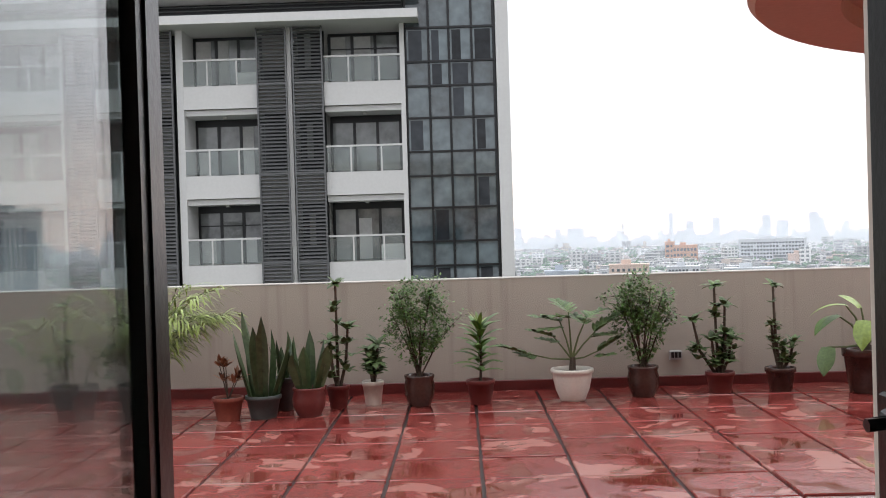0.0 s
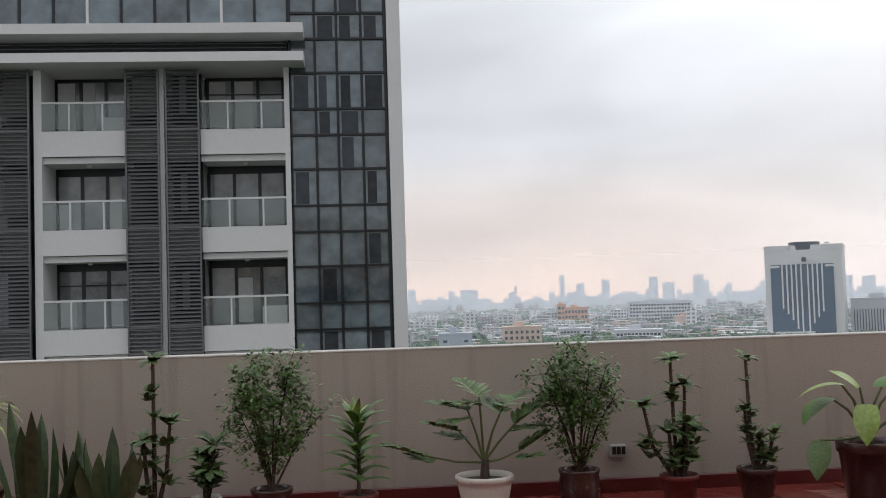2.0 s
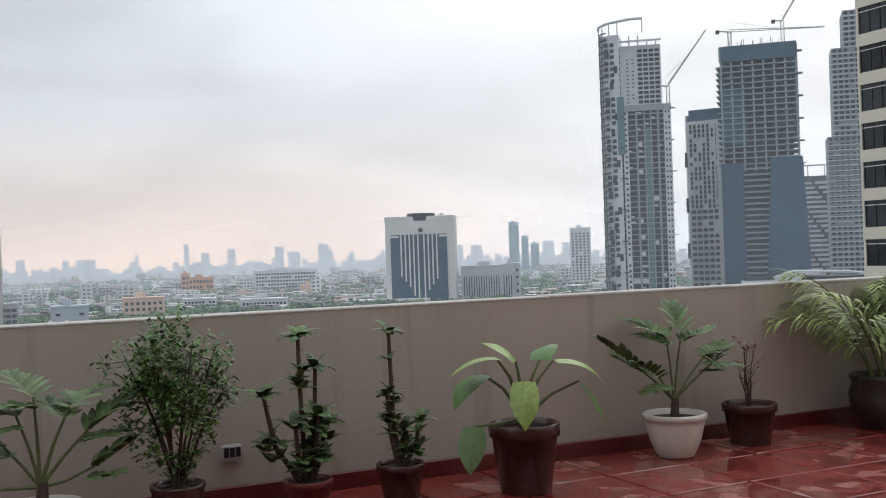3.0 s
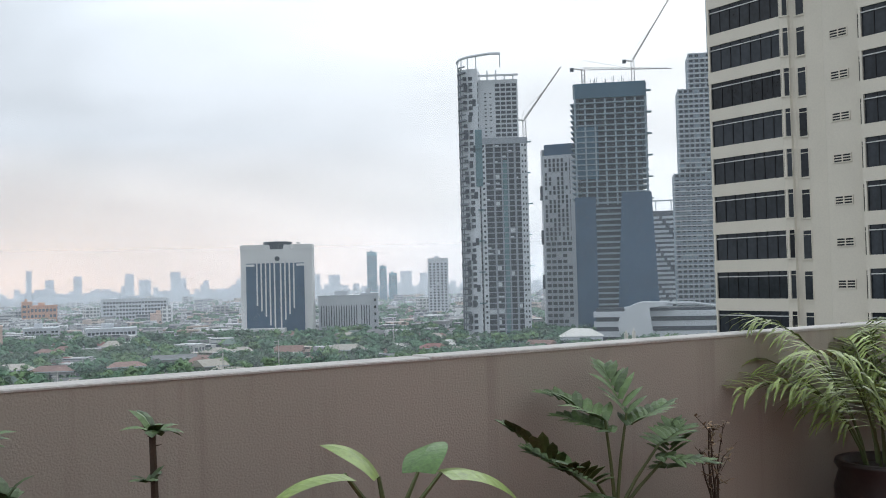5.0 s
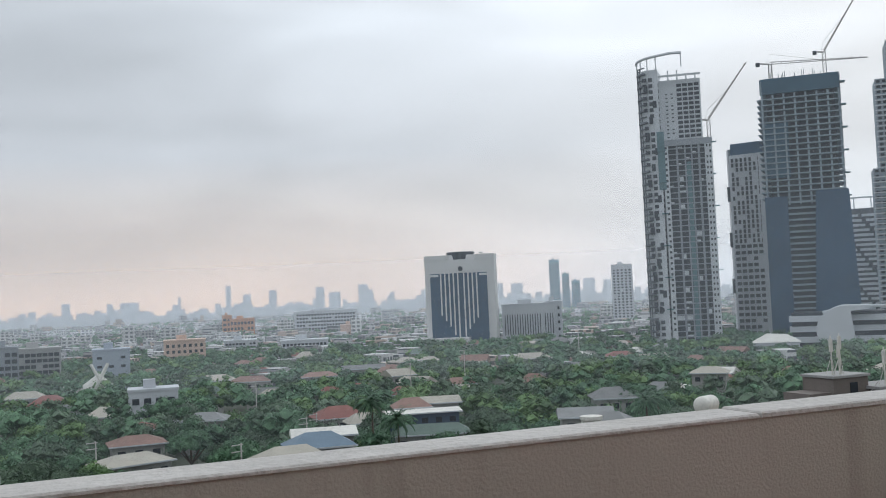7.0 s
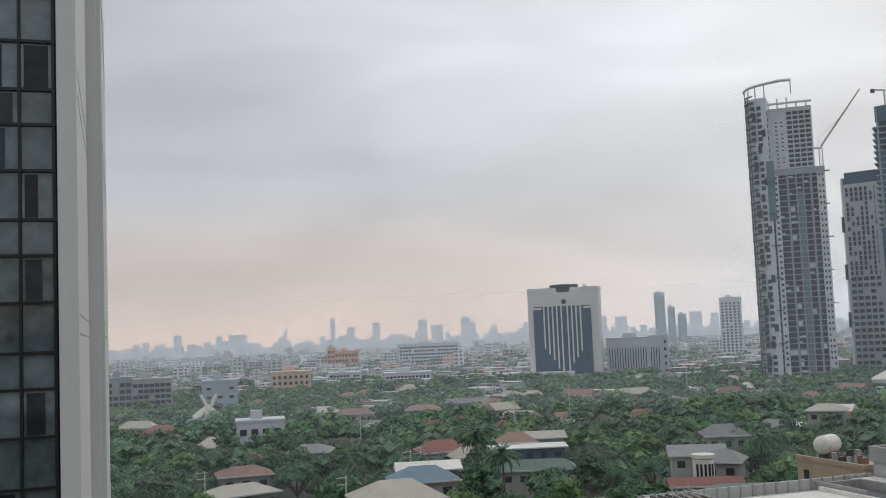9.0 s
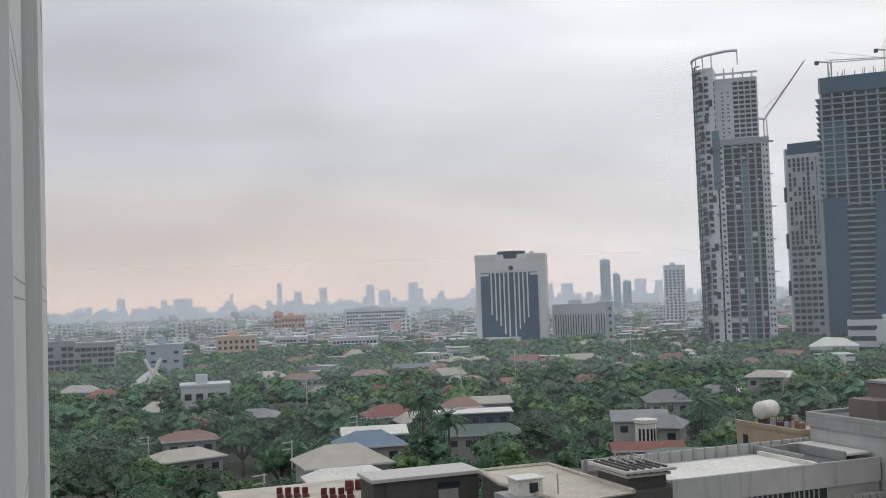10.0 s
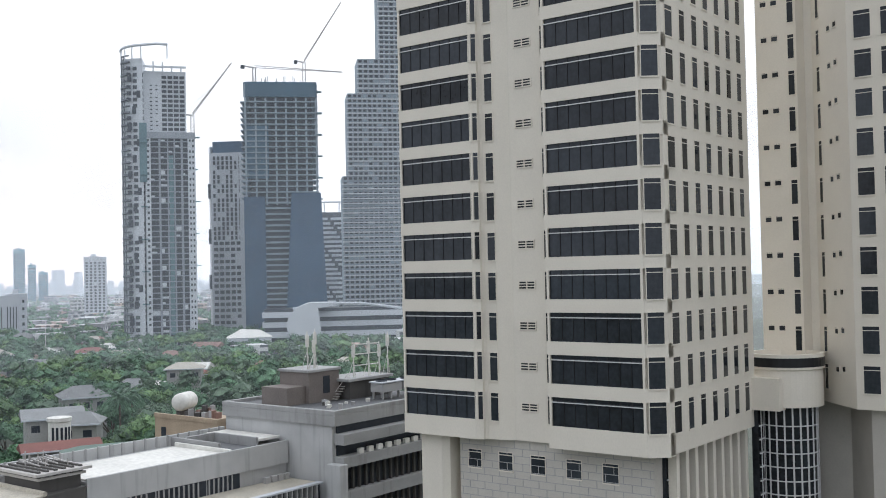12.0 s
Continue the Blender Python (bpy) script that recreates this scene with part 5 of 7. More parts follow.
def tower_t4():
    x, y = 535, 470
    t = thing("residential_tower", x, y, GROUND, "very tall stepped grey residential tower with fine balconies", "building", rz=facing(x, y) + 6)
    for a, b, z0, z1 in ((-28, 24, 0, 69), (-24, 24, 69, 126), (-16.5, 24, 126, 150), (-1.5, 24, 150, 230)):
        zb = z0 if z0 == 0 else z0 - GROUND
        st = part("stage", Geo().box(a, 0, zb, b, 26, z1 - GROUND), SLAB, t)
        g = Geo()
        n = int((z1 - GROUND - zb) / 3.3)
        for k in range(n):
            g.box(a - 0.5, -0.9, zb + 3.3 * k, b + 0.4, 0.4, zb + 3.3 * k + 0.75)
        part("floor_edges", g, BARE_LT, st, kind="stuff")
        g = Geo()
        m = int((b - a) / 3.4)
        for i in range(m + 1):
            g.box(a + (b - a) * i / m - 0.25, -0.7, zb, a + (b - a) * i / m + 0.45, 0.3, z1 - GROUND)
        part("fins", g, BARE, st, kind="stuff")
        part("glazing", windows(Geo(), b - a, zb, z1 - GROUND, m, max(n, 1), 0.62, 0.5, -0.05, 0.12, rc, a), VOID, st, kind="stuff")


def tower_wavy():
    x, y = 552, 536
    t = thing("office_tower", x, y, GROUND, "office block with wavy pale concrete bands", "building", rz=facing(x, y))
    H = 56 - GROUND
    part("body", Geo().box(-17, 1, 0, 20, 24, H - 8), VOID, t)
    for k in range(24):
        a = [(-17.5 + 37 * i / 14, -0.2 - 1.4 * math.sin(i * 0.9 + k * 0.8)) for i in range(15)] + [(20, 20), (-17.5, 20)]
        part("band", Geo().prism(a, 3.4 * k, 3.4 * k + 1.75), FACADE, t)
    g = Geo()
    for xx in (-17, -6, 5, 16):
        g.box(xx, 1, H - 8, xx + 0.8, 2, H)
    g.box(-17.2, 0.5, H - 1, 17.5, 2.5, H)
    part("roof_frame", g, FACADE, t)


def clock_tower():
    x, y = 280, 617
    t = thing("clock_tower_block", x, y, GROUND, "broad white block with blue glass front, white fins and clock", "building", rz=facing(x, y) - 6)
    H = 24 - GROUND
    part("body", Geo().box(-23, 0, 0, 23, 24, H), WHITE, t)
    part("glass_front", Geo().box(-19.5, -0.5, 6, 18.0, 0.2, H - 9), BLUEGLASS, t, "dark blue glass front")
    for k, xx in enumerate((-12.5, -9.7, -6.9, -4.1, -1.2, 2.8, 5.6, 8.4, 11.2)):
        low = 6 + abs(k - 4.3) * 3.6 + (0 if k in (3, 4, 5) else 2)
        part("fin", Geo().box(xx - 0.45, -1.0, low, xx + 0.45, 0.1, H - 7), WHITE, t)
    part("cap", Geo().box(-19.6, -0.9, H - 11, -14, 0, H - 9.6), WHITE, t)
    part("cap", Geo().box(13, -0.9, H - 11, 18.4, 0, H - 9.6), WHITE, t)
    part("parapet", Geo().prism([(-23.2, -0.4), (-9, -0.4), (-7, 3), (9, 3), (11, -0.4), (23.2, -0.4), (23.2, 24), (-23.2, 24)], H, H + 3.0), WHITE, t)
    part("roof_drum", Geo().lathe([(9, H), (9.5, H + 5.0), (8.8, H + 5.2), (0, H + 5.2)], 24, 0, 11), VOID, t)
    ck = part("clock", Geo().lathe([(0, 0), (2.1, 0), (2.3, -0.4), (2.3, 0.5), (0, 0.5)], 24), WHITE, t, "round clock face")
    ck.matrix_basis = pose(0.8, -0.9, H - 6.2, 90, 0, 0)
    part("dial", Geo().lathe([(0, 0), (1.6, 0), (1.6, 0.2), (0, 0.2)], 24), VOID, ck).matrix_basis = pose(0, 0, 0.45)
    part("dish", Geo().lathe([(0.1, 0), (1.2, 0.4), (2.0, 1.2)], 16, 14, 8, H + 3.4), WHITE, t)
    part("podium", Geo().box(-58, -14, 0, 6, 4, 9), WHITE, t)
    part("podium_windows", windows(Geo(), 60, 1.5, 8.5, 14, 2, 0.8, 0.5, -14.1, 0, rc, -56), VOID, t, kind="stuff")


def block(x, y, w, d, ztop, material, label, nx=6, nz=4, wf=0.7, hf=0.5, turn=0.0, name="office_block", glass=None):
    t = thing(name, x, y, GROUND, label, "building", rz=facing(x, y) + turn)
    H = ztop - GROUND
    part("wall", Geo().box(-w / 2, 0, 0, w / 2, d, H), material, t)
    part("roof_parapet", Geo().box(-w / 2 - 0.3, -0.3, H, w / 2 + 0.3, d + 0.3, H + 0.8), material, t)
    part("windows", windows(Geo(), w * 0.94, H * 0.12, H * 0.94, nx, nz, wf, hf, 0, 0.04, rc), glass or VOID, t, kind="stuff")
    if w > 8:
        part("roof_box", Geo().box(-w * 0.2, d * 0.3, H + 0.8, w * 0.05, d * 0.6, H + 3.5), material, t)
    return t


tower_t1(), tower_t2(), tower_t3(), tower_t4(), tower_wavy(), clock_tower()
ORANGE = mat("orange_paint", (0.50, 0.25, 0.14), 0.7, 0, 0.15, 0.1, 1, 0)
PEACH = mat("peach_paint", (0.58, 0.42, 0.34), 0.7, 0, 0.15, 0.1, 1, 0)
BLUEGREY = mat("bluegrey_paint", (0.34, 0.38, 0.44), 0.7, 0, 0.12, 0.1, 1, 0)
TEAL = mat("teal_glass", (0.10, 0.22, 0.27), 0.25, 0, 0.2, 0.02, 0.5, 0)
block(330, 617, 36, 20, -8, FACADE, "low white ribbed office block", 20, 1, 0.32, 0.6)
block(346, 612, 12, 16, -7, FACADE, "white end block with few windows", 3, 5, 0.35, 0.4)
block(847, 1485, 17, 20, 50, TEAL, "slim teal glass tower in the haze", 4, 20)
block(862, 1475, 12, 20, 26, TEAL, "teal glass tower in haze among city houses", 3, 12)
block(878, 1470, 14, 20, 14, TEAL, "teal glass tower in haze among city houses", 3, 12)
block(555, 843, 20, 18, 22, FACADE, "pale residential slab tower", 5, 17, 0.5, 0.55)
block(237, 1084, 26, 18, -15, ORANGE, "orange block with ribs among city houses", 7, 3)
block(222, 1088, 10, 18, -11, ORANGE, "orange stair tower among city houses", 2, 4)
block(308, 1014, 64, 22, -10, FACADE, "long white hotel with many balconies", 20, 6)
block(284, 865, 16, 14, -22, PEACH, "orange block beside grey houses", 1, 1, 0.1, 0.1)
block(102, 621, 24, 16, -19, PEACH, "peach apartment block among city houses", 7, 4, 0.5)
block(48, 487, 16, 14, -17, BLUEGREY, "blue-grey block with blank side", 3, 4, 0.4, 0.3)
block(18, 529, 22, 16, -16, GREYPAINT, "dark grey banded office block", 8, 6, 0.86, 0.6)
block(4, 505, 12, 14, -14, BARE, "unfinished dark block among city houses", 4, 6, 0.8, 0.6)
block(180, 640, 30, 18, -24, FACADE, "long low white block among city houses", 12, 3)
block(152, 700, 22, 18, -24, FACADE, "white mid-rise block among city houses", 9, 4)
block(46, 336, 15, 11, -24.5, FACADE, "white modern house with flat roof", 4, 2, 0.6, 0.4)

# mall with a curved shell
mall = thing("shopping_mall", 392, 384, GROUND, "pale mall with banded floors and large curved shell", "building", rz=facing(392, 384))
for k in range(4):
    part("band", Geo().box(-36, -2 * (k % 2), 5.2 * k, 38, 26, 5.2 * k + 2.8), FACADE, mall)
part("glass_body", Geo().box(-35, 1.5, 0, 37, 26, 20), VOID, mall)
part("roof_arc", Geo().tube([(-20, 0, 20), (-5, -2, 22.6), (15, -2, 22.4), (38, 0, 19)], 0.8, 6), FACADE, mall)
shell = Geo()
prof = [(-5, 1)] + [(-8 - 15 * math.cos(radians(a)), 11.5 + 12.0 * math.sin(radians(a))) for a in range(-60, 81, 10)] + [(2, 23.2), (2, 21.5), (-7, 20.5), (-5.5, 8)]
k = len(prof)
shell.v = [(x, -10, z) for x, z in prof] + [(x, 8, z) for x, z in prof]
shell.f = [tuple(range(k)), tuple(reversed(range(k, 2 * k)))] + [(i, i + k, (i + 1) % k + k, (i + 1) % k) for i in range(k)]
part("shell", shell, BARE_LT, mall, "curved perforated metal shell")

tent = thing("event_tent", 335, 384, GROUND, "white peaked event tent among trees", "tent", rz=facing(335, 384))
part("canopy", Geo().add([(-11, 0, 8), (11, 0, 8), (11, 12, 8), (-11, 12, 8), (-4, 6, 12), (5, 6, 11.5)], [(0, 1, 5, 4), (1, 2, 5), (2, 3, 4, 5), (3, 0, 4)]), ROOFWHITE, tent)
part("side", Geo().box(-10.5, 0.3, 0, 10.5, 11.7, 7.9), FACADE, tent)
xt = thing("chapel_tent", 37, 438, GROUND, "white tensile roof crossed by two leaning masts", "tent", rz=facing(37, 438))
part("canopy", Geo().add([(-8, 0, 5), (9, 0, 5), (9, 10, 5), (-8, 10, 5), (1.5, 5, 12)], [(0, 1, 4), (1, 2, 4), (2, 3, 4), (3, 0, 4)]), ROOFWHITE, xt)
part("mast", Geo().tube([(-1, -0.5, 4), (5, -0.5, 16)], 0.7, 6), ROOFWHITE, xt)
part("mast", Geo().tube([(4.5, -0.6, 4), (-1.5, -0.6, 16)], 0.7, 6), ROOFWHITE, xt)

# ---- houses among trees ----
R_RED = mat("red_roof", (0.19, 0.075, 0.062), 0.75, 0, 0.25, 0.3, 4, 0.1, rand=0.4)
R_TERRA = mat("faded_terracotta_roof", (0.22, 0.135, 0.11), 0.8, 0, 0.25, 0.3, 4, 0.1, rand=0.4)
R_GREY = mat("grey_sheet_roof", (0.17, 0.175, 0.175), 0.7, 0, 0.25, 0.3, 4, 0.1, rand=0.6)
R_GREEN = mat("green_sheet_roof", (0.10, 0.145, 0.12), 0.7, 0, 0.25, 0.3, 4, 0.1, rand=0.4)
R_BLUE = mat("blue_sheet_roof", (0.13, 0.19, 0.25), 0.6, 0, 0.2, 0.3, 4, 0.1)
R_CREAM = mat("cream_sheet_roof", (0.37, 0.345, 0.295), 0.75, 0, 0.2, 0.3, 4, 0.1, rand=0.4)
HWALL = mat("house_wall", (0.33, 0.325, 0.305), 0.8, 0, 0.2, 0.4, 4, 0.1, rand=0.6)
NAVY = mat("navy_house_wall", (0.06, 0.09, 0.14), 0.7, 0, 0.2, 0.4, 4, 0)


def house(x, y, w, d, eave, ridge, roof, wall, label, turn=0.0, hip=True):
    t = thing("house", x, y, GROUND, label, "house", "houses among the trees", rz=facing(x, y) + turn)
    e, r = eave - GROUND, ridge - GROUND
    part("wall", Geo().box(-w / 2, 0, 0, w / 2, d, e), wall, t)
    o, s = 0.8, (d / 2 if hip else 0.0)
    s = min(s, w * 0.36)
    g = Geo().add([(-w / 2 - o, -o, e - 0.1), (w / 2 + o, -o, e - 0.1), (w / 2 + o, d + o, e - 0.1), (-w / 2 - o, d + o, e - 0.1), (-w / 2 - o + s, d / 2, r), (w / 2 + o - s, d / 2, r),
                   (-w / 2 - o, -o, e + 0.12), (w / 2 + o, -o, e + 0.12), (w / 2 + o, d + o, e + 0.12), (-w / 2 - o, d + o, e + 0.12)],
                  [(0, 3, 2, 1), (6, 7, 5, 4), (7, 8, 5), (8, 9, 4, 5), (9, 6, 4), (0, 1, 7, 6), (1, 2, 8, 7), (2, 3, 9, 8), (3, 0, 6, 9)])
    part("roof", g, roof, t)
    part("fascia", Geo().box(-w / 2 - o - 0.05, -o - 0.08, e - 0.15, w / 2 + o + 0.05, -o - 0.01, e + 0.15), FACADE, t)
    n = max(2, int(w / 3))
    for i in range(n):
        part("window", Geo().box(-w / 2 + w * (i + 0.3) / n, -0.06, e - 2.4, -w / 2 + w * (i + 0.75) / n, 0.1, e - 1.1), VOID, t)
    return t


house(45.5, 165, 13, 10, -24.6, -21.8, R_CREAM, HWALL, "house with a wide cream gabled hip roof", 14)
house(55, 184, 11, 8, -24.8, -22.4, R_BLUE, HWALL, "house with a blue sheet roof", 10)
house(58.5, 194, 11, 6, -24.2, -22.8, ROOFWHITE, HWALL, "house with a white sheet roof", 5, False)
house(43, 156, 11, 5, -25.2, -23.6, ROOFWHITE, HWALL, "low shed with a pale curved roof", 12)
house(36, 148, 14, 5, -25.6, -24.4, R_CREAM, HWALL, "low shed with a pale sheet roof", 12)
house(94, 231, 16.5, 8, -26.2, -25.6, ROOFWHITE, NAVY, "dark blue house with a white flat-pitched roof", 8, False)
house(101, 240, 11, 8, -25.2, -23.8, R_CREAM, HWALL, "house with a cream flat-pitched roof", 8, False)
house(94, 238, 8, 7, -25.6, -23.4, R_TERRA, HWALL, "house with a faded red roof", 8)
house(88, 212, 16, 6, -28.6, -26.6, R_GREEN, HWALL, "low house with a green sheet roof", 4)
house(77, 241, 11, 8, -26.8, -24.2, R_RED, HWALL, "house with a red hip roof", 15)
house(80, 232, 7, 6, -27.4, -25.2, R_CREAM, HWALL, "house with a pale hip roof", 15)
house(49, 268, 10, 9, -27.6, -25.8, R_GREY, HWALL, "grey house with a hip roof", -8)
house(31, 255, 11, 8, -27.0, -25.4, R_RED, HWALL, "house with a dull red roof", 6)
house(30, 240, 11, 8, -28.4, -26.6, R_TERRA, HWALL, "house with a faded terracotta roof", 6)
house(27, 213, 13, 8, -28.6, -26.8, R_CREAM, HWALL, "house with a beige roof", 24)
house(111, 186, 10, 9, -24.6, -23.0, R_GREY, HWALL, "large grey roofed house", 4, False)
house(112, 180, 7, 7, -25.4, -23.4, R_GREY, HWALL, "grey roofed house beside a white turret", -10)
house(136, 214, 9, 9, -25.0, -22.6, R_GREY, HWALL, "grey roofed house among trees", 10)
house(96, 159, 11, 5, -25.8, -24.6, R_RED, HWALL, "long low house with a red sheet roof", 8, False)
house(99, 150, 13, 6, -26.0, -24.8, R_GREEN, HWALL, "low house with a green sheet roof", 8)
house(80, 409, 14, 8, -28.2, -26.0, R_CREAM, HWALL, "house with a cream roof among trees", 10)
house(89, 394, 15, 8, -28.4, -26.4, R_TERRA, HWALL, "house with a faded terracotta roof among trees", -10)
house(138, 358, 9, 8, -27.6, -25.2, R_CREAM, HWALL, "pale gabled house among trees", 30, False)
house(214, 400, 18, 10, -28.2, -25.8, R_CREAM, HWALL, "large house with a cream hip roof", 8)
house(243, 374, 12, 8, -28.0, -26.0, R_RED, HWALL, "house with a red roof among trees", 8)
house(196, 256, 10, 8, -25.6, -23.8, R_CREAM, HWALL, "cream house with a hip roof", -6)
house(141, 411, 17, 8, -28.0, -26.4, R_GREY, HWALL, "long grey roofed house", 6, False)
house(115, 387, 13, 7, -28.0, -26.2, R_TERRA, HWALL, "terracotta roofed house among trees", 6)
tur = thing("turret", 103.5, 172, GROUND, "white round turret beside the grey house", "turret")
part("wall", Geo().lathe([(1.9, 0), (1.9, 12.8), (2.1, 13.0), (2.1, 13.6), (0, 13.8)], 24), ROOFWHITE, tur)
for i in range(5):
    a = radians(205 + 22 * i)
    part("window", Geo().obox(pose(1.9 * math.cos(a), 1.9 * math.sin(a), 9.6, 0, 0, math.degrees(a)), 0.2, 0.4, 2.4), VOID, tur)
rh = random.Random(5)
OCC = [(45, 165), (55, 186), (58, 194), (43, 155), (36, 148), (94, 231), (101, 240), (88, 212), (77, 240), (49, 268), (31, 248), (30, 240), (27, 213), (111, 186), (104, 173), (136, 214), (96, 158), (99, 150), (46, 336), (48, 487),
       (18, 529), (37, 438), (80, 409), (89, 394), (138, 358), (214, 400), (243, 374), (196, 256), (141, 411), (115, 387)]
roofs = (R_RED, R_TERRA, R_TERRA, R_GREY, R_GREY, R_GREEN, R_CREAM, R_CREAM, ROOFWHITE)
names = {R_RED: "red", R_TERRA: "faded terracotta", R_GREY: "grey sheet", R_GREEN: "green sheet", R_CREAM: "cream", ROOFWHITE: "white sheet"}
for i in range(120):
    D, az = rh.uniform(300, 640), radians(rh.uniform(-2, 47))
    if D * az > 330 and D > 420:
        continue
    x, y = 3.4 + D * math.sin(az), 9 + D * math.cos(az)
    if any(math.hypot(x - a, y - b) < 16 for a, b in OCC) or math.hypot(x - 392, y - 384) < 60 or math.hypot(x - 335, y - 384) < 25:
        continue
    if rh.random() < 0.5:
        OCC.append((x, y))
    m = rh.choice(roofs)
    e = rh.uniform(-31.5, -28.5)
    house(x, y, rh.uniform(7, 13), rh.uniform(6, 10), e, e + rh.uniform(1.6, 3.0), m, HWALL, names[m] + " roofed house half hidden by trees", rh.uniform(-40, 40), rh.random() < 0.7)

# ---- trees ----
from mathutils import Quaternion

CROWN = mat("tree_crown", (0.044, 0.098, 0.062), 0.7, 0, 0.4, 0.09, 0.35, 0, island=0.1, tint=(0.105, 0.195, 0.105), span=0.22)
CROWN_Y = mat("tree_crown_light", (0.07, 0.14, 0.055), 0.7, 0, 0.3, 0.12, 0.5, 0, island=0.1, tint=(0.145, 0.235, 0.09), span=0.22)
CROWN_R = mat("flame_tree_crown", (0.28, 0.07, 0.03), 0.7, 0, 0.35, 0.2, 1.2, 0, island=0.7)
CROWN_G = mat("tree_crown_grey", (0.06, 0.10, 0.066), 0.7, 0, 0.3, 0.12, 0.5, 0, island=0.1, tint=(0.115, 0.17, 0.105), span=0.22)
TRUNK = mat("tree_trunk", (0.11, 0.085, 0.06), 0.9, 0, 0.3, 0.6, 6, 0.3)


def crown_cards(vs, fs, r, cx, cy, cz, rad, high, lumps, cards, size):
    """Leaf clumps on the boughs of a domed, uneven crown."""
    for i in range(lumps):
        a, b = 2.4 * i + r.uniform(-0.5, 0.5), math.sqrt((i + 0.5) / lumps) * r.uniform(0.8, 1.12)
        lx, ly, lz = cx + rad * 0.74 * b * math.cos(a), cy + rad * 0.74 * b * math.sin(a), cz + high * (0.34 * (1 - b * b) + r.uniform(-0.13, 0.12))
        lr = rad * r.uniform(0.26, 0.46)
        j = len(vs)
        for m in range(5):
            vs.extend((lx + lr * 0.74 * math.cos(1.257 * m + i), ly + lr * 0.74 * math.sin(1.257 * m + i), lz + lr * (0.18 if m % 2 else -0.2)) for _ in (0,))
        vs.extend(((lx, ly, lz + lr * 0.52), (lx, ly, lz - lr * 0.6)))
        for m in range(5):
            fs.extend(((j + m, j + (m + 1) % 5, j + 5), (j + (m + 1) % 5, j + m, j + 6)))
        for k in range(cards):
            u, w = 1 - 1.45 * r.random(), r.uniform(0, 6.2832)
            c = math.sqrt(max(0.0, 1 - u * u))
            n = Vector((c * math.cos(w), c * math.sin(w), u))
            q = lr * (0.80 + 0.28 * r.random() + 0.22 * math.sin(3.1 * w + 5 * u + i))
            p = Vector((lx + n.x * q, ly + n.y * q, lz + n.z * q * 0.72))
            d = (n + Vector((r.uniform(-.34, .34), r.uniform(-.34, .34), r.uniform(-.2, .35)))).normalized()
            e = d.orthogonal()
            e.rotate(Quaternion(d, w * 7))
            e.normalize()
            f = d.cross(e)
            z = size * r.uniform(0.45, 1.2)
            j = len(vs)
            vs.extend((tuple(p + e * z), tuple(p + f * z * 0.55 + d * z * 0.3), tuple(p - e * z * 0.8 - d * z * 0.2), tuple(p - f * z * 0.6)))
            fs.append((j, j + 1, j + 2, j + 3))


def make_tree(material, label, rad, high, seed, size=0.27, lumps=22, cards=210):
    r = random.Random(seed)
    t = thing("tree", 0, 0, GROUND, label, "tree", "garden trees below")
    g = Geo()
    g.tube([(0, 0, -0.2), (0.2, 0.1, high * 0.3), (0, 0.2, high * 0.6)], [0.4, 0.3, 0.18], 8)
    for i in range(6):
        a = radians(60 * i + r.uniform(-20, 20))
        g.tube([(0.15, 0.1, high * 0.32), (rad * 0.35 * math.cos(a), rad * 0.35 * math.sin(a), high * 0.52), (rad * 0.65 * math.cos(a), rad * 0.65 * math.sin(a), high * 0.68)], [0.2, 0.13, 0.05], 6)
    part("trunk", g, TRUNK, t)
    c = Geo()
    crown_cards(c.v, c.f, r, 0, 0, high * 0.66, rad, high * 0.55, lumps, cards, size)
    part("crown", c, material, t)
    return t


def palm_tree(label, high, seed):
    r = random.Random(seed)
    t = thing("palm_tree", 0, 0, GROUND, label, "palm tree")
    part("trunk", Geo().tube([(0, 0, -0.2), (0.3, 0, high * 0.5), (0.2, 0.1, high)], [0.3, 0.22, 0.18], 8), TRUNK, t)
    g = Geo()
    for i in range(34):
        az, rise = 137.5 * i, 78 - 3.2 * i + r.uniform(-8, 8)
        a, p, el = radians(az), Vector((0.2, 0.1, high)), rise
        for k in range(9):
            d = Vector((math.cos(a) * math.cos(radians(el)), math.sin(a) * math.cos(radians(el)), math.sin(radians(el))))
            for sg in (-1, 1):
                for h in (0, 0.25):
                    blade(g, p + d * h, az + sg * 62, 1.0 * (1 - 0.06 * k), 0.17, el - 8, 55, 2, 0.2)
            p = p + d * 0.5
            el -= 9
    part("fronds", g, CROWN, t, kind="stuff")
    return t


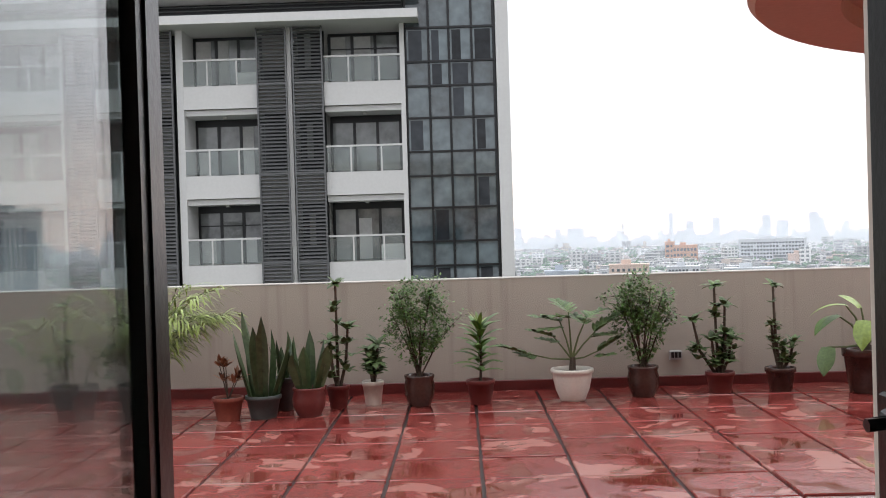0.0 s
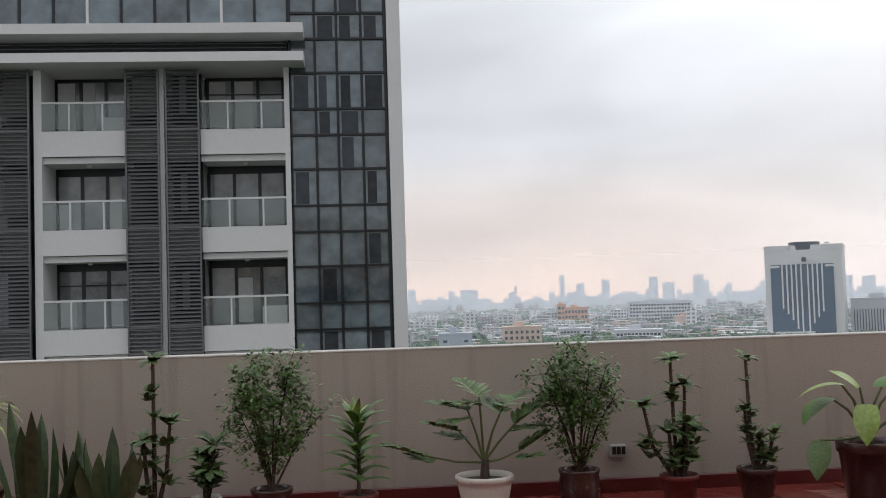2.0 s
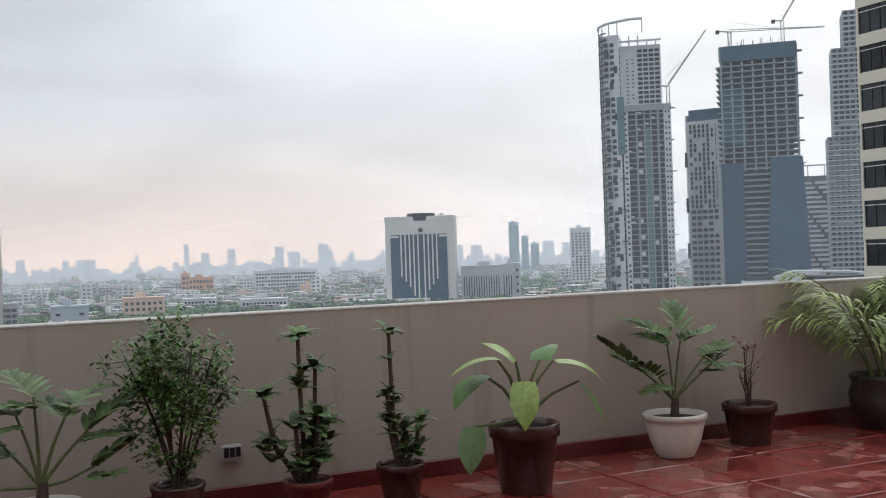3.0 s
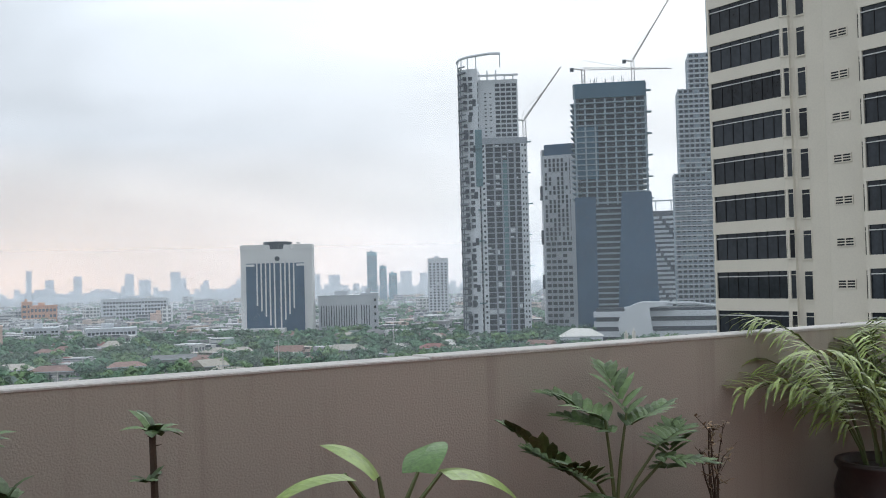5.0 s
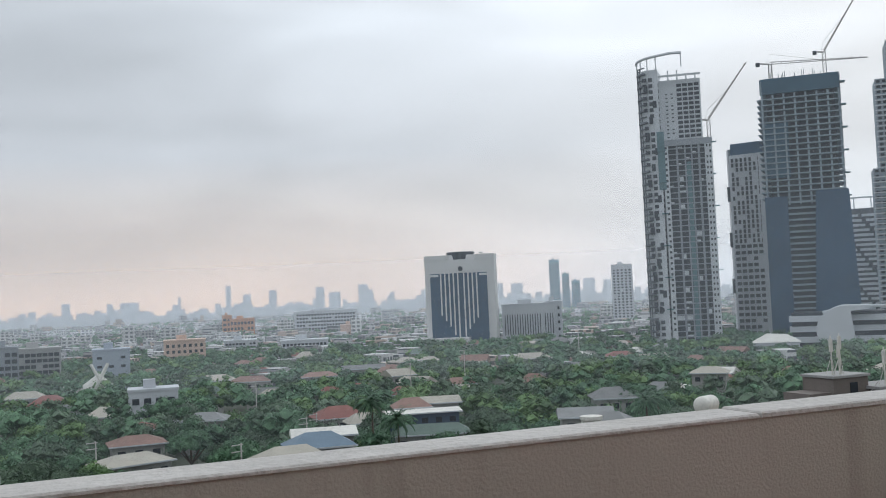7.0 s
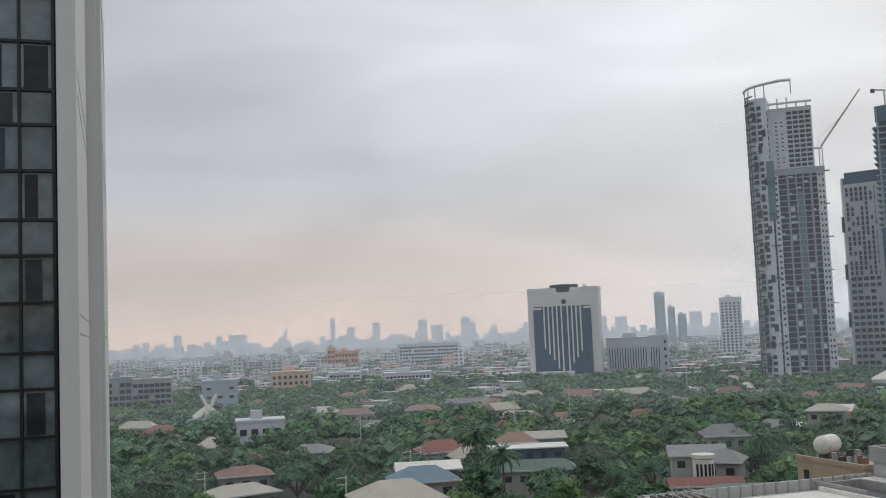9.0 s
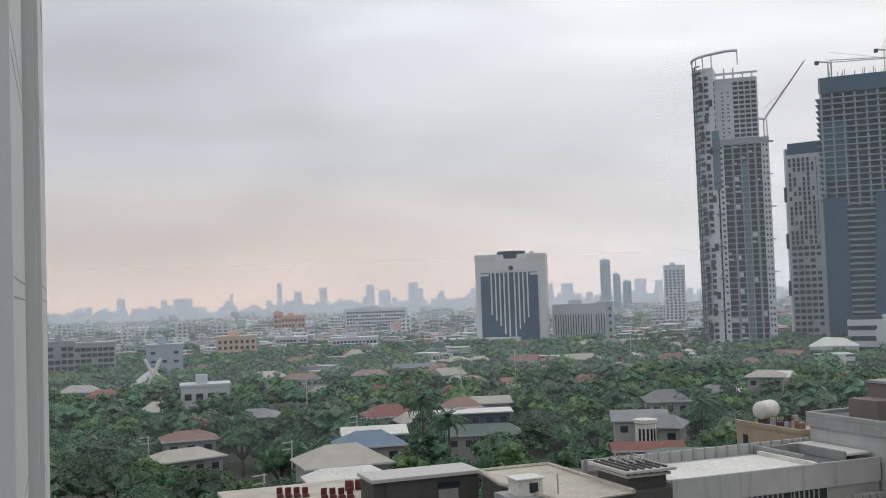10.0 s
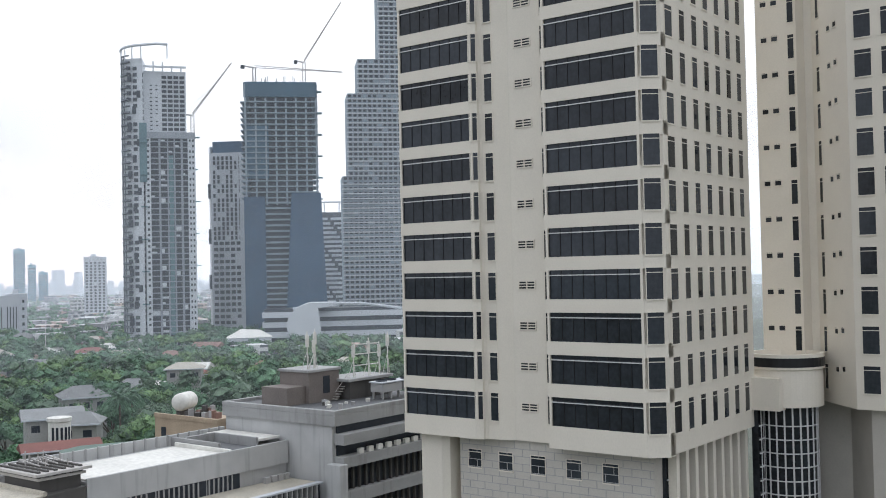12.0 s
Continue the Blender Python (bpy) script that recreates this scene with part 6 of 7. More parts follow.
protos = [make_tree(CROWN, "broad dark green tree among house roofs", 5.4, 11.5, 1), make_tree(CROWN, "dense rounded green tree among houses", 4.6, 10.0, 2), make_tree(CROWN_Y, "light green tree among houses", 4.4, 9.5, 3),
          make_tree(CROWN_G, "grey-green spreading tree among houses", 6.0, 11.5, 4)]
spots = [(0, 95, 128), (1, 41, 161), (2, 50, 157), (3, 33, 158), (0, 43, 205), (1, 22, 196), (2, 18, 205), (3, 12, 190), (0, 44, 200), (0, 54, 208), (1, 48, 222), (0, 72, 206), (2, 78, 178), (0, 84, 196), (3, 92, 206), (0, 100, 200), (1, 88, 172), (2, 80, 160), (0, 74, 172), (1, 69, 180),
         (0, 66, 232), (3, 106, 222), (0, 118, 232), (1, 126, 214), (0, 132, 198), (2, 138, 182), (3, 8, 206), (0, 2, 214), (1, 16, 224), (0, 40, 232), (3, 25, 178), (0, 15, 172), (2, 33, 180), (1, 40, 178), (0, 92, 226), (1, 112, 205), (0, 108, 166), (2, 112, 172), (0, 70, 126), (2, 62, 134), (1, 79, 121), (0, 68, 144), (1, 76, 136), (2, 85, 133), (3, 57, 126), (0, 83, 146), (1, 62, 151), (3, 72, 155), (2, 50, 138), (0, 52, 146), (1, 90, 134), (0, 20, 150), (3, 12, 158), (1, 24, 165), (2, 6, 170)]
for k, (kind, x, y) in enumerate(spots):
    if k >= 4 and any(math.hypot(x - a * 0.975, y - b * 0.975) < 8 for a, b in OCC):
        continue
    if k < 4:
        tr = protos[k]
        tr.matrix_basis = pose(spots[k][1], spots[k][2], GROUND, 0, 0, 40 * k)
    else:
        copy_thing(protos[kind], pose(x, y, GROUND - rh.uniform(0, 1.5), 0, 0, rh.uniform(0, 360)))
flame = make_tree(CROWN_R, "orange-red flowering flame tree", 3.2, 8.0, 8)
flame.matrix_basis = pose(61, 229, GROUND)
for x, y, h in ((71, 203, 16.5), (75, 199, 13), (128, 190, 13), (138, 200, 12)):
    p = palm_tree("tall coconut palm beside the houses", h, int(x))
    p.matrix_basis = pose(x, y, GROUND)
rw = random.Random(77)
woods = [Geo(), Geo(), Geo()]
count = 0
while count < 1900:
    D, az = 150 + 520 * rw.random() ** 0.85, radians(rw.uniform(-4, 62))
    x, y = 3.4 + D * math.sin(az), 9 + D * math.cos(az)
    if any(math.hypot(x - a * 0.975, y - b * 0.975) < 8.0 for a, b in OCC) or (D < 230 and any(math.hypot(x - a, y - b) < 8 for _, a, b in spots)):
        continue
    if math.hypot(x - 392, y - 384) < 50 or math.hypot(x - 335, y - 384) < 22 or (x > 60 and y < 150 and D < 185):
        continue
    lowland = D > 560 and rw.random() < 0.6
    if lowland:
        continue
    h = rw.choice((rw.uniform(6, 9), rw.uniform(9, 13.5))) if D < 300 else rw.uniform(6.5, 11.0)
    far = D > 300
    wd = rw.choices(woods, (5, 3, 2.2))[0]
    crown_cards(wd.v, wd.f, rw, x, y, GROUND + h * 0.62, rw.uniform(3.4, 7.0), h * 0.75, 9 if far else 14, 22 if far else 64, 0.62 if far else 0.36)
    count += 1
for wd, m, word in zip(woods, (CROWN, CROWN_G, CROWN_Y), ("dark green", "grey-green", "light green")):
    tagged(new("far_woods", wd.mesh("far_woods", m)), "dense " + word + " tree crowns between houses", "trees", kind="stuff")

# ---- dense city further out ----
CITY = [banded("city_white", (0.50, 0.50, 0.49), (0.12, 0.13, 0.14), 3.4, 4.0), banded("city_grey", (0.28, 0.28, 0.28), (0.07, 0.08, 0.09), 3.4, 5.0), banded("city_warm", (0.42, 0.34, 0.28), (0.12, 0.11, 0.10), 3.2, 4.5),
        mat("city_roofs", (0.26, 0.19, 0.16), 0.8, 0, 0.4, 0.02, 0.4, 0, island=1.0), mat("city_roofs_grey", (0.34, 0.34, 0.335), 0.8, 0, 0.4, 0.02, 0.4, 0, island=1.0)]
bins = [Geo() for _ in CITY]
rb = random.Random(99)
for i in range(8500):
    D = 430 + 2700 * rb.random() ** 1.25
    az = radians(rb.uniform(-6, 66))
    x, y = D * math.sin(az), D * math.cos(az)
    if D < 640 and rb.random() < 0.86:
        continue
    if any(math.hypot(x - a, y - b) < 34 for a, b in ((280, 617), (330, 617), (363, 478), (419, 496), (428, 460), (392, 384), (335, 384), (552, 536), (535, 470), (48, 487), (18, 529), (102, 621), (37, 438))):
        continue
    k = rb.choices(range(5), (3, 3, 1.2, 2.6, 3))[0]
    h = rb.uniform(3.5, 7) if k > 2 else rb.uniform(4.5, 10) * (1 + (D > 900) * (rb.random() < 0.12) * rb.uniform(0.3, 1.2))
    w, d = rb.uniform(6, 18), rb.uniform(6, 14)
    bins[k].obox(pose(x, y, GROUND, 0, 0, facing(x, y) + rb.uniform(-35, 35)), w, d, h)
for k, g in enumerate(bins):
    tagged(new("far_houses", g.mesh("far_houses", CITY[k])), ("white", "grey", "warm beige", "brown roofed", "grey roofed")[k] + " low city buildings in the hazy distance", "buildings", kind="stuff")
trees2 = Geo()
for i in range(1900):
    D = 560 + 1500 * rb.random() ** 1.2
    az = radians(rb.uniform(-6, 66))
    crown_cards(trees2.v, trees2.f, rb, D * math.sin(az), D * math.cos(az), GROUND + 5, rb.uniform(4, 9), 7, 5, 9, 1.7)
tagged(new("far_trees", trees2.mesh("far_trees", CROWN)), "dark tree clumps between distant houses", "trees", kind="stuff")
SKY_B = banded("skyline_towers", (0.40, 0.41, 0.42), (0.14, 0.16, 0.18), 4.0, 7.0, island=0.8)
skyl = Geo()
for i in range(420):
    az = radians(rb.uniform(-6, 58))
    D = rb.uniform(2500, 3700)
    h = rb.uniform(18, 30) * (1 + (rb.random() < 0.3) * rb.uniform(0.2, 0.6))
    skyl.obox(pose(D * math.sin(az), D * math.cos(az), GROUND, 0, 0, facing(D * math.sin(az), D * math.cos(az))), rb.uniform(8, 28), 25, h)
for azd, w, h in ((3.2, 40, 78), (5.4, 30, 70), (11.6, 26, 118), (12.6, 40, 84), (14.0, 40, 96), (16.6, 44, 100), (17.4, 60, 78), (19.0, 50, 104), (19.4, 30, 82), (6.4, 90, 72), (9.0, 14, 84), (26.6, 40, 84), (27.6, 60, 80), (31.6, 60, 88), (32.6, 40, 80), (20.6, 26, 70), (22.4, 34, 74), (33.6, 30, 92)):
    D = 2900
    skyl.obox(pose(D * math.sin(radians(azd)), D * math.cos(radians(azd)), GROUND, 0, 0, -azd), w * 0.55, 25, h * 0.74)
tagged(new("skyline", skyl.mesh("skyline", SKY_B)), "hazy grey city skyline on the horizon", "buildings", kind="stuff")

# ---- roofs just below ----
grey = thing("concrete_building", 85, 88, GROUND, "weathered grey concrete office building with rooftop plant", "building")
G0 = (85, 88, GROUND)


def rel(g, o):
    g.v = [(x - o[0], y - o[1], z - o[2]) for x, y, z in g.v]
    return g


RZ = -13.5
part("wall", rel(Geo().box(85, 88.3, GROUND, 106, 106, RZ - 1.7), G0), CONC_PALE, grey)
part("roof_beam", rel(Geo().bev(84.7, 87.6, RZ - 1.7, 106.3, 106.3, RZ - 0.5, 0.08), G0), CONCRETE, grey)
for a in ((84.7, 87.6, 85.2, 106.3), (85.2, 87.6, 106.3, 88.1), (85.2, 105.8, 106.3, 106.3)):
    part("parapet", rel(Geo().bev(a[0], a[1], RZ - 0.5, a[2], a[3], RZ, 0.06), G0), CONCRETE, grey)
part("roof", rel(Geo().box(85.2, 88.1, RZ - 0.5, 106, 105.8, RZ - 0.42), G0), ROOFGREY, grey)
for z, gap in ((RZ - 2.6, 0.9), (RZ - 5.1, 1.3)):
    # flat near-black box, shade of the open storey painted on the wall
    part("recess", rel(Geo().box(85.6, 88.1, z, 106, 88.32, z + gap), G0), VOID, grey, "near-black band painted as the shade of an open storey")
    part("ledge", rel(Geo().bev(85.3, 86.8, z - 1.2, 106, 88.3, z, 0.06), G0), CONCRETE, grey)
for i in range(10):
    part("aircon", rel(Geo().bev(88.0 + 1.6 * i, 87.0, RZ - 5.09, 88.8 + 1.6 * i, 87.4, RZ - 4.5, 0.05), G0), ROOFWHITE, grey, "white air conditioner on the ledge")
for z in (RZ - 9.0, RZ - 13.2):
    part("window_band", rel(Geo().box(86.2, 88.1, z, 106, 88.32, z + 2.7), G0), VOID, grey)
    part("ledge", rel(Geo().bev(85.3, 87.2, z - 1.4, 106, 88.3, z, 0.06), G0), CONCRETE, grey)
    for i in range(18):
        part("pier", rel(Geo().box(86.6 + 1.08 * i, 87.75, z, 86.85 + 1.08 * i, 88.1, z + 2.7), G0), CONC_DK, grey)
part("corner_pilaster", rel(Geo().bev(84.4, 86.6, GROUND, 85.6, 88.6, RZ - 5.8, 0.1), G0), CONC_PALE, grey)
BROWNC = mat("brown_concrete", (0.19, 0.165, 0.15), 0.85, 0, 0.25, 0.4, 5, 0.2)
pent = part("plant_room", rel(Geo().bev(90.2, 97, RZ - 0.4, 95.4, 102, RZ + 3.3, 0.08), G0), BROWNC, grey, "brown rooftop plant room")
part("coping", rel(Geo().bev(90.0, 96.8, RZ + 3.3, 95.6, 102.2, RZ + 3.6, 0.05), G0), CONCRETE, pent)
part("door", rel(Geo().box(92.6, 96.93, RZ + 0.6, 93.7, 97.02, RZ + 2.7), G0), VOID, pent)
part("stair_wall", rel(Geo().box(87.2, 97.6, RZ - 0.4, 90.2, 102, RZ + 1.7), G0), BROWNC, grey)
part("plant_room", rel(Geo().bev(95.6, 95.4, RZ - 0.4, 103.0, 100, RZ + 1.8, 0.08), G0), CONC_DK, grey, "dark grey low plant room")
part("slab", rel(Geo().bev(95.0, 95.0, RZ + 1.8, 103.4, 100.4, RZ + 2.15, 0.05), G0), CONCRETE, grey)
for i in range(2):
    cx, cy = 97.2 + 4.2 * i, 91.4 - 0.4 * i
    ac = part("chiller", rel(Geo().bev(cx, cy, RZ + 0.5, cx + 3.6, cy + 2.0, RZ + 1.6, 0.12), G0), GREYPAINT, grey, "grey rooftop chiller")
    part("top_rim", rel(Geo().bev(cx - 0.15, cy - 0.15, RZ + 1.6, cx + 3.75, cy + 2.15, RZ + 1.75, 0.04), G0), FACADE, ac)
    for lx in (0.2, 1.7, 3.2):
        for ly in (0.2, 1.7):
            part("leg", rel(Geo().box(cx + lx, cy + ly, RZ - 0.42, cx + lx + 0.22, cy + ly + 0.2, RZ + 0.5), G0), GREYPAINT, ac)
    for fx in (0.9, 2.6):
        part("fan", rel(Geo().lathe([(0.0, 1.76), (0.7, 1.76), (0.75, 1.9), (0.7, 1.95)], 16, cx + fx, cy + 1.0, RZ), G0), VOID, ac)
for (x, y, h, b) in ((91.0, 98.0, 4.6, RZ + 3.6), (91.7, 97.6, 3.9, RZ + 3.6), (92.5, 98.2, 4.8, RZ + 3.6), (97.0, 96, 4.4, RZ + 2.15), (99.6, 95.8, 4.8, RZ + 2.15), (101.6, 95.8, 4.2, RZ + 2.15), (102.8, 95.4, 5.4, RZ + 2.15)):
    an = part("antenna", rel(Geo().tube([(x, y, b), (x, y, b + h)], 0.08, 5), G0), ROOFWHITE, grey, "white antenna mast on the roof")
    part("antenna_panel", rel(Geo().bev(x - 0.2, y - 0.12, b + h - 1.9, x + 0.2, y + 0.12, b + h - 0.4, 0.04), G0), ROOFWHITE, an)
    for q in (-1, 1):
        part("brace", rel(Geo().tube([(x + 0.7 * q, y + 0.3, b), (x, y, b + h * 0.5)], 0.04, 4), G0), ROOFWHITE, an)
for z in (3.6, 5.0, 6.2):
    part("antenna_rail", rel(Geo().tube([(97, 96, RZ + z), (101.6, 95.8, RZ + z)], 0.07, 5), G0), ROOFWHITE, grey)
for i in range(7):
    part("stair_step", rel(Geo().box(93.9 + 0.32 * i, 96.2, RZ - 0.3 + 0.28 * i, 94.3 + 0.32 * i, 96.9, RZ - 0.2 + 0.28 * i), G0), STEEL, grey)
part("stair_rail", rel(Geo().tube([(93.9, 96.2, RZ + 0.7), (96.1, 96.2, RZ + 2.6)], 0.05, 5), G0), STEEL, grey)
for i in range(9):
    a, b = rc.uniform(87, 96), rc.uniform(90.5, 95)
    part("roof_junk", rel(Geo().obox(pose(a, b, RZ - 0.42, 0, 0, rc.uniform(0, 90)), rc.uniform(0.3, 0.9), rc.uniform(0.3, 0.6), rc.uniform(0.2, 0.7)), G0), rc.choice((CONC_DK, GREYPAINT, ROOFWHITE)), grey)

low = thing("low_office_building", 70, 100, GROUND, "low grey building with white coated roof terraces", "building")
L0 = (70, 100, GROUND)
LZ = -17.6
part("wall", rel(Geo().box(59.3, 95.3, GROUND, 84.69, 106.5, LZ - 0.1), L0), CONC_PALE, low)
part("front_wall", rel(Geo().bev(58.9, 95.0, LZ - 2.2, 84.69, 95.3, LZ + 0.35, 0.04), L0), CONC_PALE, low)
for xa, xb in ((60.5, 66.6), (66.9, 73.0), (73.3, 77.6)):
    strip = part("window_band", rel(Geo().box(xa, 95.12, LZ - 4.3, xb, 95.29, LZ - 2.25), L0), VOID, low, "dark recessed window band")
    for i in range(int((xb - xa) / 0.62)):
        part("mullion", rel(Geo().box(xa + 0.62 * i, 95.0, LZ - 4.3, xa + 0.62 * i + 0.14, 95.12, LZ - 2.25), L0), GREYPAINT, strip)
part("roof", rel(Geo().box(59.6, 95.6, LZ - 0.1, 76.5, 104.6, LZ + 0.02), L0), ROOFWHITE, low, "white coated roof")
part("roof_kerb", rel(Geo().bev(76.3, 95.3, LZ, 76.7, 104.6, LZ + 0.45, 0.04), L0), ROOFWHITE, low)
part("divider", rel(Geo().bev(76.8, 97.6, LZ - 0.1, 77.1, 106.0, LZ + 0.9, 0.04), L0), CONCRETE, low)
part("divider", rel(Geo().bev(77.1, 103.6, LZ - 0.1, 81.4, 103.9, LZ + 1.0, 0.04), L0), CONCRETE, low)
part("divider", rel(Geo().bev(81.2, 96.4, LZ - 0.1, 81.5, 103.6, LZ + 1.0, 0.04), L0), CONCRETE, low)
part("sunk_roof", rel(Geo().box(77.1, 95.4, LZ - 0.1, 81.2, 103.6, LZ - 0.02), L0), ROOFGREY, low)
part("roof", rel(Geo().box(81.5, 96.4, LZ + 0.5, 84.69, 105.6, LZ + 0.75), L0), ROOFWHITE, low, "white coated roof")
part("back_parapet", rel(Geo().bev(55.0, 105.9, LZ - 0.1, 84.69, 106.2, LZ + 1.1, 0.04), L0), CONC_PALE, low)
for i in range(20):
    part("post", rel(Geo().bev(55.2 + 1.5 * i, 105.78, LZ - 0.1, 55.4 + 1.5 * i, 105.9, LZ + 1.22, 0.02), L0), CONCRETE, low)

bei = thing("beige_roof_block", 50, 100, GROUND, "block with beige coated roof, raised rim and tank base", "building")
B0 = (50, 100, GROUND)
part("wall", rel(Geo().prism([(46.5, 93), (58.8, 95.0), (58.8, 105.5), (54, 112), (46, 112), (44.8, 104), (45.6, 98)], GROUND, LZ - 0.3), B0), CONC_DK, bei)
part("roof", rel(Geo().prism([(46.3, 92.8), (54.0, 94.0), (54.0, 112.2), (45.8, 112.2), (44.6, 104), (45.4, 98)], LZ - 0.3, LZ - 0.15), B0), BEIGEROOF, bei)
rim = [(54.0, 94.0), (54.0, 112.2), (45.8, 112.2), (44.6, 104), (45.4, 98), (46.3, 92.8)]
for p, q in zip(rim, rim[1:]):
    part("rim", rel(Geo().tube([(p[0], p[1], LZ - 0.05), (q[0], q[1], LZ - 0.05)], 0.24, 6), B0), BEIGEROOF, bei, "rounded beige roof rim")
tank = part("tank_base", rel(Geo().bev(54.4, 95.6, LZ - 0.3, 58.6, 101.6, LZ + 0.9, 0.06), B0), CONC_DK, bei, "stained concrete tank base on the roof")
for dz, o in ((0.9, 0.35), (1.35, 0.75)):
    part("slab", rel(Geo().bev(54.4 - o, 95.6 - o, LZ + dz, 58.6 + o, 101.6 + o, LZ + dz + 0.28, 0.05), B0), COPING, tank)
    for i in range(6):
        part("sleeper", rel(Geo().box(54.0 + 0.85 * i, 95.2, LZ + dz + 0.28, 54.3 + 0.85 * i, 101.8, LZ + dz + 0.45), B0), CONC_DK, tank)
for i in range(10):
    x, y = rc.uniform(55, 58.5), rc.uniform(96.5, 101)
    part("pipe", rel(Geo().tube([(x, y, LZ + 1.6), (x, y, LZ + 1.6 + rc.uniform(0.5, 1.5))], 0.06, 5), B0), STEEL, tank)
for i in range(4):
    part("pipe", rel(Geo().tube([(54.8 + 0.9 * i, 96.2, LZ + 2.1), (55.6 + 0.9 * i, 101, LZ + 2.15)], 0.07, 5), B0), STEEL, tank)
unit = part("service_unit", rel(Geo().bev(43.6, 97.6, LZ - 0.15, 46.2, 99.8, LZ + 1.35, 0.1), B0), ROOFWHITE, bei, "white service unit on the roof")
part("lid", rel(Geo().bev(43.4, 97.4, LZ + 1.35, 46.4, 100.0, LZ + 1.5, 0.05), B0), ROOFWHITE, unit)
part("unit_grille", rel(Geo().box(44.8, 97.53, LZ + 0.1, 45.7, 97.62, LZ + 1.0), B0), VOID, unit)
part("unit_base", rel(Geo().box(42.6, 96.4, GROUND, 46.4, 101.0, LZ - 0.16), B0), CONCRETE, bei)
part("vent_pipe", rel(Geo().tube([(47.6, 97.2, LZ - 0.2), (47.6, 97.2, LZ + 1.7)], 0.09, 6), B0), STEEL, bei)

fl = thing("flat_roof_block", 70, 92, GROUND, "lower flat roof with dark slatted front", "building")
F0 = (70, 92, GROUND)
part("wall", rel(Geo().box(60, 90.4, GROUND, 84.3, 94.99, -21.7), F0), CONCRETE, fl)
part("roof", rel(Geo().bev(59.8, 90.0, -21.7, 84.35, 94.99, -21.4, 0.05), F0), BEIGEROOF, fl)
part("dark_front", rel(Geo().box(59.9, 89.7, -24.7, 84.35, 90.0, -21.5), F0), VOID, fl)
part("front_cap", rel(Geo().bev(59.8, 89.2, -21.5, 84.38, 90.0, -21.3, 0.03), F0), FACADE, fl)
for i in range(32):
    part("fin", rel(Geo().box(60.2 + 0.75 * i, 89.25, -24.7, 60.38 + 0.75 * i, 89.7, -21.5), F0), GREYPAINT, fl)
for i in range(4):
    part("aircon", rel(Geo().bev(80.4 + 0.95 * i, 94.0, -21.4, 81.1 + 0.95 * i, 94.5, -20.7, 0.06), F0), GREYPAINT, fl, "pale grey air conditioner on the roof")

blk = thing("stained_roof_block", 40.3, 114, GROUND, "black stained concrete roof house with pale slab", "building")
part("wall", Geo().box(-6.0, 0, 0, 6.0, 5, 17.8), CONC_DK, blk)
part("slab", Geo().bev(-6.3, -0.3, 17.8, 6.3, 5.3, 18.2, 0.06), COPING, blk, "pale weathered roof slab")
part("patch", Geo().box(1.3, -0.05, 13.6, 3.6, 0.02, 16.4), CONCRETE, blk, "patched grey wall panel")
part("patch", Geo().box(1.2, -0.06, 16.6, 3.8, 0.02, 17.2), VOID, blk)
frt = thing("front_annex", 31, 124, GROUND, "pale low roof with red seats along its edge", "building")
part("wall", Geo().box(-9, 0, 0, 9, 16, 13.4), HWALL, frt)
part("roof", Geo().bev(-9.4, -0.4, 13.4, 9.4, 16.4, 13.8, 0.06), BEIGEROOF, frt)
RED = mat("red_plastic", (0.12, 0.018, 0.022), 0.5, 0, 0.2, 2, 20, 0)
for i in range(8):
    seat = thing("red_chair", 28.0 + 0.95 * i + (0.9 if i > 3 else 0), 132.5 - 0.45 * i - (1.4 if i > 3 else 0), GROUND + 13.8, "dark red plastic chair on the roof edge", "chair", "red chairs")
    part("base", Geo().bev(-0.36, -0.3, 0, 0.36, 0.4, 0.4, 0.05), RED, seat)
    part("backrest", Geo().bev(-0.36, 0.3, 0.4, 0.36, 0.45, 1.15, 0.05), RED, seat)
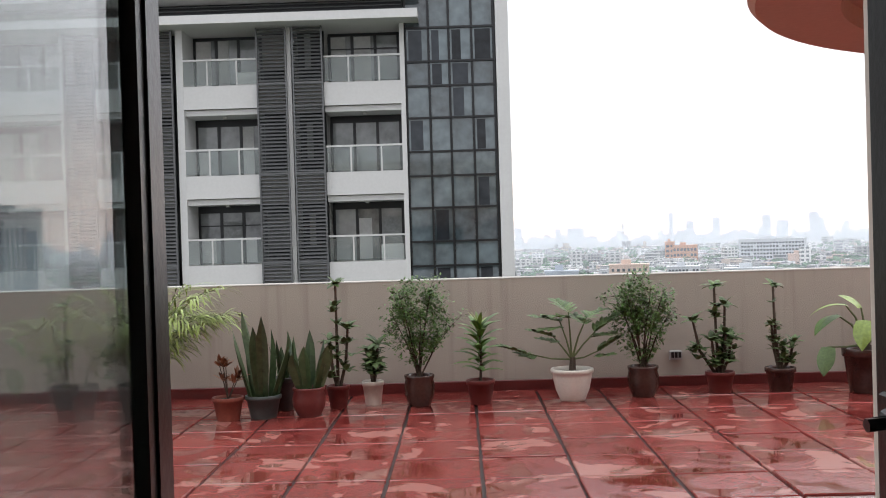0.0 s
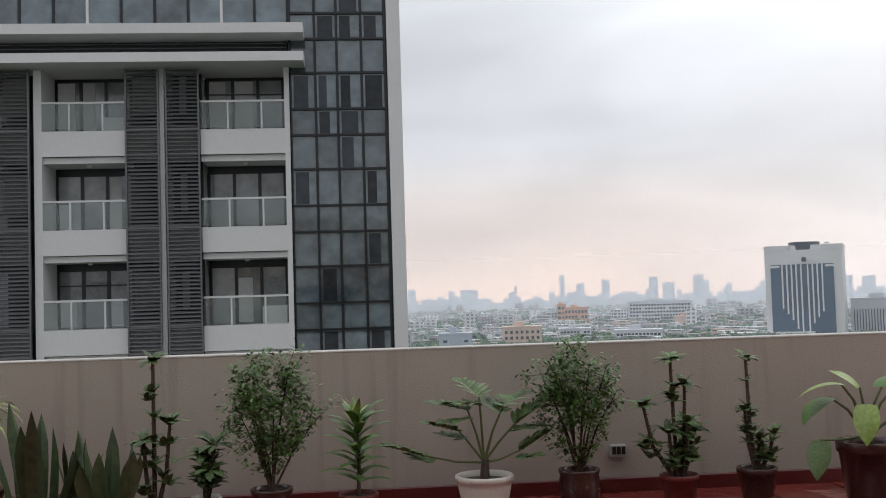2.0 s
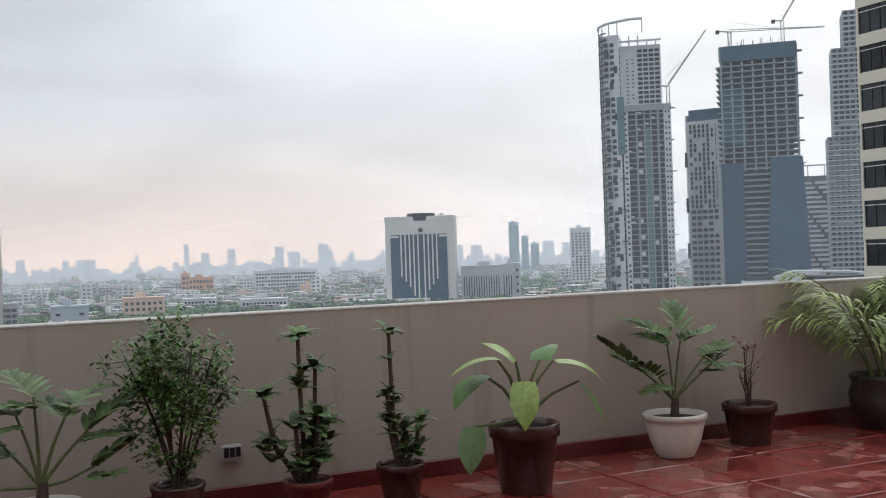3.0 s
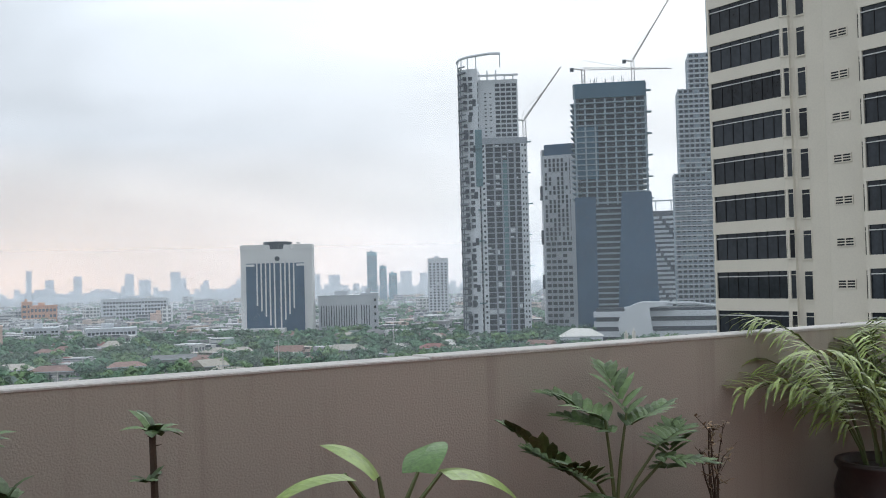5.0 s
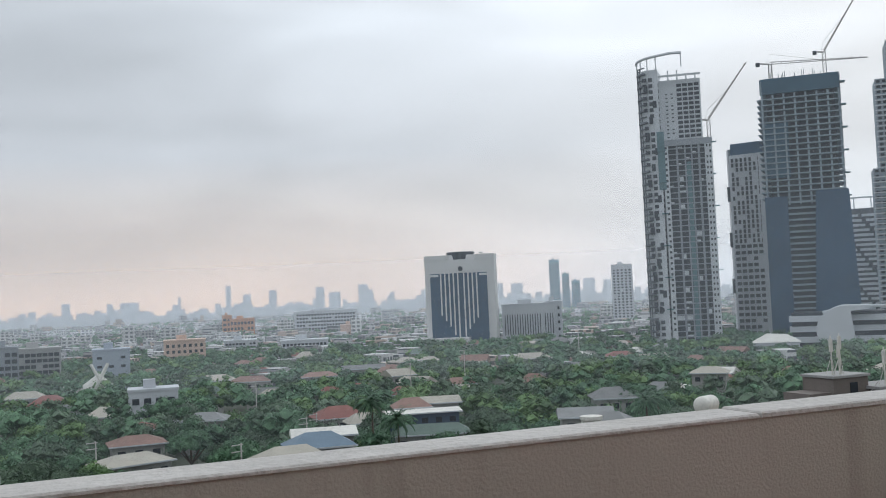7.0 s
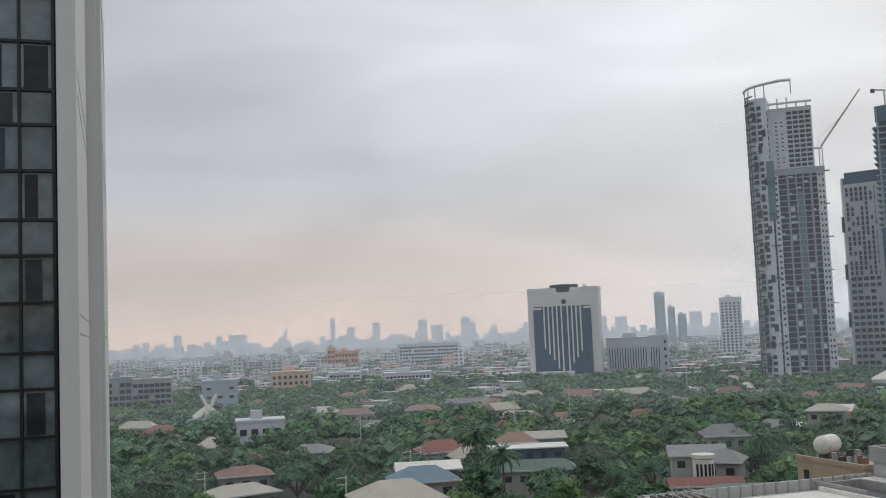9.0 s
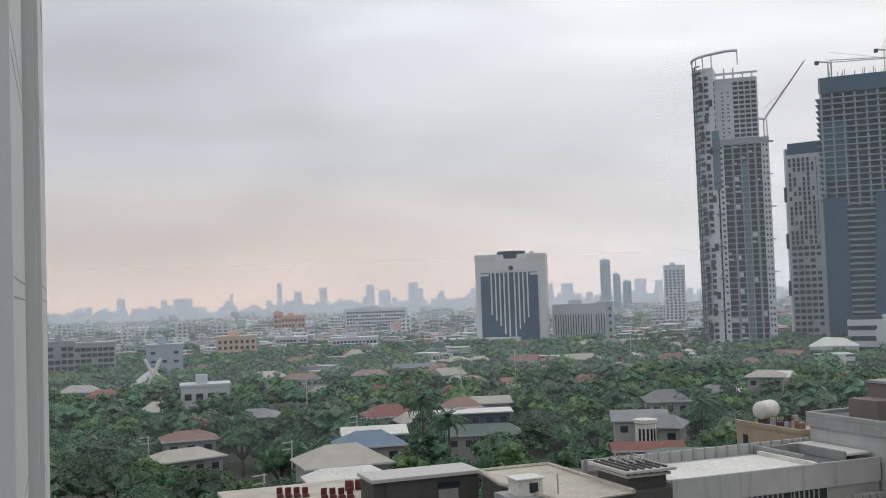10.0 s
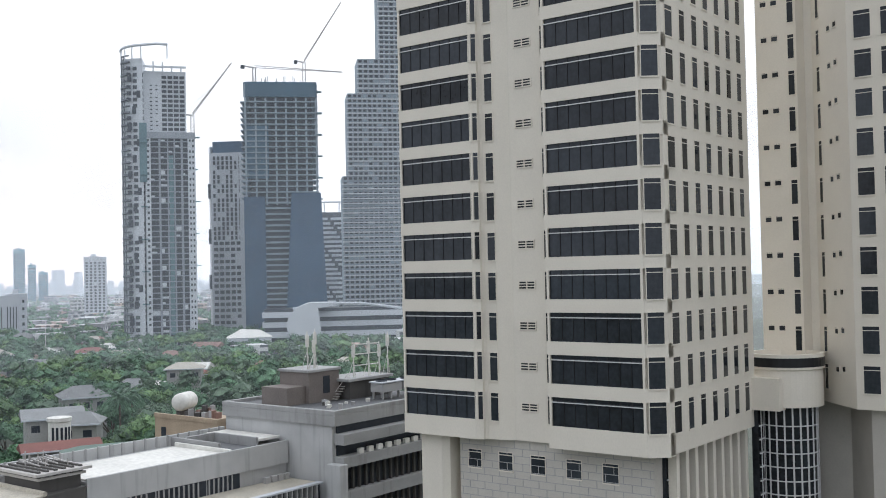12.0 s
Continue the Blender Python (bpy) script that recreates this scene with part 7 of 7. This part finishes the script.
for i in range(2):
    drum = thing("red_drum", 36.6 + 1.3 * i, 132.4, GROUND + 13.8, "faded red plastic drum on the roof", "drum", "red drums")
    part("body", Geo().lathe([(0, 0), (0.52, 0), (0.58, 0.3), (0.55, 0.6), (0.58, 0.9), (0.5, 1.25), (0, 1.28)], 14), RED, drum)

tan = thing("tan_building", 89.5, 113, GROUND, "tan rooftop with white cylindrical water tank and clutter", "building")
TANP = mat("tan_paint", (0.40, 0.31, 0.22), 0.8, 0, 0.25, 0.4, 5, 0.1)
part("wall", Geo().box(0, 0, 0, 8, 13, 18.6), TANP, tan)
for a in ((-0.1, -0.1, 0.25, 13.1), (0.25, -0.1, 8.1, 0.25)):
    part("parapet", Geo().bev(a[0], a[1], 18.6, a[2], a[3], 19.2, 0.04), TANP, tan)
part("window", Geo().box(-0.05, 10.6, 15.2, 0.05, 11.6, 17.4), VOID, tan)
wt = part("water_tank", Geo().lathe([(0, -1.9), (0.8, -1.85), (1.15, -1.6), (1.2, -1.4), (1.2, 1.4), (1.15, 1.6), (0.8, 1.85), (0, 1.9)], 20), ROOFWHITE, tan, "white horizontal water tank", smooth=True)
wt.matrix_basis = pose(2.4, 9.6, 20.7, 0, 90, 25)
part("tank_saddle", Geo().box(1.4, 9.0, 18.6, 3.6, 10.2, 19.7), CONC_DK, tan)
for i in range(16):
    a, b = rc.uniform(0.6, 3.4), rc.uniform(0.8, 7.5)
    part("roof_junk", Geo().obox(pose(a, b, 18.6, 0, 0, rc.uniform(0, 90)), rc.uniform(0.4, 1.2), rc.uniform(0.3, 0.8), rc.uniform(0.5, 2.0)), rc.choice((CONC_DK, GREYPAINT, R_TERRA)), tan)

# street poles
for k, (x, y, h) in enumerate(((31, 159, 12.5), (42, 191, 12.5), (64, 226, 12), (68, 232, 12), (20, 226, 11), (70, 300, 15), (118, 300, 17), (150, 330, 18), (250, 420, 20))):
    p = thing("utility_pole", x, y, GROUND, "pale concrete utility pole with crossarms", "utility pole", "utility poles")
    part("pole", Geo().tube([(0, 0, 0), (0, 0, h)], [0.2, 0.13], 7), COPING, p)
    for dz in (0.4, 1.6):
        part("crossarm", Geo().obox(pose(-0.7, 0, h - dz, 0, 0, 20), 2.4, 0.16, 0.16), COPING, p)
